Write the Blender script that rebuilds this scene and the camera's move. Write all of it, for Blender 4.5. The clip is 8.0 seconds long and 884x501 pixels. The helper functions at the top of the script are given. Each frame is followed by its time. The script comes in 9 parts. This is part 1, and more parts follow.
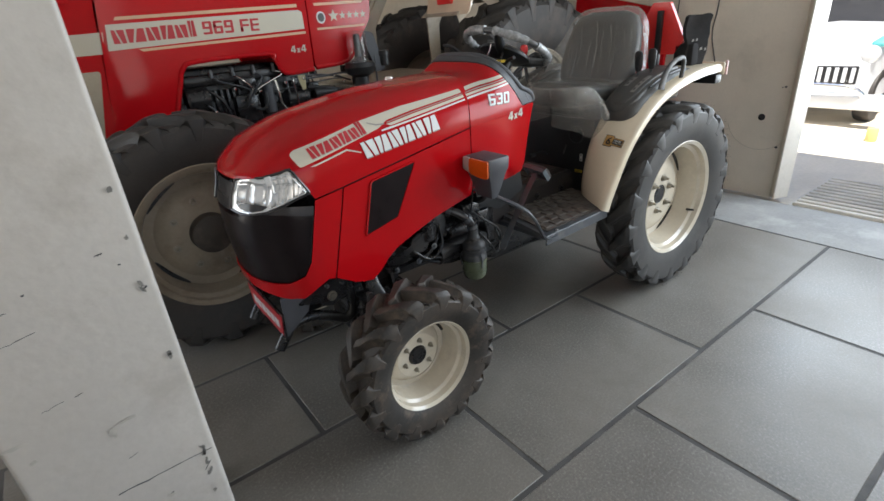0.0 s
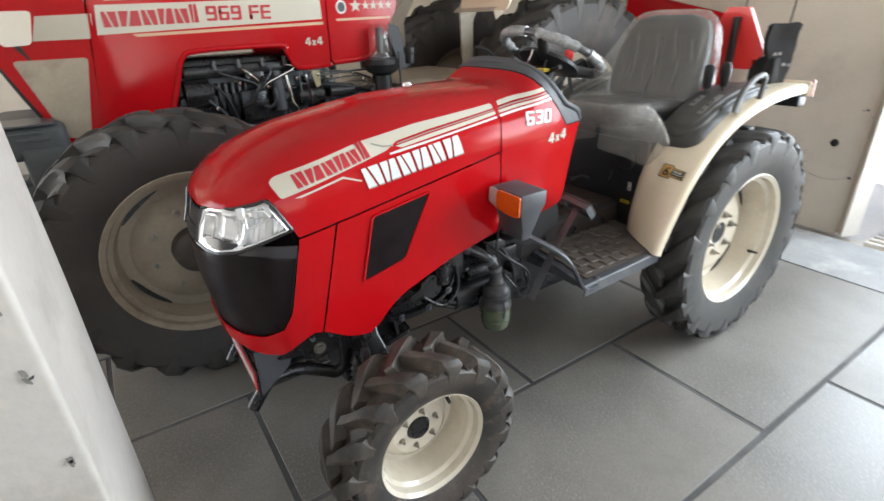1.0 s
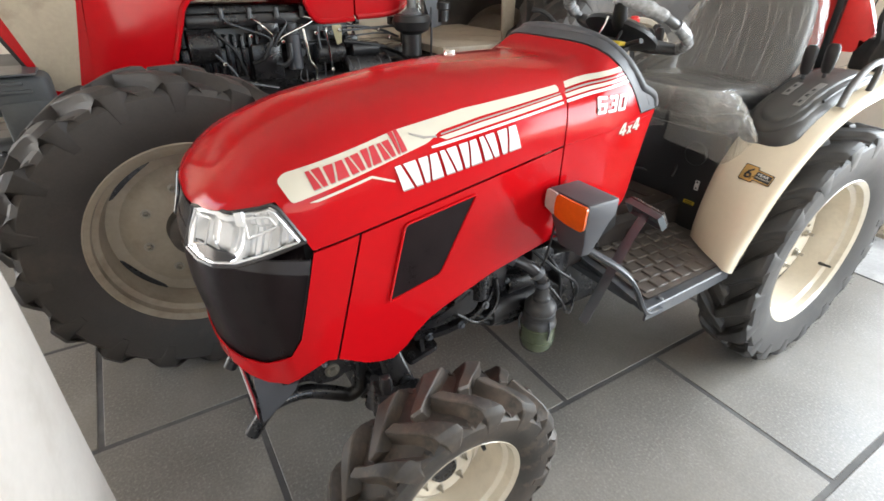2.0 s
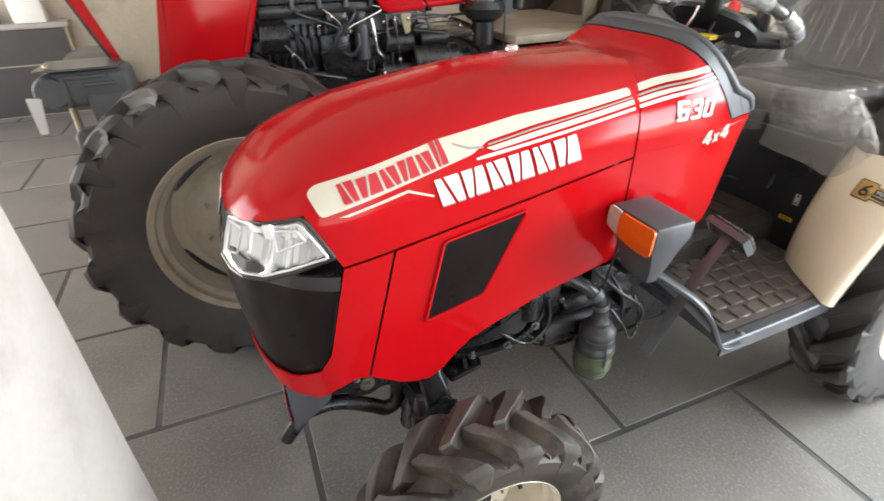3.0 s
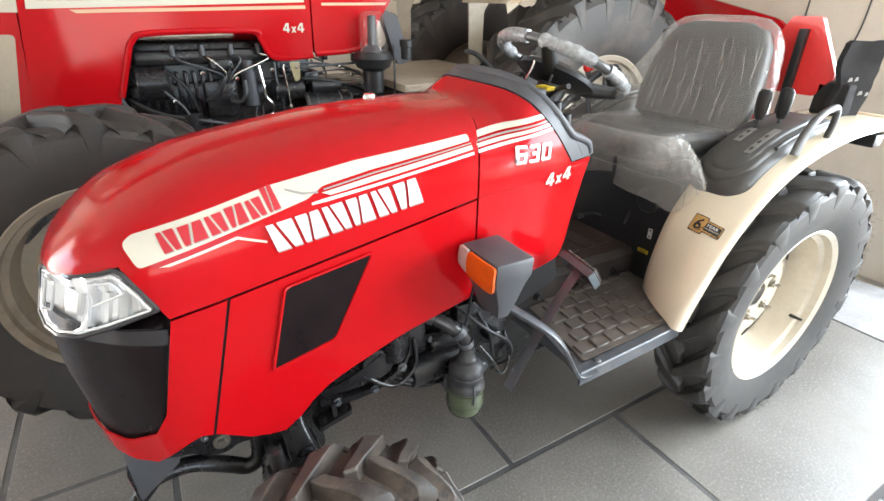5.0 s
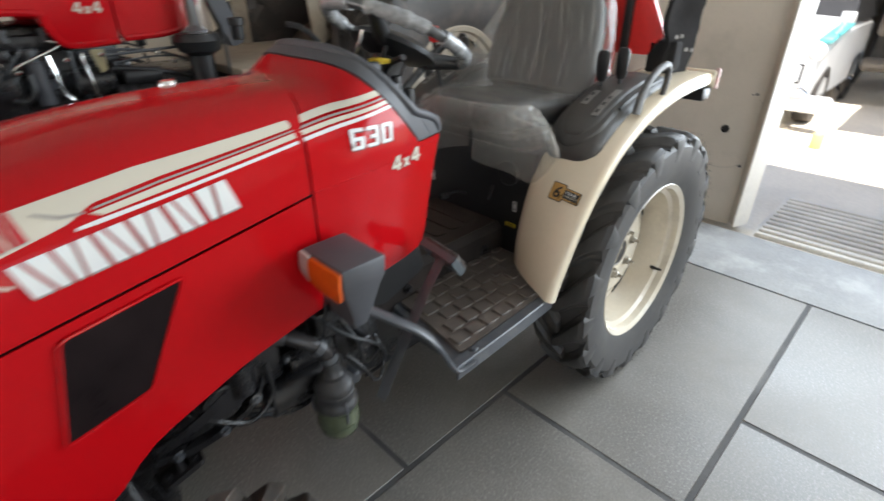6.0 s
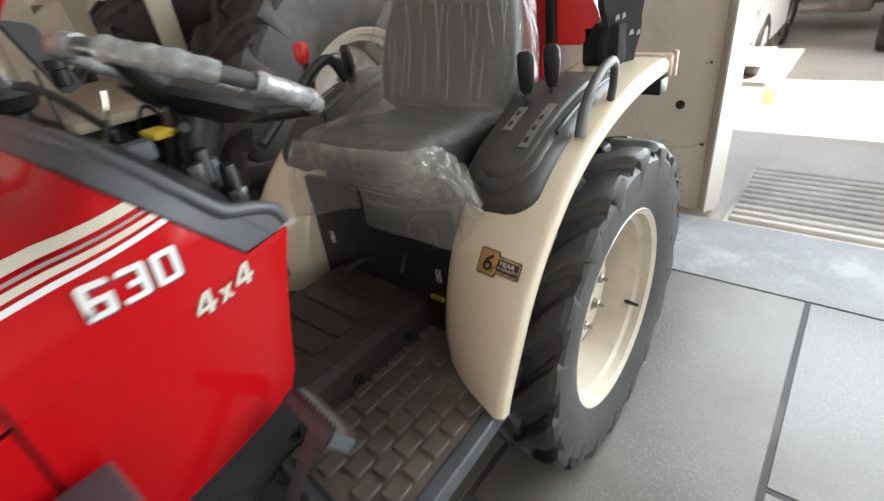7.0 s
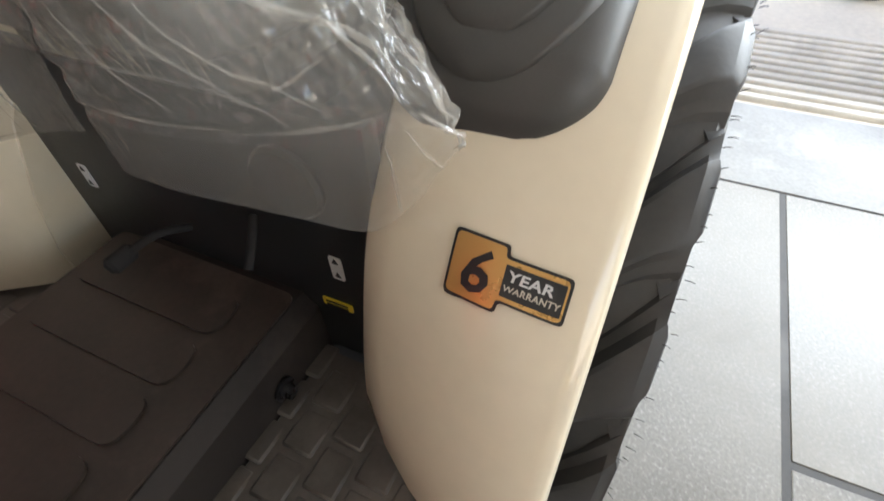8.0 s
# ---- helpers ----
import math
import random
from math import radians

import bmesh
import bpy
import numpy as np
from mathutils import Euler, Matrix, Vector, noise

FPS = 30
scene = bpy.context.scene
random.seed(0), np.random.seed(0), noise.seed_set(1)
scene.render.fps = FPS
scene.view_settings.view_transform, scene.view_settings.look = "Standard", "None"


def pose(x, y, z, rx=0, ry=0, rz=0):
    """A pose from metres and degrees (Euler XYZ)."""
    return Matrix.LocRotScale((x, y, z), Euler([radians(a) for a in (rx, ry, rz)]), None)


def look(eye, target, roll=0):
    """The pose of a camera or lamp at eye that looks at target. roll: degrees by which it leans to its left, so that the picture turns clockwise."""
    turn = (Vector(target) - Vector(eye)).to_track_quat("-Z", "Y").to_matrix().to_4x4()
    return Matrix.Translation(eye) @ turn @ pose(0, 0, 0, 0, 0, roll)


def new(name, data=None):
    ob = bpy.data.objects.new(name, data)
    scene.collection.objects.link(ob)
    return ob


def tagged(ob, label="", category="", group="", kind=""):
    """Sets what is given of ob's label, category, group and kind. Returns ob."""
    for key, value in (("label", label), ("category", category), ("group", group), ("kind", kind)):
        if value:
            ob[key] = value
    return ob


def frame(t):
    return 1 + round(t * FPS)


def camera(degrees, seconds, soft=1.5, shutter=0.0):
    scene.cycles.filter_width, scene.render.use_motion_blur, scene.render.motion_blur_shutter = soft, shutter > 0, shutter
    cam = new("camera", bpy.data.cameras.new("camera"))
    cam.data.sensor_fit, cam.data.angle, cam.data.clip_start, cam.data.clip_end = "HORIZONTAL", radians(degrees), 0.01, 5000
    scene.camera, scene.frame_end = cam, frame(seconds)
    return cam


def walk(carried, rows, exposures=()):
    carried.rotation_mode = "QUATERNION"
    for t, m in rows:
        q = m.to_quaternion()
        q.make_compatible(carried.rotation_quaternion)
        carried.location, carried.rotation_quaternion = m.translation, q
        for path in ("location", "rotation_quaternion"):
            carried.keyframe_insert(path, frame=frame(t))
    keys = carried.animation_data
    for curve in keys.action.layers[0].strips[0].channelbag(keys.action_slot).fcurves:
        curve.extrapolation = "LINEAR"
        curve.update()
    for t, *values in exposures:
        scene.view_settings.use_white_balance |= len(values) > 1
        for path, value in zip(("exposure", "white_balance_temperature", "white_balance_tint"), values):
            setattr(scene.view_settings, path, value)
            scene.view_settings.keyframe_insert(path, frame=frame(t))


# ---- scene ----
cam = camera(83.3, 8.0, 1.5, 0.45)
PATH = [
    (0, (-0.759, -1.757, 1.372), (0.302, -0.284, 0.533), -4.6),
    (0.5, (-0.672, -1.622, 1.362), (0.418, -0.173, 0.517), -3.7),
    (1, (-0.521, -1.466, 1.381), (0.464, 0.05, 0.526), -2.1),
    (1.2, (-0.499, -1.426, 1.374), (0.446, 0.102, 0.496), -0.7),
    (2.3, (-0.395, -1.115, 1.384), (0.504, 0.352, 0.364), 1.0),
    (2.5, (-0.368, -1.106, 1.385), (0.489, 0.375, 0.35), 0.8),
    (3, (-0.321, -1.105, 1.397), (0.322, 0.475, 0.352), -1.1),
    (3.5, (-0.261, -1.128, 1.404), (0.254, 0.493, 0.352), -1.0),
    (4, (-0.163, -1.145, 1.407), (0.399, 0.485, 0.394), -0.7),
    (4.2, (-0.114, -1.158, 1.416), (0.617, 0.439, 0.46), 0.8),
    (5.3, (-0.174, -1.194, 1.399), (0.746, 0.337, 0.501), 0.9),
    (5.5, (-0.158, -1.195, 1.41), (0.763, 0.333, 0.507), 0.3),
    (6, (-0.005, -1.139, 1.37), (1.227, 0.109, 0.408), -0.4),
    (6.5, (0.292, -1.03, 1.385), (1.551, 0.171, 0.398), -4.0),
    (7, (0.472, -0.921, 1.369), (1.766, 0.223, 0.361), -7.4),
    (7.5, (0.831, -0.608, 1.187), (2.178, 0.195, -0.054), -4.4),
    (8, (0.94, -0.507, 1.113), (2.181, 0.106, -0.331), -2.3),
]
walk(cam, [(t, look(eye, target, roll)) for t, eye, target, roll in PATH],
     [(0, 1.10, 6350, 11), (0.5, 1.22, 6350, 11), (1.0, 1.82, 6400, 11), (1.2, 1.97, 6450, 11), (2.3, 2.27, 6650, 12), (3.0, 2.32, 6650, 12), (4.0, 2.43, 6650, 12), (5.5, 2.5, 6400, 11), (6.0, 1.45, 6400, 11), (6.5, 1.47, 6500, 11), (7.0, 1.50, 6600, 11), (7.5, 1.80, 6650, 12), (8.0, 1.97, 6600, 12)])

# ---- light ----
world = bpy.data.worlds.new("sky")
scene.world = world
world.use_nodes = True
wn = world.node_tree
sky = wn.nodes.new("ShaderNodeTexSky")
sky.sky_type, sky.sun_disc = "NISHITA", False
sky.sun_elevation, sky.sun_rotation = radians(66), radians(-110)
wn.links.new(sky.outputs[0], wn.nodes["Background"].inputs[0])
wn.nodes["Background"].inputs[1].default_value = 0.15

sun_data = bpy.data.lights.new("sun", "SUN")
sun_data.energy, sun_data.angle, sun_data.color = 4.2, radians(0.5), (1.0, 0.95, 0.86)
sun = new("sun", sun_data)
sun.matrix_world = look((0, 0, 10), (0.28, 0.22, 9.0))


def opening_light(name, eye, target, w, h, power, colour):
    data = bpy.data.lights.new(name, "AREA")
    data.shape, data.size, data.size_y, data.energy, data.color = "RECTANGLE", w, h, power, colour
    ob = new(name, data)
    ob.matrix_world = look(eye, target)
    return ob


# area lamps in place of sky light; shopfront and west ones are unseen, added fill
opening_light("doorway_daylight", (3.60, -2.2, 1.65), (-0.5, -1.9, 2.25), 3.3, 2.05, 86, (0.84, 0.94, 1.0))
opening_light("shopfront_daylight", (-1.1, -5.36, 1.3), (-0.6, 0, 1.0), 3.0, 2.3, 3.2, (1.0, 0.985, 0.96))
opening_light("west_daylight", (-4.15, 2.6, 1.3), (0, 1.2, 0.6), 3.2, 2.2, 19, (1.0, 0.98, 0.94))


# ---- materials ----
def material(name, colour, rough=0.5, metal=0.0, vary=0.12, scale=8.0, fine=90.0, bump=0.15, bump_d=0.002,
             coat=0.0, spec=0.5, spots=None, spot_amount=0.0, spot_scale=3.0, random_amount=0.0, rough_vary=0.12, stain=None, stain_amount=0.5, stain_scale=1.5):
    """A surface with coarse and fine variation of tone, gloss and relief; spots: a second colour in patches."""
    m = bpy.data.materials.new(name)
    m.use_nodes = True
    nt = m.node_tree
    n, link = nt.nodes, nt.links.new
    b = n["Principled BSDF"]
    geo = n.new("ShaderNodeTexCoord")
    big, small = n.new("ShaderNodeTexNoise"), n.new("ShaderNodeTexNoise")
    big.inputs["Scale"].default_value, small.inputs["Scale"].default_value = scale, fine
    big.inputs["Detail"].default_value, small.inputs["Detail"].default_value = 4, 3
    link(geo.outputs["Object"], big.inputs["Vector"])
    link(geo.outputs["Object"], small.inputs["Vector"])
    add = n.new("ShaderNodeMath")
    add.operation = "MULTIPLY_ADD"
    link(small.outputs["Fac"], add.inputs[0])
    add.inputs[1].default_value = 0.5
    link(big.outputs["Fac"], add.inputs[2])
    tone = n.new("ShaderNodeMapRange")
    tone.inputs["From Min"].default_value, tone.inputs["From Max"].default_value = 0.45, 1.05
    tone.inputs["To Min"].default_value, tone.inputs["To Max"].default_value = 1 - vary, 1 + vary
    link(add.outputs[0], tone.inputs["Value"])
    out = tone.outputs[0]
    if random_amount:
        info = n.new("ShaderNodeObjectInfo")
        rr = n.new("ShaderNodeMapRange")
        rr.inputs["To Min"].default_value, rr.inputs["To Max"].default_value = 1 - random_amount, 1 + random_amount
        link(info.outputs["Random"], rr.inputs["Value"])
        mul = n.new("ShaderNodeMath")
        mul.operation = "MULTIPLY"
        link(out, mul.inputs[0])
        link(rr.outputs[0], mul.inputs[1])
        out = mul.outputs[0]
    scale_c = n.new("ShaderNodeVectorMath")
    scale_c.operation = "SCALE"
    scale_c.inputs[0].default_value = colour
    link(out, scale_c.inputs["Scale"])
    final = scale_c.outputs[0]
    for tint, amount, size, lo, hi in ((spots, spot_amount, spot_scale, 0.52, 0.68), (stain, stain_amount, stain_scale, 0.46, 0.72)):
        if not tint:
            continue
        sp = n.new("ShaderNodeTexNoise")
        sp.inputs["Scale"].default_value, sp.inputs["Detail"].default_value = size, 6
        sp.inputs["Roughness"].default_value = 0.65
        link(geo.outputs["Object"], sp.inputs["Vector"])
        ramp = n.new("ShaderNodeMapRange")
        ramp.inputs["From Min"].default_value, ramp.inputs["From Max"].default_value = lo, hi
        ramp.inputs["To Max"].default_value = amount
        link(sp.outputs["Fac"], ramp.inputs["Value"])
        mix = n.new("ShaderNodeMix")
        mix.data_type = "RGBA"
        link(ramp.outputs[0], mix.inputs["Factor"])
        link(final, mix.inputs["A"])
        mix.inputs["B"].default_value = (*tint, 1)
        final = mix.outputs["Result"]
    link(final, b.inputs["Base Color"])
    rg = n.new("ShaderNodeMapRange")
    rg.inputs["From Min"].default_value, rg.inputs["From Max"].default_value = 0.45, 1.05
    rg.inputs["To Min"].default_value, rg.inputs["To Max"].default_value = max(0.02, rough * (1 - rough_vary)), min(1, rough * (1 + rough_vary))
    link(add.outputs[0], rg.inputs["Value"])
    link(rg.outputs[0], b.inputs["Roughness"])
    b.inputs["Metallic"].default_value = metal
    b.inputs["Coat Weight"].default_value = coat
    b.inputs["Specular IOR Level"].default_value = spec
    b.inputs["Coat Roughness"].default_value = 0.06
    if bump:
        bp = n.new("ShaderNodeBump")
        bp.inputs["Strength"].default_value, bp.inputs["Distance"].default_value = bump, bump_d
        link(add.outputs[0], bp.inputs["Height"])
        link(bp.outputs[0], b.inputs["Normal"])
    return m


NUT = material("plated_nut", (0.34, 0.31, 0.26), 0.32, metal=0.8, vary=0.2, scale=40, bump=0.1, bump_d=0.0005)
STEEL_LIGHT = material("worn_grey_steel", (0.085, 0.10, 0.11), 0.42, vary=0.2, scale=18, fine=160, bump=0.1, bump_d=0.0006, spots=(0.11, 0.12, 0.125), spot_amount=0.5, spot_scale=14)
RED = material("red_paint", (0.43, 0.004, 0.007), 0.13, vary=0.03, scale=3, fine=40, bump=0, spec=0.22, rough_vary=0.25)
RED_BIG = material("red_paint_dusty", (0.46, 0.005, 0.009), 0.13, vary=0.06, scale=3, fine=50, bump=0, spec=0.27, rough_vary=0.25)
CREAM = material("cream_paint", (0.77, 0.665, 0.50), 0.14, vary=0.04, scale=3, fine=60, bump=0, coat=0.4)
CREAM_DUSTY = material("cream_paint_dusty", (0.41, 0.35, 0.27), 0.55, vary=0.14, scale=5, fine=60, bump=0.05, bump_d=0.001, spots=(0.22, 0.165, 0.12), spot_amount=0.55, spot_scale=7)
RUBBER = material("tyre_rubber", (0.046, 0.043, 0.041), 0.52, spec=0.4, vary=0.25, random_amount=0.14, scale=9, fine=120, bump=0.25, bump_d=0.002, spots=(0.085, 0.078, 0.070), spot_amount=0.6, spot_scale=6, stain=(0.075, 0.066, 0.058), stain_amount=0.5, stain_scale=4.0)
RUBBER_MUDDY = material("tyre_rubber_muddy", (0.036, 0.032, 0.029), 0.50, spec=0.4, vary=0.35, random_amount=0.2, scale=10, fine=120, bump=0.3, bump_d=0.002, spots=(0.15, 0.112, 0.082), spot_amount=0.75, spot_scale=15, stain=(0.098, 0.074, 0.056), stain_amount=0.85, stain_scale=6.0)
# the fenders' cream with the wheels' shade put into its base; patches are dust
CREAM_WHEEL = material("cream_wheel_shaded", (0.62, 0.55, 0.44), 0.20, vary=0.08, scale=4, fine=60, bump=0, coat=0.3, spots=(0.42, 0.36, 0.28), spot_amount=0.4, spot_scale=9)
CREAM_WHEEL_DUSTY = material("cream_wheel_paint_dusty", (0.33, 0.28, 0.215), 0.55, vary=0.16, scale=5, fine=60, bump=0.05, bump_d=0.001, spots=(0.19, 0.145, 0.105), spot_amount=0.65, spot_scale=6)
HUB_DUSTY = material("dusty_hub", (0.055, 0.046, 0.039), 0.6, vary=0.25, scale=12, fine=90, bump=0.2, bump_d=0.001, spots=(0.12, 0.098, 0.08), spot_amount=0.6, spot_scale=9)
RUBBER_DUSTY = material("tyre_rubber_dusty", (0.042, 0.037, 0.034), 0.60, vary=0.3, random_amount=0.16, scale=6, fine=120, bump=0.25, bump_d=0.002, spots=(0.10, 0.08, 0.065), spot_amount=0.6, spot_scale=4)
BLACK = material("black_plastic", (0.018, 0.018, 0.019), 0.40, vary=0.2, scale=12, fine=300, bump=0.2, bump_d=0.0008)
BLACK_METAL = material("black_chassis_paint", (0.014, 0.013, 0.014), 0.28, vary=0.35, scale=14, fine=150, bump=0.3, bump_d=0.0015, spots=(0.035, 0.031, 0.028), spot_amount=0.5, spot_scale=9)
GLOSS_BLACK = material("smooth_black_plastic", (0.03, 0.027, 0.028), 0.22, vary=0.1, scale=10, fine=200, bump=0.05, bump_d=0.0005)
CONSOLE = material("moulded_grey_plastic", (0.062, 0.058, 0.054), 0.48, vary=0.12, scale=9, fine=420, bump=0.2, bump_d=0.0006, spots=(0.06, 0.055, 0.048), spot_amount=0.4, spot_scale=12)
GATE = material("pale_grey_plate", (0.22, 0.21, 0.20), 0.4, vary=0.12, scale=20, bump=0)
BLACK_MESH = material("black_mesh", (0.011, 0.007, 0.0075), 0.30, spec=0.15, vary=0.3, scale=16, fine=500, bump=0.5, bump_d=0.0012)
GREY = material("grey_plastic", (0.064, 0.065, 0.073), 0.5, vary=0.12, scale=14, fine=400, bump=0.25, bump_d=0.0006)
STEEL = material("grey_painted_steel", (0.068, 0.072, 0.080), 0.36, vary=0.15, scale=20, fine=200, bump=0.1, bump_d=0.0006, spots=(0.16, 0.155, 0.145), spot_amount=0.4, spot_scale=16)
CHROME = material("bright_metal", (0.85, 0.85, 0.84), 0.14, metal=1.0, vary=0.05, scale=20, fine=200, bump=0.05, bump_d=0.0005)
REFLECTOR = material("lamp_reflector", (0.78, 0.78, 0.78), 0.2, metal=0.6, vary=0.04, scale=20, fine=200, bump=0.3, bump_d=0.002)
WALL = material("beige_plaster", (0.74, 0.665, 0.565), 0.7, vary=0.06, scale=2.5, fine=60, bump=0.2, bump_d=0.003, spots=(0.42, 0.38, 0.32), spot_amount=0.35, spot_scale=2.2, stain=(0.52, 0.475, 0.40), stain_amount=0.5, stain_scale=0.9)
PILLAR = material("white_painted_plaster", (0.50, 0.468, 0.432), 0.55, vary=0.10, scale=3, fine=45, bump=0.5, bump_d=0.004, spots=(0.37, 0.335, 0.295), spot_amount=0.6, spot_scale=5.5, stain=(0.44, 0.405, 0.36), stain_amount=0.5, stain_scale=1.6)
WHITE = material("white_paint", (0.8, 0.79, 0.76), 0.5, vary=0.05, scale=6, fine=80, bump=0.1, bump_d=0.001)
REVEAL = material("cream_white_paint", (0.70, 0.64, 0.56), 0.6, vary=0.08, scale=4, fine=70, bump=0.2, bump_d=0.002, spots=(0.50, 0.45, 0.38), spot_amount=0.5, spot_scale=6)
CEIL = material("ceiling_plaster", (0.56, 0.55, 0.53), 0.8, vary=0.06, scale=2, fine=50, bump=0.15)
TILE = material("terrazzo_tile", (0.193, 0.179, 0.159), 0.42, vary=0.45, scale=1.6, fine=130, rough_vary=0.4, bump=0.3, bump_d=0.001, spots=(0.31, 0.293, 0.27), spot_amount=0.75, spot_scale=105, random_amount=0.07, stain=(0.155, 0.138, 0.115), stain_amount=0.75, stain_scale=1.3)
GROUT = material("dark_joint", (0.072, 0.069, 0.067), 0.75, vary=0.25, scale=9, spots=(0.175, 0.17, 0.163), spot_amount=0.8, spot_scale=1.3)
CONCRETE = material("concrete", (0.42, 0.41, 0.39), 0.8, vary=0.12, scale=3, fine=90, bump=0.4, bump_d=0.004, spots=(0.3, 0.28, 0.26), spot_amount=0.5, spot_scale=2.5)
CONCRETE_WORN = material("worn_concrete", (0.30, 0.295, 0.285), 0.75, vary=0.22, scale=3, fine=70, bump=0.5, bump_d=0.004, spots=(0.44, 0.43, 0.41), spot_amount=0.7, spot_scale=4)
PALE_CONCRETE = material("pale_concrete", (0.68, 0.625, 0.54), 0.85, vary=0.12, scale=3, fine=90, bump=0.4, bump_d=0.004, spots=(0.4, 0.38, 0.34), spot_amount=0.5, spot_scale=2.5)
DARK_TILE = material("dark_wall_tile", (0.055, 0.05, 0.05), 0.35, vary=0.15, scale=6, fine=80, bump=0.05, random_amount=0.1)
SEAT_FABRIC = material("black_seat_vinyl", (0.024, 0.025, 0.027), 0.45, vary=0.2, scale=20, fine=400, bump=0.3, bump_d=0.0008)
WHITE_DECAL = material("white_decal", (0.66, 0.66, 0.65), 0.35, vary=0.02, bump=0)
CREAM_DECAL = material("cream_decal", (0.56, 0.52, 0.43), 0.35, vary=0.03, bump=0)
RED_DECAL = material("red_decal", (0.45, 0.02, 0.03), 0.35, vary=0.03, bump=0)
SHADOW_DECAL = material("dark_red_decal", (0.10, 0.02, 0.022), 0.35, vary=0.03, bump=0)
GREY_DECAL = material("grey_decal", (0.30, 0.28, 0.26), 0.35, vary=0.03, bump=0)
BLACK_DECAL = material("black_decal", (0.02, 0.02, 0.02), 0.35, vary=0.03, bump=0)
GOLD_SOFT = material("pale_gold_decal", (0.62, 0.40, 0.25), 0.4, vary=0.04, bump=0)
GOLD_DECAL = material("gold_decal", (0.62, 0.36, 0.12), 0.28, metal=0.5, vary=0.03, scale=4, bump=0)
YELLOW = material("yellow_label", (0.75, 0.55, 0.04), 0.4, vary=0.04, bump=0)
AMBER = material("amber_lens", (0.62, 0.10, 0.008), 0.18, vary=0.1, scale=60, bump=0.2, bump_d=0.001, coat=0.6)
RED_LENS = material("red_lens", (0.88, 0.035, 0.03), 0.45, vary=0.05, scale=60, bump=0.2, bump_d=0.001, coat=0.5)


def glass_like(name, clear, gloss_rough, bump_scale, bump_d, tint, creases=0, lines=1.0):
    """A clear film: mostly see-through, with gloss that grows at grazing angles and follows its creases."""
    m = bpy.data.materials.new(name)
    m.use_nodes = True
    nt = m.node_tree
    n, link = nt.nodes, nt.links.new
    n.remove(n["Principled BSDF"])
    tr, gl, df, mx, mx2 = (n.new("ShaderNodeBsdf" + k) if k in ("Transparent", "Glossy", "Diffuse") else n.new("ShaderNodeMixShader")
                           for k in ("Transparent", "Glossy", "Diffuse", "mix", "mix2"))
    tr.inputs["Color"].default_value = (*tint, 1)
    gl.inputs["Roughness"].default_value = gloss_rough
    df.inputs["Color"].default_value = (0.78, 0.75, 0.70, 1)
    co = n.new("ShaderNodeTexCoord")
    no = n.new("ShaderNodeTexNoise")
    no.inputs["Scale"].default_value, no.inputs["Detail"].default_value, no.inputs["Distortion"].default_value = bump_scale, 3, 1.2
    link(co.outputs["Object"], no.inputs["Vector"])
    bp = n.new("ShaderNodeBump")
    bp.inputs["Strength"].default_value, bp.inputs["Distance"].default_value = 1.0, bump_d
    link(no.outputs["Fac"], bp.inputs["Height"])
    if creases:
        def ridge(size, twist, stretch, sharp):
            """Sharp creases where a twisted noise crosses its middle."""
            mp = n.new("ShaderNodeMapping")
            mp.inputs["Scale"].default_value = stretch
            link(co.outputs["Object"], mp.inputs["Vector"])
            tx = n.new("ShaderNodeTexNoise")
            tx.inputs["Scale"].default_value, tx.inputs["Detail"].default_value, tx.inputs["Distortion"].default_value = size, 1.5, twist
            link(mp.outputs[0], tx.inputs["Vector"])
            away = n.new("ShaderNodeMath")
            away.operation = "SUBTRACT"
            link(tx.outputs["Fac"], away.inputs[0])
            away.inputs[1].default_value = 0.5
            size_of = n.new("ShaderNodeMath")
            size_of.operation = "ABSOLUTE"
            link(away.outputs[0], size_of.inputs[0])
            mr = n.new("ShaderNodeMapRange")
            mr.inputs["From Max"].default_value = sharp
            mr.inputs["To Min"].default_value, mr.inputs["To Max"].default_value = 1.0, 0.0
            link(size_of.outputs[0], mr.inputs["Value"])
            return mr.outputs[0]

        def mad(value, times, plus):
            q = n.new("ShaderNodeMath")
            q.operation = "MULTIPLY_ADD"
            link(value, q.inputs[0])
            q.inputs[1].default_value = times
            if isinstance(plus, float):
                q.inputs[2].default_value = plus
            else:
                link(plus, q.inputs[2])
            return q.outputs[0]
        coarse, fine_r = ridge(creases, 0.0, (1.0, 1.0, 0.035), 0.05), ridge(creases * 2.4, 0.4, (1.0, 1.0, 0.22), 0.05)
        link(mad(coarse, 0.8, mad(fine_r, 0.55, mad(no.outputs["Fac"], 0.25, 0.0))), bp.inputs["Height"])
        # folded plastic turns milky along its creases
        broken = n.new("ShaderNodeTexNoise")
        broken.inputs["Scale"].default_value, broken.inputs["Detail"].default_value = 13, 1
        link(co.outputs["Object"], broken.inputs["Vector"])
        shown = n.new("ShaderNodeMapRange")
        shown.inputs["From Min"].default_value, shown.inputs["From Max"].default_value = 0.36, 0.52
        link(broken.outputs["Fac"], shown.inputs["Value"])

        def some(value):
            q = n.new("ShaderNodeMath")
            q.operation = "MULTIPLY"
            link(value, q.inputs[0])
            link(shown.outputs[0], q.inputs[1])
            return q.outputs[0]
        thin_c, thin_f = some(ridge(creases, 0.0, (1.0, 1.0, 0.035), 0.014)), some(ridge(creases * 1.6, 0.0, (1.0, 1.0, 0.05), 0.014))
        link(mad(thin_c, 0.08 * lines, mad(thin_f, 0.04 * lines, 1.0 - clear)), mx.inputs[0])
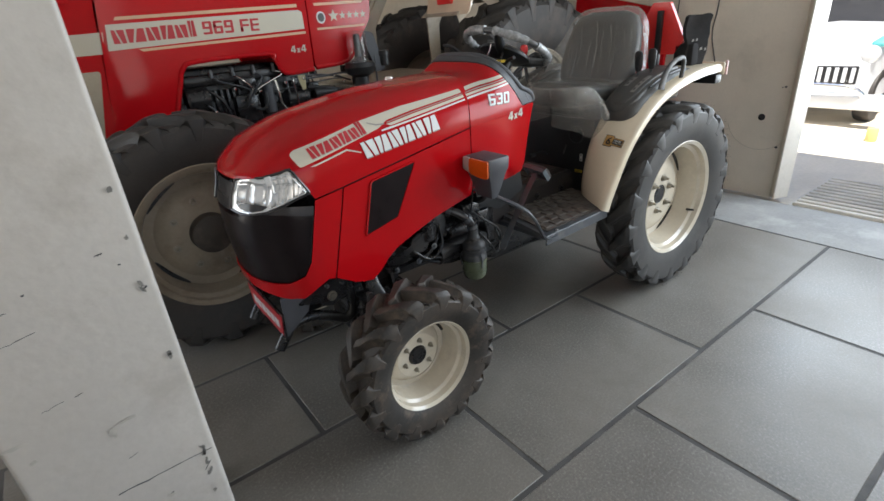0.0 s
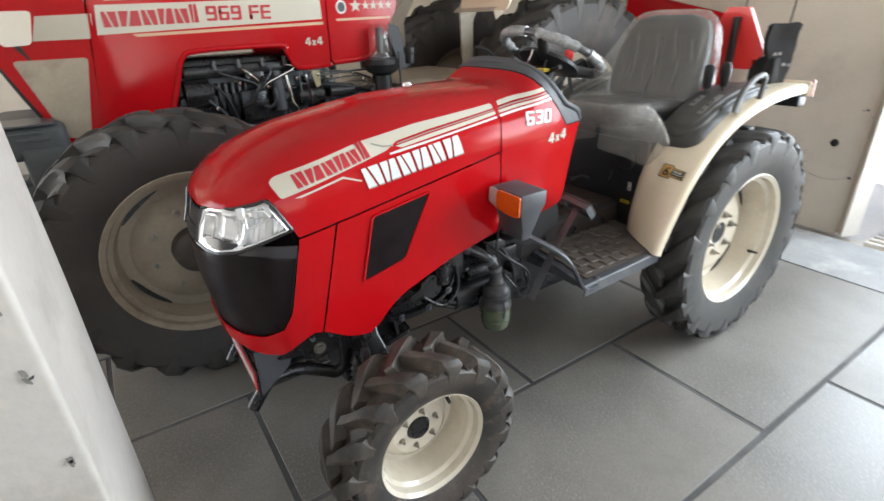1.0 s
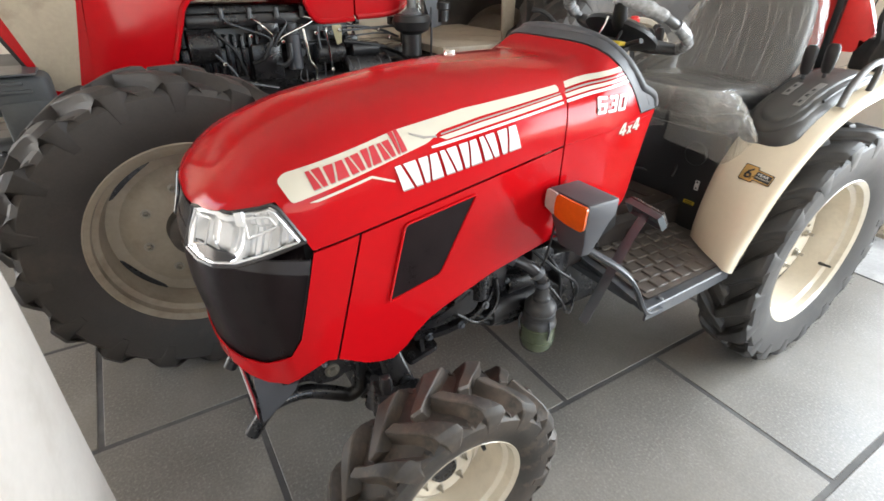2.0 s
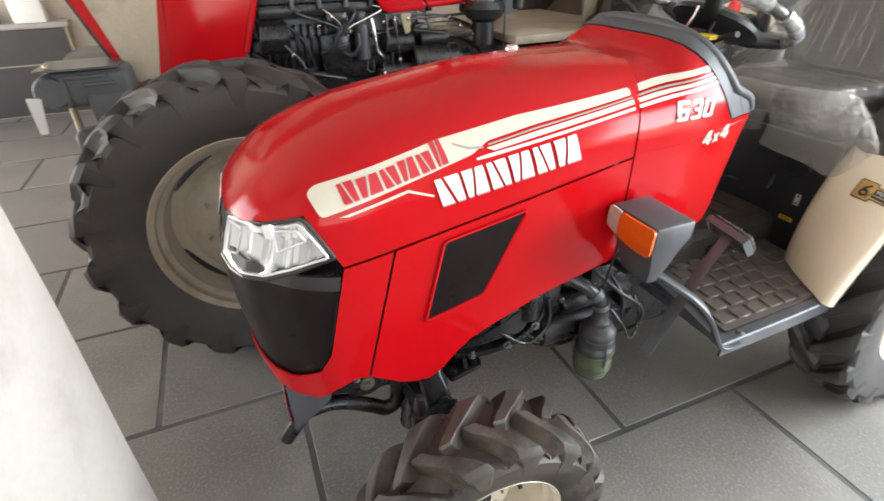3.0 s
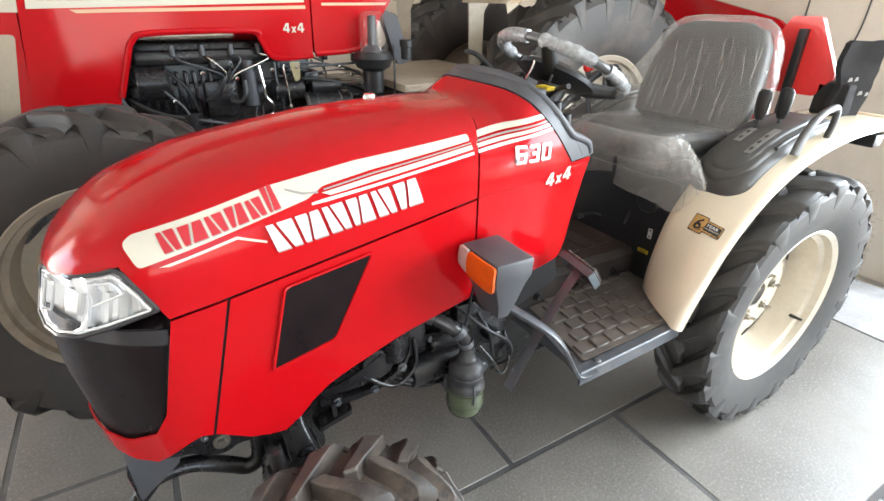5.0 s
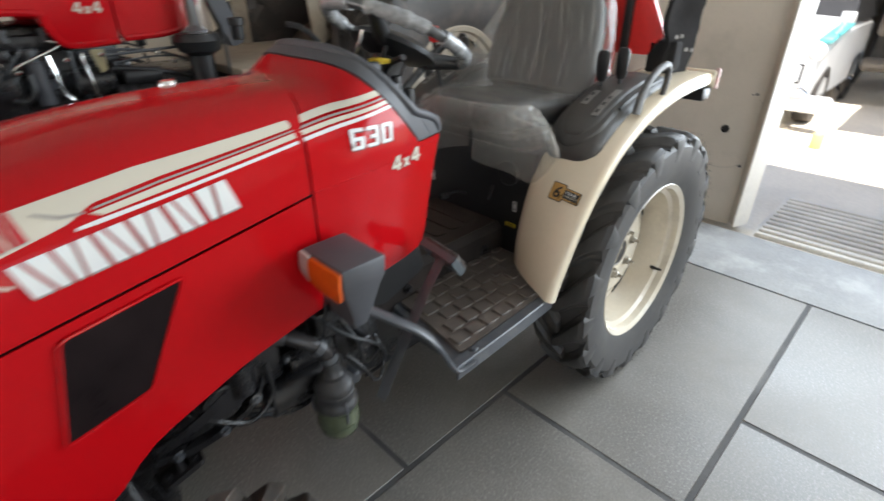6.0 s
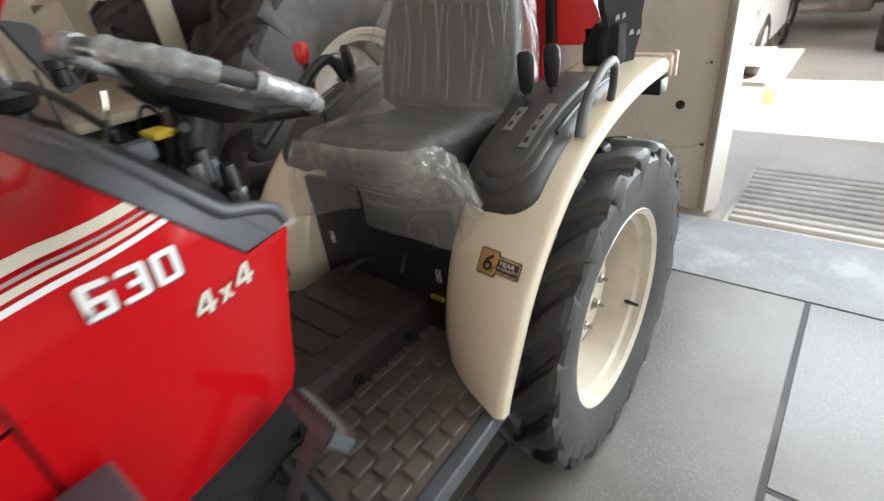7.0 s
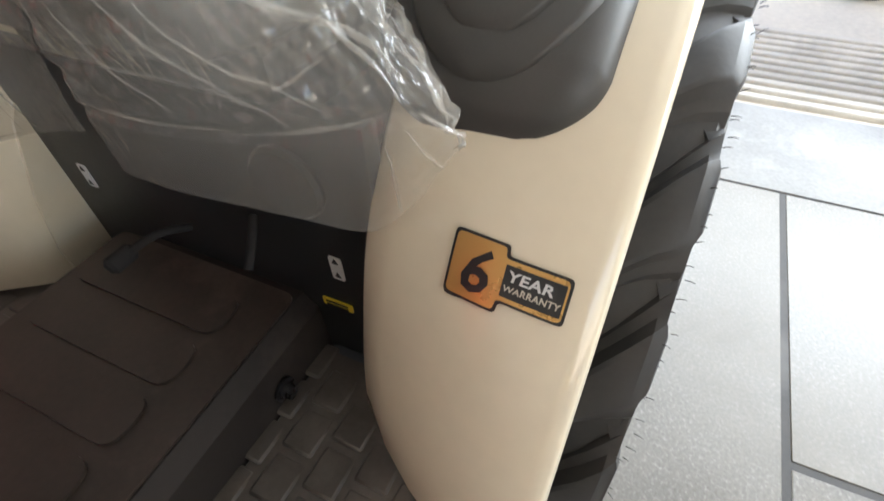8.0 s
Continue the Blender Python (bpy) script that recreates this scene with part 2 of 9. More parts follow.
    facing = n.new("ShaderNodeLayerWeight")
    facing.inputs["Blend"].default_value = 0.5
    fr = n.new("ShaderNodeMath")
    fr.operation = "POWER"
    fr.inputs[1].default_value = 4.0
    link(facing.outputs["Facing"], fr.inputs[0])
    gloss = n.new("ShaderNodeMath")
    gloss.operation = "MULTIPLY_ADD"
    link(fr.outputs[0], gloss.inputs[0])
    gloss.inputs[1].default_value, gloss.inputs[2].default_value = (0.5, 0.065) if creases else (0.9, 0.04)
    thin = n.new("ShaderNodeBsdfTranslucent")
    thin.inputs["Color"].default_value = (0.78, 0.74, 0.68, 1)
    haze = n.new("ShaderNodeMixShader")
    haze.inputs[0].default_value = 0.4
    link(df.outputs[0], haze.inputs[1])
    link(thin.outputs[0], haze.inputs[2])
    for k in (gl, df, thin, facing):
        link(bp.outputs[0], k.inputs["Normal"])
    link(tr.outputs[0], mx.inputs[1])
    link(haze.outputs[0], mx.inputs[2])
    if not creases:
        mx.inputs[0].default_value = 1 - clear
    link(gloss.outputs[0], mx2.inputs[0])
    link(mx.outputs[0], mx2.inputs[1])
    link(gl.outputs[0], mx2.inputs[2])
    link(mx2.outputs[0], n["Material Output"].inputs["Surface"])
    return m


FLAP = material("matt_black_rubber", (0.03, 0.028, 0.028), 0.85, spec=0.15, vary=0.2, scale=30, bump=0.3)
FILM = glass_like("plastic_film", 0.86, 0.13, 9, 0.0016, (0.97, 0.965, 0.95), 14)
FLAP_FILM = glass_like("loose_plastic_film", 0.74, 0.11, 30, 0.0010, (0.97, 0.955, 0.93), 14, 0.15)
FOLD_FILM = glass_like("folded_plastic_film", 0.70, 0.10, 30, 0.0010, (0.97, 0.955, 0.93))
LENS = glass_like("clear_lens", 0.95, 0.03, 5, 0.0005, (0.97, 0.97, 0.97))
BOWL = material("cloudy_green_bowl", (0.085, 0.10, 0.06), 0.22, vary=0.25, scale=25, fine=90, bump=0, coat=0.3)


# ---- mesh helpers ----
def finish(bm, mat, name, sharp=38):
    me = bpy.data.meshes.new(name)
    bmesh.ops.recalc_face_normals(bm, faces=bm.faces)
    for f in bm.faces:
        f.smooth = True
    bm.to_mesh(me)
    bm.free()
    me.set_sharp_from_angle(angle=radians(sharp))
    me.materials.append(mat)
    return me


def part(name, bm, mat, parent=None, label="", sharp=38):
    """One mesh object, built in world metres, under a thing or a part."""
    me = finish(bm, mat, name, sharp)
    ob = new(name, me)
    if parent:
        put_under(ob, parent)
    if label:
        tagged(ob, label)
    return ob


def put_under(ob, parent):
    ob.parent = parent
    root = parent
    while root.parent:
        root = root.parent
    if parent is root:
        ob.matrix_parent_inverse = Matrix.Translation(-Vector(root.location))


def thing(name, at, label, category, group="", kind=""):
    e = new(name)
    e.location = at
    e.empty_display_size = 0.2
    return tagged(e, label, category, group, kind)


def structure(name, bm, mat, label="", category="", sharp=38):
    ob = new(name, finish(bm, mat, name, sharp))
    return tagged(ob, label, category, kind="structure")


def BM():
    return bmesh.new()


def box(bm, lo, hi, bevel=0.0, seg=2, turn=None):
    lo, hi = Vector(lo), Vector(hi)
    m = Matrix.LocRotScale((lo + hi) / 2, turn, [abs(a) for a in (hi - lo)])
    vs = bmesh.ops.create_cube(bm, size=1.0, matrix=m)["verts"]
    if bevel:
        es = list({e for v in vs for e in v.link_edges})
        bmesh.ops.bevel(bm, geom=es, offset=bevel, segments=seg, affect="EDGES", profile=0.5)
    return bm


def loft(bm, rings, caps=True, ring_closed=True):
    rows = [[bm.verts.new(p) for p in r] for r in rings]
    n = len(rows[0])
    for a, b in zip(rows, rows[1:]):
        for i in range(n if ring_closed else n - 1):
            j = (i + 1) % n
            bm.faces.new((a[i], a[j], b[j], b[i]))
    if caps and ring_closed:
        bm.faces.new(rows[0])
        bm.faces.new(rows[-1])
    return bm


def lathe(bm, prof, at, seg=48, axis="y", closed=False, flip=1):
    """prof: (radius, along the axis). Turned round an axis through at."""
    at = Vector(at)
    rows = []
    for k in range(seg):
        a = 2 * math.pi * k / seg
        c, s = math.cos(a), math.sin(a)
        ring = []
        for r, l in prof:
            v = {"y": (r * c, l * flip, r * s), "x": (l * flip, r * c, r * s), "z": (r * c, r * s, l * flip)}[axis]
            ring.append(bm.verts.new(at + Vector(v)))
        rows.append(ring)
    m = len(prof)
    for k in range(seg):
        a, b = rows[k], rows[(k + 1) % seg]
        for i in range(m if closed else m - 1):
            j = (i + 1) % m
            if prof[i][0] < 1e-6 and prof[j][0] < 1e-6:
                continue
            vs = [a[i], a[j], b[j], b[i]]
            bm.faces.new(vs)
    bmesh.ops.remove_doubles(bm, verts=bm.verts, dist=1e-6)
    return bm


def tube(bm, pts, r, seg=8, caps=True):
    """A round bar along pts; r: one radius or one for each point."""
    pts = [Vector(p) for p in pts]
    rs = r if isinstance(r, (list, tuple)) else [r] * len(pts)
    rings, up = [], None
    for i, p in enumerate(pts):
        d = (pts[min(i + 1, len(pts) - 1)] - pts[max(i - 1, 0)]).normalized()
        if up is None:
            up = d.orthogonal().normalized()
        up = (up - d * up.dot(d)).normalized()
        side = d.cross(up)
        rings.append([p + rs[i] * (math.cos(a) * up + math.sin(a) * side) for a in (2 * math.pi * k / seg for k in range(seg))])
    return loft(bm, rings, caps)


def curve_pts(pts, n=6):
    """A smooth line through pts."""
    pts = [Vector(p) for p in pts]
    out = []
    for i in range(len(pts) - 1):
        p0, p1, p2, p3 = pts[max(i - 1, 0)], pts[i], pts[i + 1], pts[min(i + 2, len(pts) - 1)]
        for k in range(n):
            t = k / n
            out.append(0.5 * (2 * p1 + (p2 - p0) * t + (2 * p0 - 5 * p1 + 4 * p2 - p3) * t * t + (3 * p1 - p0 - 3 * p2 + p3) * t ** 3))
    return out + [pts[-1]]


def interp(x, table):
    xs, ys = zip(*table)
    return float(np.interp(x, xs, ys))


def smooth_interp(x, table):
    """Cubic through the table's points."""
    xs = [a for a, _ in table]
    if x <= xs[0] or x >= xs[-1]:
        return interp(x, table)
    i = max(k for k in range(len(xs) - 1) if xs[k] <= x)
    def slope(k):
        a, b = max(k - 1, 0), min(k + 1, len(xs) - 1)
        return (table[b][1] - table[a][1]) / (xs[b] - xs[a])
    h = xs[i + 1] - xs[i]
    t = (x - xs[i]) / h
    return ((2 * t ** 3 - 3 * t * t + 1) * table[i][1] + (t ** 3 - 2 * t * t + t) * h * slope(i)
            + (3 * t * t - 2 * t ** 3) * table[i + 1][1] + (t ** 3 - t * t) * h * slope(i + 1))


def prism(bm, outline, put, depth, bevel=0.0):
    """A plate: outline in the plane (u, v), put(u, v, w) -> place, from w = 0 to depth."""
    a = [bm.verts.new(put(u, v, 0)) for u, v in outline]
    b = [bm.verts.new(put(u, v, depth)) for u, v in outline]
    n = len(outline)
    fa, fb = bm.faces.new(a), bm.faces.new(b)
    for i in range(n):
        bm.faces.new((a[i], a[(i + 1) % n], b[(i + 1) % n], b[i]))
    if bevel:
        bmesh.ops.bevel(bm, geom=list(fb.edges), offset=bevel, segments=2, affect="EDGES")
    return bm


def rounded(pts, r, n=4):
    """A polygon with its corners rounded."""
    out = []
    pts = [Vector(p) for p in pts]
    for i, p in enumerate(pts):
        a, b = pts[i - 1], pts[(i + 1) % len(pts)]
        q = min(r, 0.45 * (a - p).length, 0.45 * (b - p).length)
        s, e = p + (a - p).normalized() * q, p + (b - p).normalized() * q
        for k in range(n + 1):
            t = k / n
            out.append(tuple((1 - t) ** 2 * s + 2 * t * (1 - t) * p + t * t * e))
    return out


def sheet(bm, outline, put, thick, du=0.05, dv=0.05):
    """A bent plate: the outline in (u, v), cut into a grid, laid on put(u, v, w) for w = 0 and w = thick."""
    tmp = BM()
    tmp.faces.new([tmp.verts.new((u, v, 0)) for u, v in outline])
    us, vs = [p[0] for p in outline], [p[1] for p in outline]
    for lo, hi, step, axis in ((min(us), max(us), du, 0), (min(vs), max(vs), dv, 1)):
        x = lo + step
        while x < hi:
            co, no = [0, 0, 0], [0, 0, 0]
            co[axis], no[axis] = x, 1
            bmesh.ops.bisect_plane(tmp, geom=tmp.verts[:] + tmp.edges[:] + tmp.faces[:], plane_co=co, plane_no=no, dist=1e-6)
            x += step
    top = {v: bm.verts.new(put(v.co.x, v.co.y, thick)) for v in tmp.verts}
    low = {v: bm.verts.new(put(v.co.x, v.co.y, 0)) for v in tmp.verts}
    for f in tmp.faces:
        bm.faces.new([top[v] for v in f.verts])
        bm.faces.new([low[v] for v in reversed(f.verts)])
    for e in tmp.edges:
        if len(e.link_faces) == 1:
            a, b = e.verts
            bm.faces.new((top[a], top[b], low[b], low[a]))
    tmp.free()
    return bm


def text_part(name, words, put, size, mat, parent, spacing=1.0, thick=0.0008, label="", slant=0.0, bold=0.0):
    """Raised lettering: put(u, v, w) -> place, u along the line, v up, in metres; size: the letters' height."""
    cu = bpy.data.curves.new(name, "FONT")
    cu.body, cu.size, cu.space_character, cu.offset, cu.resolution_u = words, size * 1.42, spacing, bold, 2
    tmp = bpy.data.objects.new(name + "_tmp", cu)
    scene.collection.objects.link(tmp)
    dg = bpy.context.evaluated_depsgraph_get()
    me = bpy.data.meshes.new_from_object(tmp.evaluated_get(dg))
    bpy.data.objects.remove(tmp)
    bm = BM()
    bm.from_mesh(me)
    for v in bm.verts:
        v.co = Vector(put(v.co.x + slant * v.co.y, v.co.y, thick))
    return part(name, bm, mat, parent, label)


# ---- the showroom ----
def wall(name, lo, hi, mat=WALL, label="", category="wall"):
    bm = BM()
    box(bm, lo, hi)
    return structure(name, bm, mat, label, category)


WALL_X, HIGH = 3.30, 3.3
wall("wall_east", (WALL_X, -0.384, -0.02), (WALL_X + 0.11, 5.5, HIGH), WALL, "beige plastered wall with cracks and stains")
wall("wall_east_front", (WALL_X, -5.6, -0.02), (WALL_X + 0.25, -4.3, HIGH), WALL, "beige plastered wall beside the doorway")
wall("wall_east_lintel", (WALL_X, -4.3, 2.75), (WALL_X + 0.25, -0.384, HIGH), WALL, "beige plastered wall above the doorway")
wall("wall_north", (-4.2, 5.28, -0.02), (WALL_X, 5.5, HIGH), WALL, "pale plastered back wall")
wall("wall_west", (-4.45, -5.6, -0.02), (-4.2, 0.9, HIGH), WALL, "pale plastered side wall")
wall("wall_west_back", (-4.45, 4.3, -0.02), (-4.2, 5.5, HIGH), WALL, "pale plastered side wall beside the side opening")
wall("wall_west_lintel", (-4.45, 0.9, 2.5), (-4.2, 4.3, HIGH), WALL, "pale plastered wall over the side opening")
wall("wall_south", (-4.2, -5.6, 2.5), (WALL_X, -5.4, HIGH), WALL, "plastered beam over the open shopfront")
wall("wall_south_west", (-4.2, -5.6, -0.02), (-2.7, -5.4, 2.5), WALL, "plastered wall beside the open shopfront")
wall("wall_south_east", (0.5, -5.6, -0.02), (WALL_X, -5.4, 2.5), WALL, "plastered wall beside the open shopfront")
wall("ceiling", (-4.45, -5.6, HIGH), (WALL_X + 0.25, 5.5, HIGH + 0.2), CEIL, "pale plastered ceiling", "ceiling")

# white splayed door reveal
bm = BM()
prism(bm, [(3.298, -0.385), (3.232, -0.428), (3.300, -0.449), (3.300, -0.385)], lambda u, v, w: (u, v, w), 2.75, 0)
structure("wall_edge", bm, WALL, "beige plastered swelling of the wall at the doorway", "wall")
bm = BM()
prism(bm, [(3.234, -0.4285), (3.232, -0.436), (3.335, -0.484), (3.35, -0.484), (3.408, -0.45), (3.408, -0.385), (3.302, -0.385), (3.302, -0.4495)], lambda u, v, w: (u, v, w), 2.75, 0)
structure("door_frame", bm, REVEAL, "cream white painted splayed door reveal with chipped foot", "door frame")

# square pillar with worn edges
bm = BM()
outline = rounded([(-1.06, -0.60), (-0.697, -0.60), (-0.684, -0.20), (-1.06, -0.20)], 0.012, 5)
rings = []
for k in range(45):
    z = HIGH * k / 44
    rings.append([(x + 0.003 * noise.noise((x * 6, y * 6, z * 3)), y + 0.003 * noise.noise((x * 6 + 9, y * 6, z * 3)), z) for x, y in outline])
loft(bm, rings)
structure("pillar", bm, PILLAR, "white painted square pillar with scuffed worn edges", "pillar")

# floor: a dark bed with tiles of stone laid in running rows
bm = BM()
box(bm, (-4.2, -5.4, -0.05), (2.60, 5.28, -0.0025))
FLOOR = structure("floor", bm, GROUT, "grey terrazzo tile floor with dark joints", "floor")
ROW_Y = [-5.4, -4.95, -4.29, -3.63, -2.97, -2.31, -1.645, -0.985, -0.31, 0.325, 0.97, 1.63, 2.29, 2.95, 3.61, 4.27, 4.93, 5.28]
SHIFT = {-0.985: 0.15, -0.31: 0.655, 0.325: 0.185, 0.97: 0.68, -1.645: 0.625}
tile_jobs = []
for j in range(len(ROW_Y) - 1):
    y0, y1 = ROW_Y[j], ROW_Y[j + 1]
    x0 = SHIFT.get(y0, 0.15 if j % 2 else 0.64)
    xs = sorted(x for x in [x0 + 0.985 * k for k in range(-6, 6)] if -4.15 < x < 2.55)
    if y0 == -0.985:
        xs = [x for x in xs if x < 2]
    xs = [-4.2] + xs + [2.60]
    for a, b in zip(xs, xs[1:]):
        tile_jobs.append((a, b, y0, y1))

# concrete threshold, ground outside
bm = BM()
box(bm, (2.597, -5.4, -0.06), (3.17, 5.28, 0.004), 0.004)
structure("threshold", bm, CONCRETE_WORN, "pale worn concrete strip along the doorway", "threshold")
bm = BM()
n = 60
bm_v = {}
for i in range(n + 1):
    for j in range(n + 1):
        u, v = i / n * 2 - 1, j / n * 2 - 1
        x, y = 4 + 400 * u * abs(u) ** 3, 400 * v * abs(v) ** 3
        bm_v[i, j] = bm.verts.new((x, y, -0.06 + (0.012 * noise.noise((x, y, 0)) if abs(x) + abs(y) < 30 else 0)))
for i in range(n):
    for j in range(n):
        bm.faces.new((bm_v[i, j], bm_v[i + 1, j], bm_v[i + 1, j + 1], bm_v[i, j + 1]))
GROUND = material("pale_dusty_ground", (0.70, 0.63, 0.52), 0.9, vary=0.15, scale=1.2, fine=30, bump=0.5, bump_d=0.01, spots=(0.58, 0.53, 0.45), spot_amount=0.6, spot_scale=1.0)
structure("ground", bm, GROUND, "pale dusty concrete yard in the sun", "ground")

# ribbed ramp at the doorway
bm = BM()
box(bm, (3.17, -4.2, -0.055), (4.05, -0.536, -0.018))
ramp = structure("ramp", bm, PALE_CONCRETE, "concrete door ramp with raised ribs", "ramp")
for k in range(11):
    x = 3.23 + 0.075 * k
    bm = BM()
    box(bm, (x, -4.18, -0.03), (x + 0.042, -0.56, 0.006), 0.006, 1)
    part("rib", bm, PALE_CONCRETE, ramp)

# unseen wall added above so that its shadow falls along the doorway
wall("wall_upper", (WALL_X, -5.6, HIGH + 0.2), (WALL_X + 0.25, 5.5, 4.8), WALL, "unseen plastered wall added above the doorway to shade the ground")

SCRATCH = material("scratched_plaster", (0.40, 0.36, 0.31), 0.8, vary=0.2, scale=30, bump=0)
# marks on the wall: an old fixing hole with a scratched ring round it, a crack and two cables
ring = [(WALL_X - 0.002, -0.226 + 0.235 * math.cos(a), 0.563 + 0.235 * math.sin(a)) for a in np.linspace(2.2, 6.0, 40)]
bm = BM()
tube(bm, ring, [0.0012 + 0.001 * abs(noise.noise((k, 0, 0))) for k in range(40)], 5)
part("scratch", bm, SCRATCH, bpy.data.objects["wall_east"], "thin scratched arc on the plaster")
bm = BM()
lathe(bm, [(0, -0.003), (0.020, -0.003), (0.024, 0.0), (0.024, 0.004)], (WALL_X, -0.226, 0.563), 20, "x")
part("hole", bm, BLACK_METAL, bpy.data.objects["wall_east"], "dark round fixing hole")
for pts in ([(0.505, 2.6), (0.51, 1.9), (0.50, 1.4), (0.515, 1.2)], [(0.19, 2.6), (0.20, 1.9), (0.197, 1.36), (0.217, 1.14), (0.165, 0.93), (0.18, 0.85)]):
    bm = BM()
    tube(bm, curve_pts([(WALL_X - 0.006, y, z) for y, z in pts], 6), 0.004, 6)
    tagged(new("cable", finish(bm, GREY, "cable")), "thin grey cable hanging down the beige wall", "cable")
for y, z, a in ((-0.345, 0.78, 0.012), (-0.325, 0.775, 0.007), (-0.36, 0.36, 0.014)):
    bm = BM()
    sheet(bm, [(y + a * (0.7 + 0.4 * noise.noise((k, z, 3))) * math.cos(k), z + a * 0.6 * math.sin(k)) for k in np.linspace(0, 5.6, 9)], lambda u, v, w: (WALL_X - 0.0015 - w, u, v), 0.001, 1, 1)
    part("chip", bm, GREY, bpy.data.objects["wall_east"], "chipped plaster")

# scuffs on the pillar
PIL = bpy.data.objects["pillar"]
SMUDGE = material("grey_smudge", (0.44, 0.41, 0.365), 0.6, vary=0.2, scale=40, bump=0)
CHIP = material("bare_plaster_chip", (0.20, 0.19, 0.175), 0.8, vary=0.3, scale=60, bump=0.3)
for (x0, z0, x1, z1, r_) in ((-0.916, 0.417, -0.705, 0.421, 0.0026), (-0.982, 0.865, -0.921, 0.877, 0.0012), (-0.785, 0.993, -0.770, 0.996, 0.0022), (-0.916, 0.955, -0.912, 0.957, 0.003), (-0.752, 0.962, -0.748, 0.963, 0.0022), (-0.728, 0.893, -0.716, 0.899, 0.0022), (-0.96, 0.930, -0.948, 0.932, 0.0015), (-0.910, 0.707, -0.895, 0.711, 0.0012), (-0.735, 0.362, -0.716, 0.385, 0.0018), (-0.83, 0.343, -0.815, 0.347, 0.0025), (-0.87, 0.50, -0.85, 0.505, 0.0012), (-0.97, 0.70, -0.93, 0.708, 0.001)):
    bm = BM()
    k = 10
    tube(bm, [(x0 + (x1 - x0) * i / k, -0.601, z0 + (z1 - z0) * i / k + 0.003 * noise.noise((i * 0.8, x0 * 9, 1))) for i in range(k + 1)], [r_ * (0.3 + abs(noise.noise((i * 0.7, z0, 2)))) for i in range(k + 1)], 5)
    part("scuff", bm, GREY, PIL, "dark scuff in the paint")


def pillar_patch(name, cx, cz, rx, rz, turn, mat, label):
    """A thin irregular patch on the pillar's front face."""
    pts = []
    for k in range(18):
        a = 2 * math.pi * k / 18
        r_ = 0.7 + 0.5 * noise.noise((math.cos(a) * 1.5 + cx * 20, math.sin(a) * 1.5, cz * 20))
        u, v = rx * r_ * math.cos(a), rz * r_ * math.sin(a)
        pts.append((cx + u * math.cos(turn) - v * math.sin(turn), cz + u * math.sin(turn) + v * math.cos(turn)))
    bm = BM()
    sheet(bm, pts, lambda u, v, w: (u, -0.6032 - w, v), 0.0006, 1, 1)
    part(name, bm, mat, PIL, label)


for cx, cz, rx, rz, turn in ((-0.875, 0.588, 0.010, 0.022, 0.2), (-0.845, 0.604, 0.030, 0.006, 0.1), (-1.035, 0.648, 0.028, 0.005, 0.0), (-1.019, 0.598, 0.010, 0.006, 0.5), (-0.822, 0.344, 0.012, 0.008, 0.0)):
    pillar_patch("smudge", cx, cz, rx, rz, turn, SMUDGE, "grey smudge on the paint")
rp = random.Random(21)
for k in range(16):
    cz = rp.choice((1.12, 1.03, 0.90, 0.73, 0.53, 0.42, 0.40, 0.37, 0.30, 0.27, 0.23)) + rp.uniform(-0.02, 0.02)
    pillar_patch("chip", -0.724 + rp.uniform(-0.006, 0.004), cz, rp.uniform(0.003, 0.008), rp.uniform(0.004, 0.014), rp.uniform(-0.5, 0.5), CHIP, "chip in the pillar's edge")
# tiled plinth with a stone ledge against the back wall
bm = BM()
box(bm, (-4.2, 5.09, 0.0), (-1.66, 5.28, 0.80))
PLINTH = structure("plinth", bm, GROUT, "low wall clad in dark tiles with pale joints", "plinth")
bm = BM()
box(bm, (-4.2, 5.05, 0.80), (-1.63, 5.28, 0.845), 0.006)
part("ledge", bm, CONCRETE, PLINTH, "pale stone ledge")
plinth_tiles = [(-4.18 + 1.255 * k, z0, z1) for k in range(2) for z0, z1 in ((0.01, 0.468), (0.482, 0.79))]
PALE_JOINT = material("pale_joint", (0.42, 0.36, 0.26), 0.8, vary=0.2, scale=20)
PLINTH.data.materials[0] = PALE_JOINT
for k, (x, w, h, m, lab, cat) in enumerate(((-3.0, 0.34, 0.16, WHITE, "white cardboard carton lying on the stone ledge", "carton"), (-2.45, 0.22, 0.12, CREAM_DUSTY, "dusty cream carton on the stone ledge", "carton"), (-2.05, 0.26, 0.20, WHITE, "white cardboard carton standing on the stone ledge", "carton"))):
    bm = BM()
    box(bm, (x, 5.07, 0.845), (x + w, 5.24, 0.845 + h), 0.006)
    tagged(new("carton", finish(bm, m, "carton")), lab, cat, "cartons on the ledge")
bm = BM()
tube(bm, [(-2.22, 5.15, 0.847), (-2.20, 5.16, 1.0), (-2.24, 5.18, 1.3)], [0.045, 0.03, 0.028], 12)
tagged(new("pipe", finish(bm, BLACK, "pipe")), "dark pipe standing on the ledge by the wall", "pipe")

# plain red panel leaning by the wall, made up for an unidentified red part
bm = BM()
sheet(bm, rounded([(0.46, 0.0), (1.35, 0.0), (1.35, 1.50), (1.10, 1.452), (0.56, 1.335), (0.46, 1.27)], 0.03), lambda u, v, w: (3.02 + 0.15 * v / 1.5 - w, u, v), 0.03, 0.3, 0.3)
tagged(new("implement_panel", finish(bm, RED_BIG, "implement_panel")), "plain red panel leaning near the wall, in place of an unidentified red part", "panel")


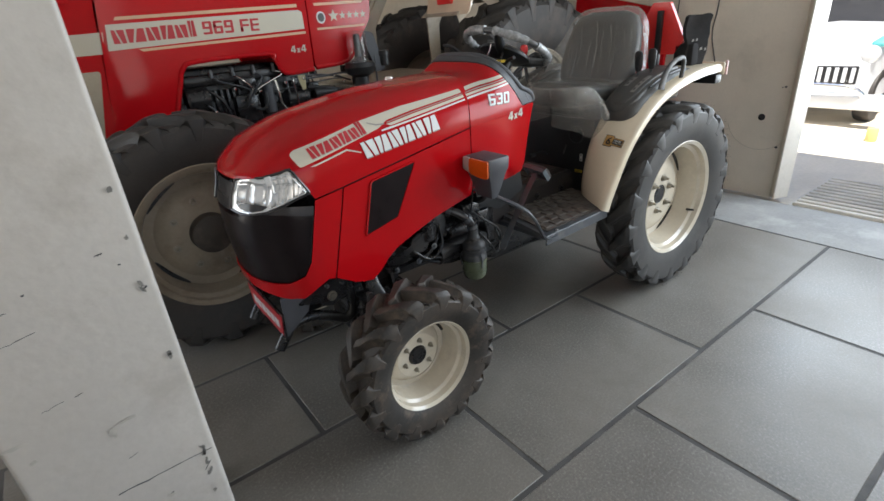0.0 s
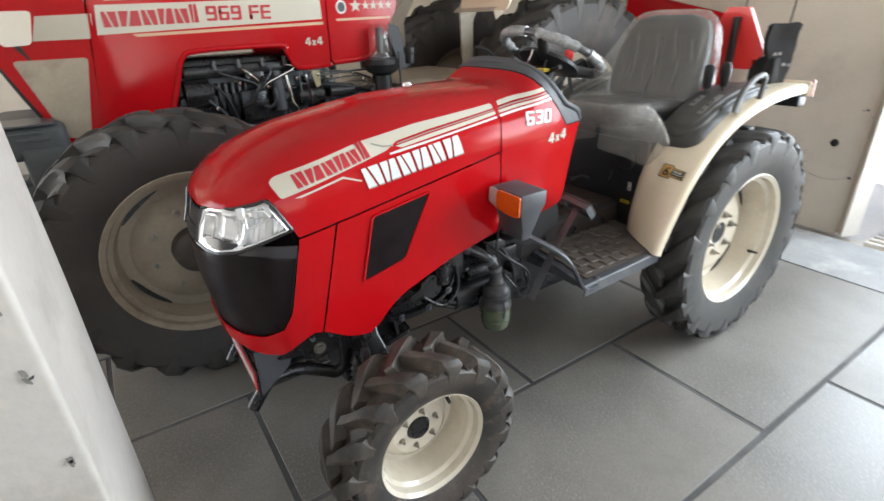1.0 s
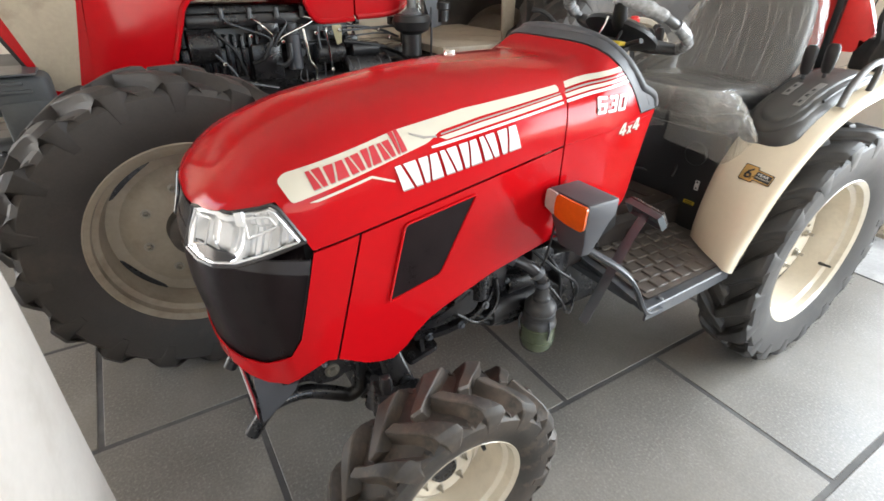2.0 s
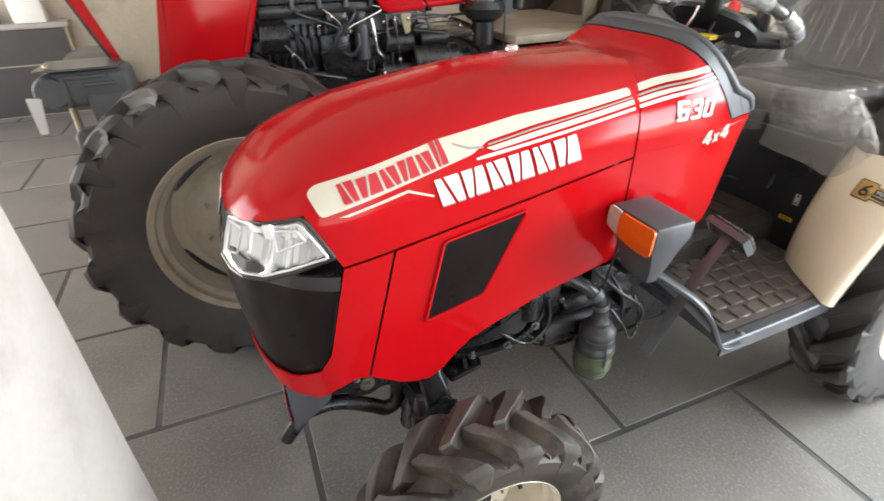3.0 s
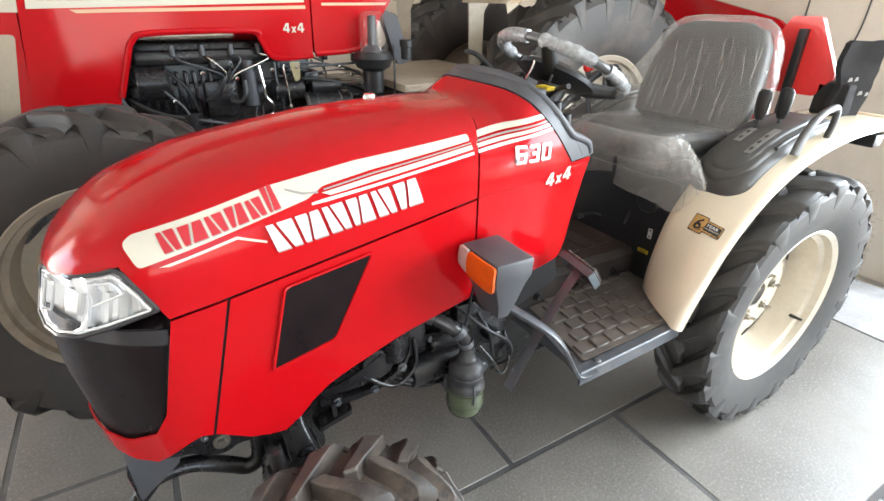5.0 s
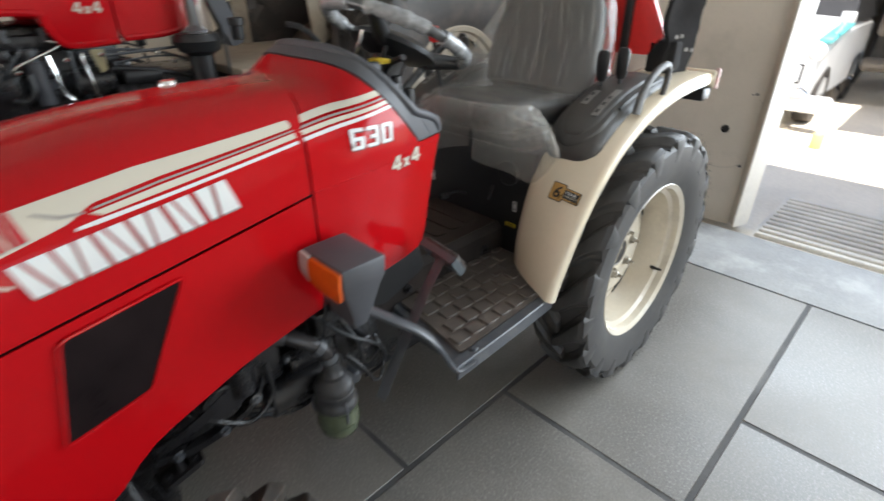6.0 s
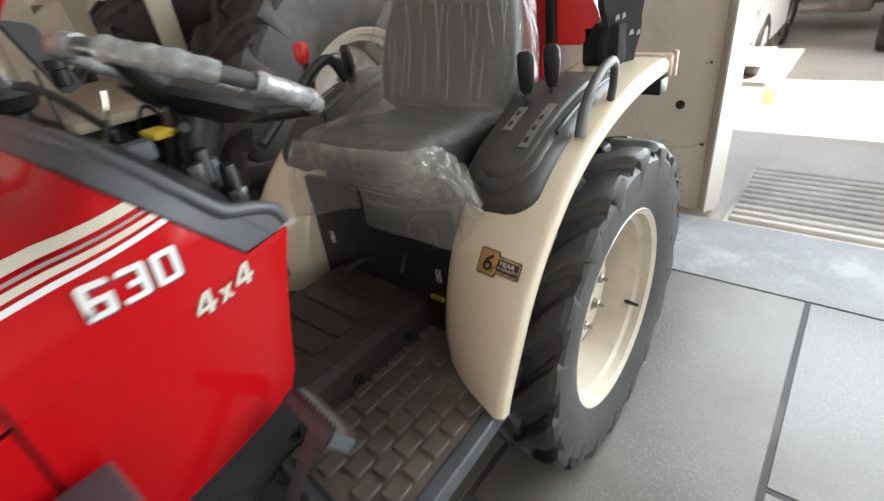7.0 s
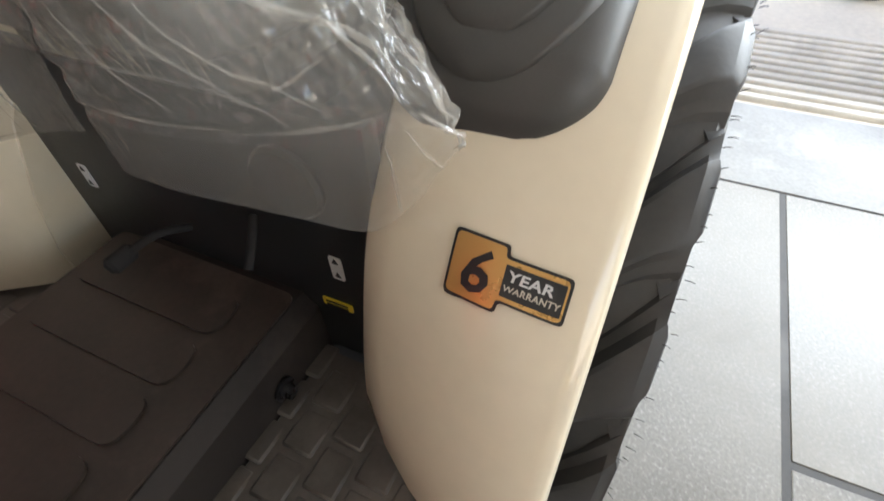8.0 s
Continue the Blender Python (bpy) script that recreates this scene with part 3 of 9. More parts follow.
# ---- wheels ----
def tyre(bm, at, R, W, rim, lugs, lug_h, side, lug_w=0.04, lean=0.55):
    """A farm tyre: carcass, bead and two rows of slanting bars. at: centre; side: -1 if its outer face looks to -y."""
    at = Vector(at)
    r0 = R - lug_h
    h = W / 2
    prof = [(rim * 0.97, -h * 0.70), (rim * 1.02, -h * 0.78), (rim + (r0 - rim) * 0.35, -h * 0.93), (rim + (r0 - rim) * 0.65, -h * 0.97),
            (rim + (r0 - rim) * 0.86, -h * 0.965), (r0 * 0.985, -h * 0.86), (r0, -h * 0.55), (r0, h * 0.55), (r0 * 0.985, h * 0.86),
            (rim + (r0 - rim) * 0.86, h * 0.965), (rim + (r0 - rim) * 0.65, h * 0.97), (rim + (r0 - rim) * 0.35, h * 0.93), (rim * 1.02, h * 0.78), (rim * 0.97, h * 0.70)]
    lathe(bm, prof, at, 64, "y", closed=True)
    return bm


def tread(w, at, R, W, rim, lugs, lug_h, rubber, lug_w, lean=0.62):
    """Two rows of slanting bars round the tyre, each bar a part; the bars of a row share three worn meshes."""
    at = Vector(at)
    r0 = R - lug_h
    h = W / 2
    rnd = random.Random(int(R * 1000) + int(at.y * 100))
    # along the bar: place across the tyre, height, width
    line = ((-0.12, 0.96, 0.46), (-0.07, 1.12, 0.58), (0.16, 1.03, 0.70), (0.42, 1.0, 0.80), (0.66, 0.99, 0.92), (0.84, 0.90, 1.06), (0.93, 0.62, 1.12))
    for row in (-1, 1):
        shapes = []
        for variant in range(3):
            bm = BM()
            rings = []
            for q, (l, hh, ww) in enumerate(line):
                a = -lean * (1.2 * max(l, 0) - 0.32 * max(l, 0) ** 2) * W / R
                wt = lug_w * ww
                crown = r0 * (1.0 if l < 0.55 else 1 - 0.016 * ((l - 0.55) / 0.4) ** 2)
                top = crown + lug_h * hh * (1.0 - 0.05 * variant * (q in (1, 2)))
                ring = []
                for dr, da in ((crown - 0.012, -1.02), (crown + 0.004, -0.80), (crown + lug_h * 0.35, -0.60), (top - lug_h * 0.08, -0.46), (top, -0.36), (top, 0.36), (top - lug_h * 0.08, 0.44), (crown + lug_h * 0.35, 0.54), (crown + 0.004, 0.70), (crown - 0.012, 0.88)):
                    ang = a + da * wt / R
                    ring.append(Vector((dr * math.cos(ang), l * h * row, dr * math.sin(ang))))
                rings.append(ring)
            # the bar's end falls down the shoulder and fades on the sidewall
            for l, top_f, ww in ((0.965, 0.30, 1.05), (0.985, 0.0, 0.92), (0.99, -0.18, 0.78), (0.972, -0.42, 0.55)):
                a = -lean * (1.2 * 0.95 - 0.32 * 0.9) * W / R
                span = r0 - rim
                top = r0 + (lug_h * top_f if top_f > 0 else span * top_f)
                ring = []
                for da, dep in ((-1.02, 0.05), (-0.80, 0.035), (-0.60, 0.02), (-0.46, 0.004), (-0.36, 0), (0.36, 0), (0.44, 0.004), (0.54, 0.02), (0.70, 0.035), (0.88, 0.05)):
                    ang = a + da * lug_w * ww / R
                    ring.append(Vector(((top - dep * 0.3) * math.cos(ang), (l * h - dep * 0.55) * row, (top - dep * 0.3) * math.sin(ang))))
                rings.append(ring)
            loft(bm, rings)
            shapes.append(finish(bm, rubber, "lug", 26))
        for k in range(lugs):
            a0 = 2 * math.pi * (k + (0.5 if row > 0 else 0)) / lugs
            lug = new("lug", rnd.choice(shapes))
            put_under(lug, w)
            lug.matrix_basis = Matrix.Translation(at) @ Matrix.Rotation(-a0 + rnd.uniform(-0.006, 0.006), 4, "Y")


def wheel(parent, at, side, R, W, rim, lugs, lug_h, paint, rubber, disc, hub_r, nuts, lug_w=0.045, tag="", slots=0, hub_out=0.03, nut_ring=0.08, nut_r=0.010, valve_at=1.1):
    """at: the centre of the tyre. disc: how far inside the outer lip the wheel's disc lies."""
    at = Vector(at)
    lip = W * 0.40
    s = side
    out = lambda l: l * s
    prof = [(hub_r * 0.9, out(lip - disc + 0.004)), (rim * 0.50, out(lip - disc + 0.004)), (rim * 0.60, out(lip - disc - 0.006)), (rim * 0.70, out(lip - disc - 0.03)),
            (rim * 0.82, out(lip - disc - 0.03)), (rim * 0.86, out(lip - disc * 0.6)), (rim * 0.875, out(lip - 0.045)), (rim * 0.93, out(lip - 0.035)), (rim * 0.945, out(lip - 0.012)), (rim * 1.0, out(lip - 0.002)),
            (rim * 1.02, out(lip - 0.006)), (rim * 1.0, out(lip - 0.02)), (rim * 0.96, out(lip - 0.05)), (rim * 0.9, out(0)), (rim * 0.93, out(-lip + 0.04)), (rim, out(-lip)), (rim * 0.97, out(-lip + 0.01)), (rim * 0.86, out(-lip * 0.5)), (rim * 0.82, out(lip - disc - 0.045)), (hub_r * 0.9, out(lip - disc - 0.014))]
    bm = BM()
    lathe(bm, prof, at, 64, "y", closed=True)
    w = part("wheel", bm, paint, parent, tag, 30)
    bm = BM()
    tyre(bm, at, R, W, rim, lugs, lug_h, s, lug_w)
    part("tyre", bm, rubber, w, "black rubber tyre with deep slanting lugs", 30)
    tread(w, at, R, W, rim, lugs, lug_h, rubber, lug_w)
    bm = BM()
    face = lip - disc
    lathe(bm, [(0, out(face + hub_out)), (hub_r * 0.75, out(face + hub_out)), (hub_r * 0.85, out(face + hub_out - 0.006)), (hub_r * 0.9, out(face)), (hub_r, out(face - 0.05)), (0, out(face - 0.05))], at, 32)
    part("hub", bm, HUB_DUSTY if paint is CREAM_WHEEL_DUSTY else BLACK_METAL, w, "dark steel hub cap")
    for k in range(nuts):
        a = 2 * math.pi * (k + 0.3) / nuts
        p = at + Vector((nut_ring * math.cos(a), out(face + 0.004), nut_ring * math.sin(a)))
        bm = BM()
        lathe(bm, [(0, out(nut_r * 2.5)), (nut_r * 0.42, out(nut_r * 2.5)), (nut_r * 0.48, out(nut_r * 2.3)), (nut_r * 0.48, out(nut_r * 1.2))], p, 10)
        lathe(bm, [(nut_r * 0.3, out(nut_r * 1.35)), (nut_r * 0.8, out(nut_r * 1.35)), (nut_r, out(nut_r * 1.15)), (nut_r, out(nut_r * 0.25))], p, 6)
        lathe(bm, [(nut_r * 0.3, out(nut_r * 0.35)), (nut_r * 1.4, out(nut_r * 0.30)), (nut_r * 1.4, out(0))], p, 16)
        part("wheel_nut", bm, NUT, w, "plated wheel nut")
    for k in range(slots):
        a = 2 * math.pi * k / slots + 0.66
        bm = BM()
        ring = []
        for q in range(14):
            b = 2 * math.pi * q / 14
            ring.append((a + 0.36 * math.cos(b), rim * (0.815 + 0.05 * math.sin(b))))
        box_pts = lambda l: [at + Vector((r * math.cos(t), out(l), r * math.sin(t))) for t, r in ring]
        loft(bm, [box_pts(face - 0.033), box_pts(face - 0.026)])
        part("slot", bm, BLACK_METAL, w, "dark cut-out in the wheel disc")
    # valve stem
    a = valve_at
    p0 = at + Vector((rim * 0.88 * math.cos(a), out(lip - 0.06), rim * 0.88 * math.sin(a)))
    p1 = at + Vector((rim * 0.80 * math.cos(a), out(lip - 0.015), rim * 0.80 * math.sin(a)))
    bm = BM()
    tube(bm, [p0, (p0 + p1) / 2, p1], [0.008, 0.006, 0.005], 8)
    part("valve", bm, BLACK, w)
    return w


# ---- the small tractor ----
CY = -0.05
mirror_y = lambda y: 2 * CY - y
SMALL = thing("compact_tractor", (0.6, CY, 0), "small red tractor with cream wheels and fenders on tile floor", "tractor")

wheel(SMALL, (0.005, -0.515, 0.287), -1, 0.291, 0.185, 0.168, 15, 0.033, CREAM_WHEEL, RUBBER_MUDDY, 0.098, 0.043, 6, 0.060, "cream painted front wheel", 0, 0.012, 0.060, 0.0072)
wheel(SMALL, (0.005, mirror_y(-0.515), 0.287), 1, 0.291, 0.185, 0.168, 15, 0.033, CREAM_WHEEL, RUBBER_MUDDY, 0.098, 0.043, 6, 0.060, "cream painted front wheel", 0, 0.012, 0.060, 0.0072)
wheel(SMALL, (1.607, -0.479, 0.466), -1, 0.468, 0.200, 0.288, 18, 0.025, CREAM_WHEEL, RUBBER, 0.112, 0.056, 6, 0.084, "cream painted rear wheel", 4, 0.004, 0.086, 0.013, -0.55)
wheel(SMALL, (1.607, mirror_y(-0.479), 0.466), 1, 0.468, 0.200, 0.288, 18, 0.025, CREAM_WHEEL, RUBBER, 0.112, 0.056, 6, 0.084, "cream painted rear wheel", 4, 0.004, 0.086, 0.013, -0.55)

# moulding hairs on the outer shoulder of the near rear tyre
bm = BM()
rh = random.Random(8)
for k in range(190):
    a = 2 * math.pi * (k + rh.uniform(-0.3, 0.3)) / 190
    r0, y0 = rh.choice((0.466, 0.452, 0.440)), -0.479 - 0.090 - rh.uniform(0, 0.006)
    p = Vector((1.607 + r0 * math.cos(a), y0, 0.466 + r0 * math.sin(a)))
    d = Vector((math.cos(a) * rh.uniform(0.1, 0.9), -1, math.sin(a) * rh.uniform(0.1, 0.9))).normalized() * rh.uniform(0.005, 0.010)
    tube(bm, [p, p + d * 0.6 + Vector((0, 0, 0.0008)), p + d], [0.0006, 0.0005, 0.0003], 3)
hairs = part("moulding_hairs", bm, RUBBER, bpy.data.objects["wheel.002"], "short rubber moulding hairs")
tagged(hairs, kind="stuff")

# hood form: half width and heights along the tractor
HALF = [(-0.419, 0.0), (-0.418, 0.04), (-0.416, 0.074), (-0.405, 0.125), (-0.385, 0.179), (-0.35, 0.223), (-0.30, 0.256), (-0.25, 0.273), (-0.20, 0.281), (-0.12, 0.284), (0.1, 0.281), (0.3, 0.276), (0.447, 0.271), (0.6, 0.264), (0.75, 0.238), (0.87, 0.208)]
TOP = [(-0.419, 0.962), (-0.41, 0.980), (-0.377, 1.012), (-0.328, 1.048), (-0.255, 1.079), (-0.112, 1.121), (0.03, 1.146), (0.177, 1.166), (0.34, 1.177), (0.53, 1.18)]
COWL_TOP = [(0.40, 1.172), (0.50, 1.178), (0.55, 1.19), (0.60, 1.224), (0.64, 1.243), (0.70, 1.249), (0.78, 1.243), (0.9, 1.21)]
SHOULDER = [(-0.41, 0.955), (-0.2, 0.95), (0.1, 0.972), (0.447, 1.012), (0.87, 1.03)]
LOW = [(-0.42, 0.585), (-0.36, 0.565), (-0.31, 0.562), (-0.24, 0.603), (-0.20, 0.620), (-0.158, 0.598), (-0.10, 0.563), (-0.045, 0.553), (-0.025, 0.557), (-0.006, 0.577), (0.045, 0.627), (0.104, 0.653), (0.25, 0.703), (0.44, 0.742), (0.586, 0.752), (0.70, 0.756), (0.755, 0.762), (0.775, 0.78), (0.788, 0.84), (0.806, 0.90), (0.825, 0.96), (0.85, 1.02), (0.9, 1.09)]


def half_width(x):
    if x < -0.30:
        return interp(x, HALF)
    return smooth_interp(x, HALF)


def top_z(x, cowl=False):
    return smooth_interp(x, COWL_TOP if cowl else TOP)


def skin_y(x, z, cowl=False):
    """The left skin of the hood at x, z."""
    x -= 0.03 * min(max((-0.12 - x) / 0.22, 0), 1)
    w, zs, zt = half_width(x), interp(x, SHOULDER), top_z(x, cowl)
    if z <= zs:
        return CY - w
    v = min((z - zs) / (zt - zs), 1.0)
    n = 2.9
    return CY - w * max(1 - v ** n, 0) ** (1 / n)


def skin_top(x, y, cowl=False):
    w, zs, zt = max(half_width(x), 1e-4), interp(x, SHOULDER), top_z(x, cowl)
    u = min(abs(y - CY) / w, 1.0)
    n = 2.9
    return zs + (zt - zs) * max(1 - u ** n, 0) ** (1 / n)


def rake(x, z):
    """The nose leans back towards its chin and above its lamps."""
    wgt = min(max((-0.12 - x) / 0.22, 0), 1)
    return x + wgt * (max(0.0, 0.7555 - z) * 0.128 + 0.03 * min(max((z - 0.86) / 0.09, 0), 1))


def nose_contour():
    """Plan from the rear left, round the nose, to the rear right, as far as x = 0.447."""
    xs = [0.447 - 0.035 * k for k in range(17)] + [-0.15, -0.18, -0.21, -0.235, -0.26, -0.285, -0.31, -0.33, -0.35, -0.365, -0.38, -0.393, -0.403, -0.41, -0.4145, -0.417, -0.4184]
    left = [(x, CY - half_width(x)) for x in xs]
    return left + [(-0.419, CY)] + [(x, 2 * CY - y) for x, y in reversed(left)]


def cut(bm, x, z, nx, nz):
    """Removes what lies on the side to which (nx, nz) points."""
    bmesh.ops.bisect_plane(bm, geom=bm.verts[:] + bm.edges[:] + bm.faces[:], plane_co=(x, 0, z), plane_no=(nx, 0, nz), clear_outer=True, dist=1e-6)


def cut_y(bm, y, s):
    bmesh.ops.bisect_plane(bm, geom=bm.verts[:] + bm.edges[:] + bm.faces[:], plane_co=(0, y, 0), plane_no=(0, s, 0), clear_outer=True, dist=1e-6)


def thicken(bm, t):
    """Gives a skin the thickness of sheet metal, inwards."""
    bmesh.ops.remove_doubles(bm, verts=bm.verts, dist=1e-5)
    bmesh.ops.recalc_face_normals(bm, faces=bm.faces)
    bm.faces.ensure_lookup_table()
    big = max(bm.faces, key=lambda f: abs(f.calc_center_median().y - CY))
    if big.normal.dot(Vector((0, big.calc_center_median().y - CY, 0))) < 0:
        bmesh.ops.reverse_faces(bm, faces=bm.faces)
    bmesh.ops.solidify(bm, geom=bm.faces[:], thickness=t)
    return bm


def shell(inset=0.0, deep=0.0):
    """The upright skin round the nose and along both sides; deep: how far it draws back behind the lamps."""
    bm = BM()
    plan = nose_contour()
    rows = []
    for k in range(19):
        v = k / 18
        row = []
        for x, y in plan:
            zl, zs = interp(x, LOW), interp(x, SHOULDER)
            z = zl + (zs - zl) * v
            ins = inset + (deep if z > 0.872 and x < -0.16 else 0)
            yy = y + (ins if y < CY else -ins) * (1 if abs(y - CY) > 0.05 else 0)
            row.append((rake(x, z) + (ins if x < -0.2 else 0), yy, z))
        rows.append(row)
    return loft(bm, rows, caps=False, ring_closed=False)


S_N = Vector((-0.163, 0, 1)).normalized()
V_N = Vector((1, 0, -(0.07 / 0.27))).normalized()
GR = Vector((1, 0, -0.237)).normalized()
GR_P = (-0.200, 0, 0.895)
OPEN_N, OPEN_P = Vector((1, 0, 0.485)).normalized(), Vector((-0.200, 0, 0.895))
EDGE_N, EDGE_P = Vector((-0.271, 0, 1)).normalized(), Vector((-0.376, 0, 0.971))
G = 0.0028

# hood top and its side bands
bm = BM()
plan = nose_contour()
fs = [1.0, 0.995, 0.985, 0.97, 0.945, 0.91, 0.86, 0.8, 0.72, 0.62, 0.5, 0.36, 0.2, 0.0]
rows = []
for f in fs:
    row = []
    for x, y in plan:
        sx = max(x, -0.1)
        px, py = sx + f * (x - sx), CY + f * (y - CY)
        z = skin_top(px, py)
        if f == 1.0:
            z = interp(x, SHOULDER)
        u = abs(py - CY) / max(half_width(px), 1e-3)
        px += 0.075 * (1 - min(u, 1) ** 2) * min(max((px - 0.15) / 0.297, 0), 1) ** 2
        row.append((rake(px, z), py, z))
    rows.append(row)
loft(bm, rows, caps=False, ring_closed=False)
side = shell()
cut(side, -0.101, 0.911 + G, -S_N.x, -S_N.z)
tmp = bpy.data.meshes.new("tmp")
side.to_mesh(tmp)
side.free()
bm.from_mesh(tmp)
bmesh.ops.remove_doubles(bm, verts=bm.verts, dist=1e-4)
# opening for the lamps and the grille
for co, no in ((OPEN_P, OPEN_N), (EDGE_P, EDGE_N)):
    bmesh.ops.bisect_plane(bm, geom=bm.verts[:] + bm.edges[:] + bm.faces[:], plane_co=co, plane_no=no, dist=1e-6)
gone = [f for f in bm.faces if (f.calc_center_median() - OPEN_P).dot(OPEN_N) < 0 and (f.calc_center_median() - EDGE_P).dot(EDGE_N) < 0]
bmesh.ops.delete(bm, geom=gone, context="FACES")
thicken(bm, 0.004)
HOOD = part("hood", bm, RED, SMALL, "glossy red painted hood", 50)

# front columns and chin, behind and under the grille
for s in (-1, 1):
    bm = shell()
    cut(bm, -0.101 - G, 0.911, V_N.x, V_N.z)
    cut(bm, -0.101, 0.911 - G, S_N.x, S_N.z)
    bmesh.ops.bisect_plane(bm, geom=bm.verts[:] + bm.edges[:] + bm.faces[:], plane_co=GR_P, plane_no=-GR, clear_outer=True)
    cut_y(bm, CY, -s)
    thicken(bm, 0.004)
    part("front_panel", bm, RED, HOOD, "red painted front column beside the grille", 50)
bm = shell()
cut(bm, 0, 0.70, 0, 1)
bmesh.ops.bisect_plane(bm, geom=bm.verts[:] + bm.edges[:] + bm.faces[:], plane_co=GR_P, plane_no=GR, clear_outer=True)
CORNERS = ((-0.322, 0.623, 0.0, 1.0), (-0.275, 0.643, -0.45, 1.0), (-0.249, 0.688, -1.7, 1.0))
for x, z, nx, nz in CORNERS:
    bmesh.ops.bisect_plane(bm, geom=bm.verts[:] + bm.edges[:] + bm.faces[:], plane_co=(x, 0, z), plane_no=(nx, 0, nz), dist=1e-6)
gone = [f for f in bm.faces if all((f.calc_center_median().x - x) * nx + (f.calc_center_median().z - z) * nz > 0 for x, z, nx, nz in CORNERS)]
bmesh.ops.delete(bm, geom=gone, context="FACES")
thicken(bm, 0.004)
part("chin", bm, RED, HOOD, "red painted chin under the grille", 50)

# side panels
for s in (-1, 1):
    bm = shell()
    cut(bm, -0.101 + G, 0.911, -V_N.x, -V_N.z)
    cut(bm, -0.101, 0.911 - G, S_N.x, S_N.z)
    cut_y(bm, CY, -s)
    thicken(bm, 0.004)
    panel = part("side_panel", bm, RED, SMALL, "red painted engine side panel", 50)
    if s < 0:
        PANEL = panel
    # black vent in the panel
    put = lambda u, v, w, s=s: (u, CY + s * (half_width(u) - 0.001 + w), v)
    bm = BM()
    sheet(bm, rounded([(-0.002, 0.905), (0.185, 0.935), (0.088, 0.752), (-0.048, 0.722)], 0.012), put, 0.0035, 0.04, 0.04)
    vent = part("vent", bm, BLACK_MESH, panel, "black perforated side vent")
    bm = BM()
    ring = rounded([(-0.002, 0.905), (0.185, 0.935), (0.088, 0.752), (-0.048, 0.722)], 0.012)
    ring = [put(u, v, 0.004) for u, v in ring]
    tube(bm, ring + [ring[0]], 0.0035, 6, False)
    part("vent_frame", bm, RED, panel, "raised red lip round the vent")

# dark liner that closes the gaps between the panels
bm = shell(0.012, 0.05)
cut(bm, 0.0, 0.60, 0, -1)
cut(bm, 0, 0.955, 0, 1)
part("liner", bm, BLACK, SMALL, "dark lining under the hood")

# black grille
bm = shell(0.006, 0.045)
bmesh.ops.bisect_plane(bm, geom=bm.verts[:] + bm.edges[:] + bm.faces[:], plane_co=(-0.2035, 0, 0.895), plane_no=GR, clear_outer=True)
cut(bm, 0, 0.60, 0, -1)
thicken(bm, 0.004)
GRILLE = part("grille", bm, BLACK_MESH, SMALL, "black mesh front grille", 50)

# glossy black band over the mesh and between the lamps
bm = shell(0.001)
cut(bm, -0.20, 0.842, -0.20, -1)
cut(bm, -0.30, 0.890, 0.16, 1)
bmesh.ops.bisect_plane(bm, geom=bm.verts[:] + bm.edges[:] + bm.faces[:], plane_co=(-0.2035, 0, 0.895), plane_no=GR, clear_outer=True)
thicken(bm, 0.008)
part("grille_band", bm, GLOSS_BLACK, GRILLE, "smooth black band over the mesh", 50)
bm = shell(0.003)
cut(bm, 0, 0.87, 0, -1)
cut(bm, 0, 0.962, 0, 1)
cut_y(bm, CY + 0.10, 1)
cut_y(bm, CY - 0.10, -1)
thicken(bm, 0.006)
part("nose_panel", bm, GLOSS_BLACK, GRILLE, "smooth black panel between the lamps", 50)

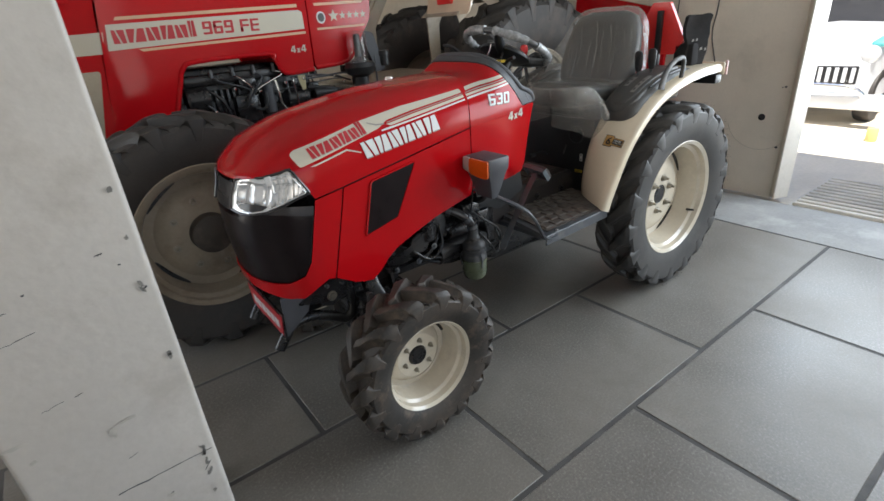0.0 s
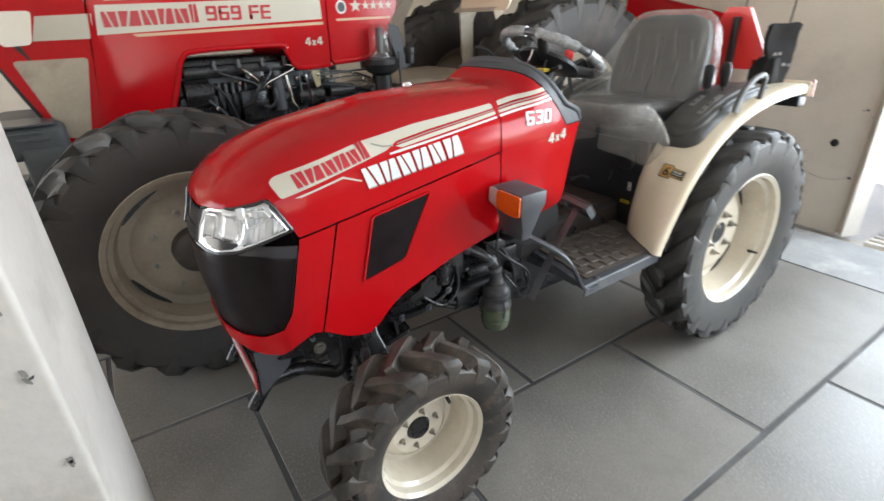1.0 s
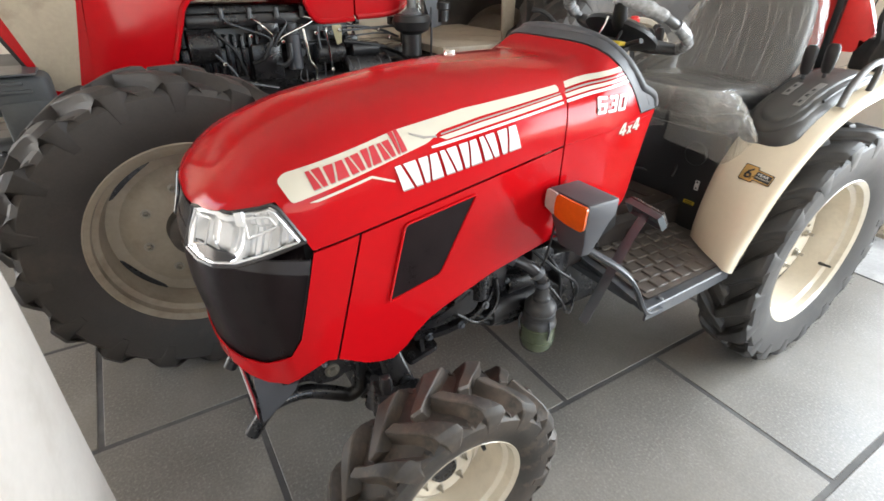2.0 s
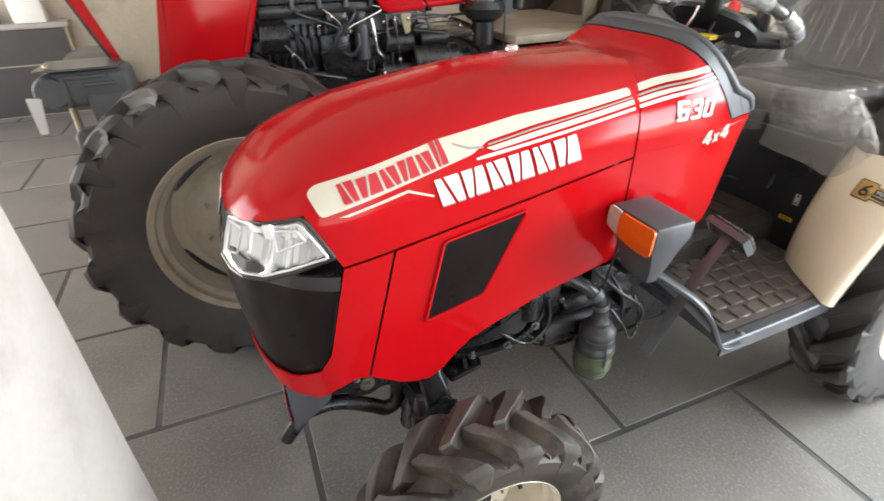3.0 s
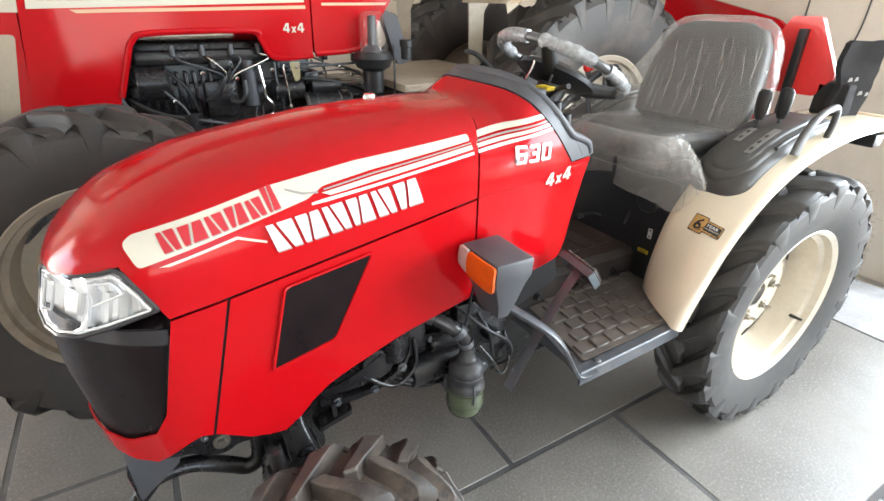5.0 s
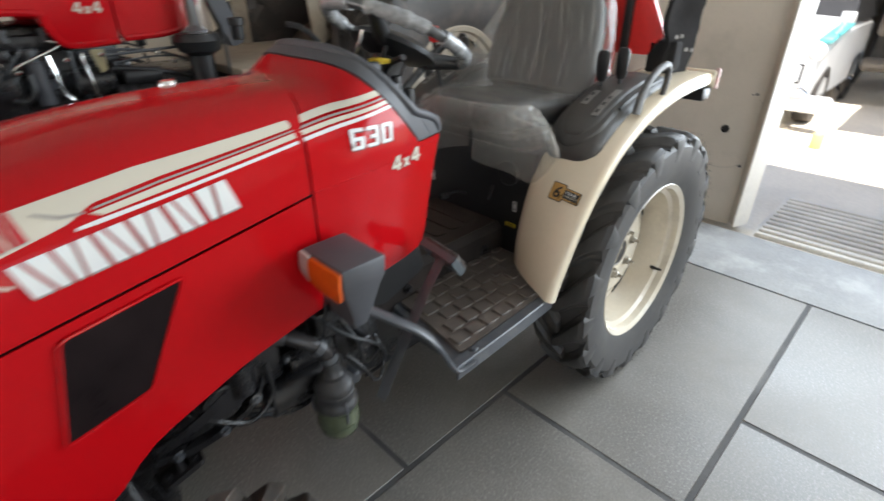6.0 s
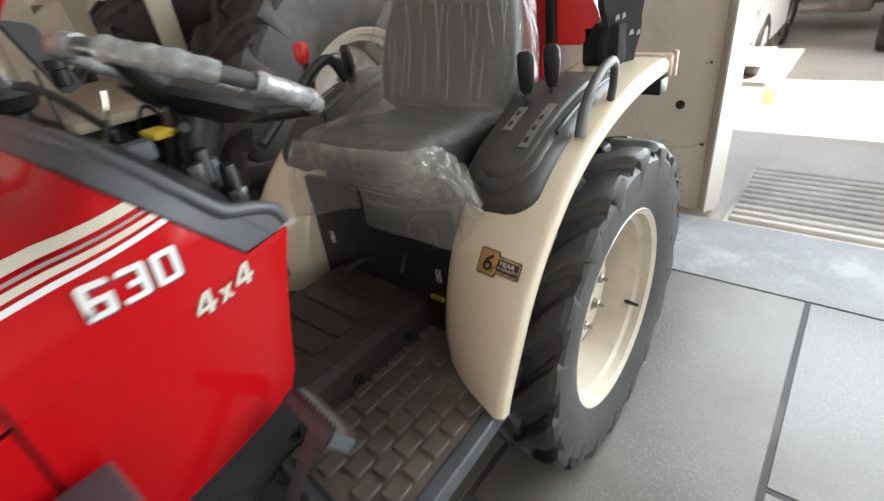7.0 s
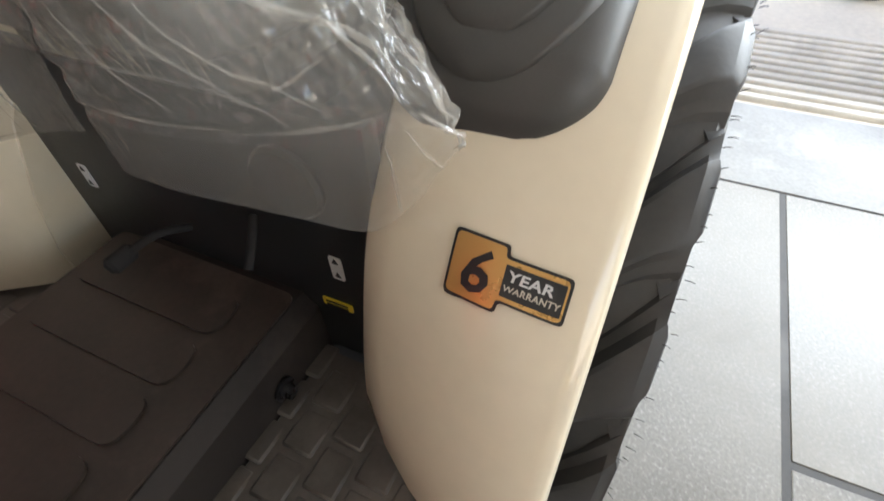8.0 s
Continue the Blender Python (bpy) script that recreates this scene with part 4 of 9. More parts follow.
# headlamps: bright reflector bowls behind clear lenses
LAMP_X = [(0, -0.419), (0.15, -0.417), (0.3, -0.405), (0.45, -0.385), (0.6, -0.35), (0.75, -0.30), (0.87, -0.25), (1.0, -0.20)]
for s in (-1, 1):
    def lampskin(u, v, w, s=s):
        """u: along the nose from the middle, 0..1; v: height; w: outwards."""
        x = interp(u, LAMP_X)
        zs, zt = interp(x, SHOULDER), top_z(x)
        k = min(max((v - zs) / (zt - zs), 0), 0.98)
        y = half_width(x) * (1 - k ** 2.9) ** (1 / 2.9)
        nx = Vector((-(1 - u * 0.8), u, 0)).normalized()
        return (rake(x, v) + nx.x * w, CY + s * (y + nx.y * w), v)

    def bowl_skin(u, v, w):
        """A deep main bowl with a flat shield, a shallow wing and fluted steps."""
        du, dv = (u - 0.46) / 0.16, (v - 0.925) / 0.043
        q = (abs(du) ** 3 + abs(dv) ** 3) ** (1 / 3)
        d = 0.026 * min(max((1.08 - q) / 0.35, 0), 1)
        if 0.44 < u < 0.58 and 0.89 < v < 0.968:
            d -= 0.016 * min(max(1.25 - abs((u - 0.51) / 0.07) ** 4 - abs((v - 0.93) / 0.04) ** 4, 0), 1)
        if u > 0.64:
            d += 0.010 * min((u - 0.64) / 0.03, 1) + 0.005 * (int(u * 26) % 2)
        if v > 0.955 and 0.60 < u < 0.82:
            d -= 0.006
        return lampskin(u, v, -0.002 - d + w)

    outline = rounded([(0.215, 0.876), (0.205, 0.92), (0.26, 0.968), (0.575, 0.982), (0.735, 0.994), (0.79, 1.000), (0.82, 0.993), (0.94, 0.921), (0.75, 0.895), (0.625, 0.877), (0.49, 0.869), (0.36, 0.869)], 0.006)
    bm = BM()
    sheet(bm, outline, bowl_skin, 0.002, 0.012, 0.006)
    lamp = part("headlamp", bm, REFLECTOR, SMALL, "clear headlamp with bright reflector", 25)
    bm = BM()
    ring = [Vector(lampskin(u, v, 0.001)) for u, v in outline]
    tube(bm, ring + [ring[0]], 0.0045, 6, False)
    part("bezel", bm, GLOSS_BLACK, lamp, "black lamp bezel")
    bm = BM()
    ring = [Vector(lampskin(0.47 + (u - 0.47) * 0.93, 0.925 + (v - 0.925) * 0.88, 0.0)) for u, v in outline]
    tube(bm, ring + [ring[0]], 0.003, 6, False)
    part("reflector_edge", bm, REFLECTOR, lamp)
    for inner in ([(0.285, 0.955), (0.42, 0.962), (0.40, 0.905), (0.29, 0.895)], [(0.64, 0.972), (0.77, 0.978), (0.80, 0.958), (0.66, 0.932)]):
        bm = BM()
        ring = [Vector(lampskin(u, v, 0.001)) for u, v in rounded(inner, 0.008)]
        tube(bm, ring + [ring[0]], 0.0026, 6, False)
        part("reflector_edge", bm, REFLECTOR, lamp)

# rear cowl: top and sides behind the seam, cut along the sloping rear edge
def cowl_skin(bm, x0, x1, rear_pad=0.0):
    rows = []
    xs = [x0 + (x1 - x0) * k / 26 for k in range(27)]
    for x in xs:
        w = half_width(x)
        zl, zs = interp(x, LOW), interp(x, SHOULDER)
        row = []
        for k in range(8):
            row.append([x, CY - w, zl + (zs - zl) * k / 8])
        for u in (1.0, 0.992, 0.975, 0.94, 0.88, 0.8, 0.68, 0.52, 0.3, 0.0):
            zz = zs if u == 1.0 else skin_top(x, CY + u * w, True)
            row.append([x, CY - u * w, zz])
        row = row + [[a, 2 * CY - b, c] for a, b, c in reversed(row[:-1])]
        for p in row:
            u = abs(p[1] - CY) / w
            fade = max(0, 1 - (x - 0.447) / 0.2)
            p[0] += 0.075 * (1 - min(u, 1) ** 2) * fade
        rows.append(row)
    return loft(bm, rows, caps=False, ring_closed=False)


RE = Vector((0.155, 0, 0.135)).normalized()
bm = cowl_skin(BM(), 0.447 + 2 * G, 0.9)
low = bm.copy()
cut(bm, 0.70, 1.105, RE.x, RE.z)
cut(low, 0.76, 1.0305, 0.0, 1)
cut(low, 0.70, 1.105, -RE.x, -RE.z)
cut(low, 0.852, 1.0, 1, 0)
tmp = bpy.data.meshes.new("tmp")
low.to_mesh(tmp)
low.free()
bm.from_mesh(tmp)
bmesh.ops.remove_doubles(bm, verts=bm.verts, dist=1e-4)
thicken(bm, 0.004)
COWL = part("cowl", bm, RED, SMALL, "red painted rear cowl", 50)


def trim_piece(name, planes, s=0):
    bm = cowl_skin(BM(), 0.50, 0.9)
    for p in planes:
        cut(bm, *p)
    if s:
        cut_y(bm, CY, -s)
    for v in bm.verts:
        v.co.z += 0.003
        v.co.y += -0.002 if v.co.y < CY else 0.002
    thicken(bm, 0.012)
    part(name, bm, GREY, COWL, "dark grey plastic trim along the cowl edge", 50)


trim_piece("cowl_trim", ((0.701, 1.106, -RE.x, -RE.z), (0.744, 1.117, RE.x, RE.z), (0, 1.0325, 0, -1)))
for s in (-1, 1):
    trim_piece("trim_tip", ((0.7445, 1.1175, -RE.x, -RE.z), (0.853, 1.04, 1, 0), (0, 1.0325, 0, -1), (0.752, 1.112, 0.393, 0.92)), s)
# rounded roll along the rear edge of the trim
roll = []
for k in range(41):
    u = -1 + 2 * k / 40
    lo_x, hi_x = 0.55, 0.90
    for _ in range(30):
        x = (lo_x + hi_x) / 2
        z = skin_top(x, CY + u * half_width(x) * 0.998, True)
        if (x - 0.744) * RE.x + (z - 1.117) * RE.z > 0:
            hi_x = x
        else:
            lo_x = x
    roll.append(Vector((x, CY + u * half_width(x), z - 0.004)))
ends = [Vector((0.752, 0, 1.106)), Vector((0.785, 0, 1.093)), Vector((0.83, 0, 1.073)), Vector((0.848, 0, 1.05)), Vector((0.85, 0, 1.04))]
left = [Vector((p.x, CY - half_width(p.x) + 0.004, p.z)) for p in ends]
roll = [p for p in roll if p.z > 1.112]
roll = list(reversed(left)) + roll + [Vector((p.x, 2 * CY - p.y, p.z)) for p in left]
bm = BM()
tube(bm, curve_pts([tuple(p) for p in roll], 2), 0.011, 10)
part("trim_roll", bm, GREY, COWL, "dark grey rounded trim edge", 60)
bm = cowl_skin(BM(), 0.42, 0.90)
for v in bm.verts:
    v.co.y = CY + (v.co.y - CY) * 0.955
    v.co.z -= 0.012
cut(bm, 0.725, 1.105, RE.x, RE.z)
cut(bm, 0, 0.80, 0, -1)
part("dash_shell", bm, BLACK, COWL, "black plastic lining of the dashboard")

# fuel cap and a fixing on the hood
bm = BM()
lathe(bm, [(0, 0.012), (0.014, 0.011), (0.018, 0.004), (0.018, 0)], (0.36, 0.07, top_z(0.36) - 0.008), 20, "z")
part("hood_cap", bm, CHROME, HOOD, "small bright cap on the hood")


# ---- square-cut lettering ----
def bar(x0, y0, x1, y1):
    return [(x0, y0), (x1, y0), (x1, y1), (x0, y1)]


def glyph(ch):
    """The strokes of a heavy square letter, one unit high, and its width; digits are cells of a grid, from the top row down."""
    w, t, c = 0.76, 0.22, 0.07
    xs, ys = (0, t, w - t, w), (1, 0.83, 0.59, 0.42, 0.17, 0)
    table = {"0": "XXX X.X X.X X.X XXX", "6": "XXX X.. XXX X.X XXX", "9": "XXX X.X XXX ..X XXX", "3": "XXX ..X .XX ..X XXX",
             "F": "XXX X.. XXX X.. X..", "E": "XXX X.. XXX X.. XXX"}
    if ch == "4":
        return [bar(0.44, 0, 0.66, 0.22), bar(0.44, 0.22, 0.66, 0.40), bar(0.44, 0.40, 0.66, 1), bar(0, 0.22, 0.44, 0.40), bar(0.66, 0.22, 0.80, 0.40), [(0, 0.40), (0.20, 0.40), (0.44, 0.80), (0.44, 1.0), (0.36, 1.0)]], 0.80
    if ch == "x":
        return [[(0, 0), (0.20, 0), (0.39, 0.31), (0.19, 0.31)], [(0.19, 0.31), (0.39, 0.31), (0.58, 0.62), (0.38, 0.62)], [(0.38, 0), (0.58, 0), (0.39, 0.31), (0.29, 0.147)], [(0.0, 0.62), (0.20, 0.62), (0.29, 0.473), (0.19, 0.31)]], 0.58
    out = []
    for j, row in enumerate(table[ch].split()):
        for i, mark in enumerate(row):
            if mark == "X":
                o = bar(xs[i], ys[j + 1], xs[i + 1], ys[j])
                for k, (ci, cj) in enumerate(((0, 4), (2, 4), (2, 0), (0, 0))):
                    if (i, j) == (ci, cj) and ch not in "FE":
                        p, a, b = Vector(o[k]), Vector(o[k - 1]), Vector(o[(k + 1) % 4])
                        o = o[:k] + [tuple(p + (a - p).normalized() * c), tuple(p + (b - p).normalized() * c)] + o[k + 1:]
                out.append(o)
    return out, w


def square_text(name, words, put, size, mat, parent, stretch=1.0, gap=0.12, label="", slant=0.0, thick=0.0008):
    """Each letter a part. put(u, v, w) -> place; size: the letters' height in metres."""
    x = 0.0
    for ch in words:
        if ch == " ":
            x += 0.34 + gap
            continue
        strokes, wide = glyph(ch)
        bm = BM()
        for o in strokes:
            sheet(bm, [((x + u) * stretch * size + slant * v * size, v * size) for u, v in o], put, thick, 0.05, 0.05)
        bmesh.ops.remove_doubles(bm, verts=bm.verts, dist=2e-5)
        part(name, bm, mat, parent, label, 60)
        x += wide + gap


def slit_block(a, b, h, k):
    """A plain block from a to b, cut in two by a thin slanting slit."""
    p, q = (0.30, 0.56) if k % 2 else (0.60, 0.34)
    w, g = b - a, (b - a) * 0.07
    return [[(a, 0), (a + w * p - g, 0), (a + w * q - g, h), (a, h)], [(a + w * p + g, 0), (b, 0), (b, h), (a + w * q + g, h)]]


# ---- decals on the left and right skin ----
def skin_put(s, cowl=False, lift=0.0012):
    def put(u, v, w):
        y = skin_y(u, v, cowl)
        e = 0.003
        dz = skin_y(u, v + e, cowl) - y
        nrm = Vector((0, -e, dz)).normalized() if dz > 0 else Vector((0, -1, 0))
        p = Vector((u, y, v)) + Vector((0, nrm.y, abs(nrm.z))) * (lift + w)
        return (p.x, p.y if s < 0 else 2 * CY - p.y, p.z)
    return put


def decal(name, outline, mat, parent, s, label="", cowl=False, lift=0.0012, step=0.03):
    bm = BM()
    sheet(bm, outline, skin_put(s, cowl, lift), 0.0006, step, 0.012)
    return part(name, bm, mat, parent, label, 60)


for s in (-1, 1):
    decal("decal_band", rounded([(-0.242, 1.035), (-0.226, 1.046), (0.0, 1.094), (0.17, 1.117), (0.444, 1.138), (0.444, 1.126), (0.20, 1.100), (0.10, 1.085), (0.065, 1.067), (-0.226, 0.999)], 0.008, 3), CREAM_DECAL, HOOD, s, "cream decal band along the hood")
    decal("decal_stripe", [(0.10, 1.080), (0.20, 1.095), (0.444, 1.1225), (0.444, 1.1205), (0.2, 1.0925), (0.10, 1.0775)], GREY_DECAL, HOOD, s)
    decal("decal_stripe", [(0.095, 1.074), (0.20, 1.089), (0.444, 1.118), (0.444, 1.110), (0.2, 1.080), (0.11, 1.068)], CREAM_DECAL, HOOD, s)
    decal("decal_stripe", [(0.072, 1.060), (0.10, 1.064), (0.20, 1.075), (0.444, 1.105), (0.444, 1.100), (0.2, 1.070), (0.10, 1.058), (0.072, 1.056)], WHITE_DECAL, HOOD, s)
    decal("decal_stripe", [(0.03, 1.088), (0.060, 1.079), (0.088, 1.077), (0.088, 1.074), (0.058, 1.075), (0.03, 1.085)], GREY_DECAL, HOOD, s, lift=0.0024)
    decal("decal_stripe", [(-0.196, 0.997), (-0.068, 1.026), (-0.020, 1.0085), (-0.020, 1.0045), (-0.068, 1.021), (-0.180, 0.996)], CREAM_DECAL, HOOD, s)
    # red maker's mark: plain slit blocks
    for k, (a, b, h) in enumerate(((-0.187, -0.160, 1), (-0.154, -0.116, 0.95), (-0.110, -0.082, 0.95), (-0.076, -0.046, 1.0), (-0.040, -0.014, 0.95), (-0.008, 0.012, 1.25))):
        hh = 0.029 * h
        for o in slit_block(a, b, hh, k):
            decal("mark_block", [(u - 0.25 * v + 0.004, 1.017 + 0.213 * (u + 0.187) + v) for u, v in o], RED_DECAL, HOOD, s, lift=0.0024)
            decal("mark_shadow", [(u - 0.25 * v + 0.0055, 1.0155 + 0.213 * (u + 0.187) + v) for u, v in o], GREY_DECAL, HOOD, s, lift=0.0014)
    # white model mark: plain slanted slit blocks with a dark edge
    for k, (a, b) in enumerate(((-0.018, 0.029), (0.036, 0.080), (0.088, 0.128), (0.136, 0.180), (0.189, 0.228), (0.238, 0.290))):
        for o in slit_block(a, b, 0.050, k):
            shape = [(u + 0.28 * (0.050 - v), 0.984 + 0.130 * (u + 0.02) + v) for u, v in o]
            decal("mark_block", shape, WHITE_DECAL, HOOD, s, lift=0.0026)
            decal("mark_shadow", [(u + 0.0022, v - 0.0035) for u, v in shape], GREY_DECAL, HOOD, s, lift=0.0014)
    # cowl stripes and numbers
    for (za, zb, zc, zd), m in (((1.138, 1.128, 1.165, 1.155), CREAM_DECAL), ((1.124, 1.121, 1.150, 1.147), GREY_DECAL), ((1.118, 1.111, 1.143, 1.137), CREAM_DECAL), ((1.107, 1.101, 1.133, 1.127), WHITE_DECAL)):
        decal("decal_stripe", [(0.458, za), (0.652 - 0.87 * (zc - 1.16), zc), (0.652 - 0.87 * (zd - 1.16), zd), (0.458, zb)], m, COWL, s, cowl=True)
    put = skin_put(s, True, 0.002)
    for word, x0, z0, size, m, gap in (("630", 0.553, 1.064, 0.041, WHITE_DECAL, 1.32), ("4x4", 0.662, 0.988, 0.033, CREAM_DECAL, 1.35)):
        n_w = 0.11
        flow = (lambda u, v, w, x0=x0, z0=z0, put=put, gap=gap: put(x0 + u * gap, z0 + v + (-0.05 if gap < 1.34 else 0.05) * u, w)) if s < 0 else (lambda u, v, w, x0=x0, z0=z0, put=put, n_w=n_w, gap=gap: put(x0 + n_w - u * gap, z0 + v + 0.05 * (n_w - u), w))
        under = lambda u, v, w, flow=flow: flow(u + 0.002, v - 0.0026, w - 0.0012)
        wide = (0.82, 0.17) if word == "630" else (0.90, 0.16)
        square_text("letter_shadow", word, under, size, SHADOW_DECAL, COWL, wide[0], wide[1], "grey shadow of the lettering", 0.06)
        square_text("figure", word, flow, size, m, COWL, wide[0], wide[1], "raised lettering on the cowl", 0.06)
    bm = BM()
    tube(bm, [skin_put(s, True, 0.0)(x, 1.003 + 0.045 * (x - 0.45), 0) for x in (0.455, 0.52, 0.6, 0.7, 0.78, 0.83)], 0.0018, 6)
    part("crease", bm, RED, COWL)

# ---- chassis ----
def solid(name, boxes, mat=BLACK_METAL, parent=SMALL, bevel=0.012, label=""):
    bm = BM()
    for lo, hi in boxes:
        box(bm, lo, hi, bevel)
    return part(name, bm, mat, parent, label)


def pipe(name, pts, r, mat=BLACK_METAL, parent=SMALL, label="", n=6, seg=10):
    bm = BM()
    tube(bm, curve_pts(pts, n), r, seg)
    return part(name, bm, mat, parent, label)


def drum(name, at, r, length, axis, mat=BLACK_METAL, parent=SMALL, label="", lip=0.004):
    bm = BM()
    lathe(bm, [(0, -length / 2), (r - lip, -length / 2), (r, -length / 2 + lip), (r, length / 2 - lip), (r - lip, length / 2), (0, length / 2)], at, 24, axis)
    return part(name, bm, mat, parent, label)


solid("engine_block", [((0.02, CY - 0.15, 0.46), (0.50, CY + 0.15, 0.92))], label="black painted engine block")
solid("oil_pan", [((0.08, CY - 0.10, 0.415), (0.44, CY + 0.10, 0.47))], bevel=0.02)
solid("clutch_housing", [((0.49, CY - 0.17, 0.37), (0.66, CY + 0.17, 0.80))], bevel=0.03)
solid("gearbox", [((0.65, CY - 0.14, 0.33), (1.35, CY + 0.14, 0.56))], bevel=0.025)
solid("rear_axle_housing", [((1.40, CY - 0.19, 0.33), (1.76, CY + 0.19, 0.66))], bevel=0.03)
drum("axle_shaft", (1.607, CY, 0.466), 0.06, 0.73, "y")
solid("front_support", [((-0.28, CY - 0.125, 0.43), (0.06, CY - 0.085, 0.585)), ((-0.28, CY + 0.085, 0.43), (0.06, CY + 0.125, 0.585)), ((-0.30, CY - 0.125, 0.46), (-0.25, CY + 0.125, 0.585))], bevel=0.008, label="black steel front support frame")
solid("radiator", [((-0.24, CY - 0.2, 0.60), (-0.12, CY + 0.2, 0.93))], bevel=0.006)
solid("front_axle", [((-0.045, CY - 0.34, 0.255), (0.055, CY + 0.34, 0.345)), ((-0.07, CY - 0.09, 0.235), (0.09, CY + 0.09, 0.44))], bevel=0.02, label="black cast front axle")
for s in (-1, 1):
    y = lambda d: CY + s * d
    bm = BM()
    lathe(bm, [(0, 0.43), (0.030, 0.43), (0.036, 0.42), (0.036, 0.40), (0.046, 0.395), (0.046, 0.36), (0.038, 0.355), (0.055, 0.33), (0.055, 0.25), (0.04, 0.22), (0, 0.22)], (0.0, y(0.355), 0.0), 20, "z")
    part("steering_knuckle", bm, BLACK_METAL, SMALL, "black cast steering knuckle")
    drum("front_shaft", (0.005, y(0.40), 0.287), 0.035, 0.10, "y")
    # bolt heads and small bright ball joint
    bm = BM()
    lathe(bm, [(0, 0.05), (0.012, 0.046), (0.017, 0.03), (0.017, 0.0), (0.024, 0), (0.024, -0.03), (0, -0.03)], (-0.075, y(0.30), 0.475), 14, "z")
    part("ball_joint", bm, GLOSS_BLACK, SMALL, "black ball joint")
    pipe("tie_rod", [(-0.075, y(0.30), 0.465), (-0.08, y(0.12), 0.44), (-0.08, y(0.0), 0.44)], 0.011)
    solid("knuckle_arm", [((-0.10, min(y(0.27), y(0.36)), 0.425), (0.03, max(y(0.27), y(0.36)), 0.447))], bevel=0.008)
    # cast bracket with its bolt under the hood's lower edge
    bm = BM()
    sheet(bm, rounded([(-0.30, 0.512), (-0.245, 0.540), (-0.20, 0.560), (-0.08, 0.560), (-0.075, 0.500), (-0.105, 0.470), (-0.135, 0.478), (-0.165, 0.462), (-0.205, 0.470), (-0.225, 0.492)], 0.014), lambda u, v, w, s=s: (u, CY + s * (0.165 + w), v), 0.026, 0.2, 0.2)
    br = part("hood_bracket", bm, BLACK_METAL, SMALL, "black cast bracket under the hood")
    bm = BM()
    lathe(bm, [(0.014, 0.190 * s), (0.034, 0.192 * s), (0.036, 0.186 * s), (0.036, 0.16 * s)], (-0.171, CY, 0.501), 20)
    part("boss", bm, BLACK_METAL, br)
    bm = BM()
    lathe(bm, [(0, 0.2035 * s), (0.011, 0.2035 * s), (0.013, 0.199 * s), (0.013, 0.194 * s)], (-0.171, CY, 0.501), 6)
    lathe(bm, [(0.008, 0.1955 * s), (0.019, 0.195 * s), (0.019, 0.189 * s)], (-0.171, CY, 0.501), 18)
    part("bolt", bm, NUT, br, "bright bolt head")
    # engine mount foot: a plate that turns out into a flat foot, with a rib
    bm = BM()
    sheet(bm, rounded([(0.040, 0.60), (0.150, 0.62), (0.140, 0.425), (0.052, 0.405)], 0.010), lambda u, v, w, s=s: (u, CY + s * (0.130 + w), v), 0.012, 0.2, 0.2)
    foot = part("mount_foot", bm, GLOSS_BLACK, SMALL, "glossy black engine mount foot")
    bm = BM()
    sheet(bm, rounded([(0.045, 0.13), (0.146, 0.13), (0.142, 0.188), (0.052, 0.188)], 0.012), lambda u, v, w, s=s: (u, CY + s * v, 0.405 + 0.24 * (u - 0.05) + w), 0.014, 0.2, 0.2)
    part("flange", bm, GLOSS_BLACK, foot)
    bm = BM()
    sheet(bm, [(0.142, 0.425), (0.180, 0.425), (0.142, 0.56)], lambda u, v, w, s=s: (0.092 + w, CY + s * u, v), 0.012, 0.2, 0.2)
    part("rib", bm, GLOSS_BLACK, foot)
    for bx, bd in ((0.066, 0.168), (0.124, 0.168)):
        bm = BM()
        z0 = 0.419 + 0.24 * (bx - 0.05)
        lathe(bm, [(0, z0 + 0.011), (0.008, z0 + 0.011), (0.008, z0 + 0.003), (0.012, z0 + 0.003), (0.012, z0 - 0.001)], (bx, CY + s * bd, 0), 8, "z")
        part("bolt", bm, BLACK_METAL, foot)
    # ribbed rubber boot over the steering joint and the cast arm beside it
    prof = [(0, 0.468), (0.012, 0.468), (0.014, 0.458)]
    for k in range(9):
        prof.append(((0.022 + 0.0012 * k) * (1.0 if k % 2 else 0.70), 0.452 - 0.0105 * k))
    prof += [(0.012, 0.355), (0.010, 0.335), (0, 0.335)]
    bm = BM()
    lathe(bm, prof, (-0.078, y(0.238), 0.0), 24, "z")
    part("joint_boot", bm, GLOSS_BLACK, SMALL, "black ribbed rubber boot")
    bm = BM()
    rings = []
    for z, x0, x1, a, b in ((0.560, -0.045, 0.005, 0.165, 0.215), (0.50, -0.045, 0.008, 0.175, 0.232), (0.47, -0.043, 0.014, 0.185, 0.255), (0.415, -0.038, 0.030, 0.195, 0.272), (0.375, -0.035, 0.034, 0.20, 0.275)):
        rings.append([(x, y(d), z) for x, d in rounded([(x0, a), (x1, a), (x1, b), (x0, b)], 0.010, 3)])
    loft(bm, rings)
    arm = part("axle_arm", bm, BLACK_METAL, SMALL, "black cast axle arm")
    bm = BM()
    lathe(bm, [(0, 0.266 * s), (0.011, 0.266 * s), (0.013, 0.270 * s), (0.017, 0.270 * s), (0.018, 0.262 * s)], (-0.004, CY, 0.437), 18)
    part("hole", bm, BLACK, arm)
    for k in range(4):
        drum("bracket_bolt", (-0.20 + 0.055 * k, y(0.236), 0.57 - 0.006 * k), 0.007, 0.02, "y", STEEL)
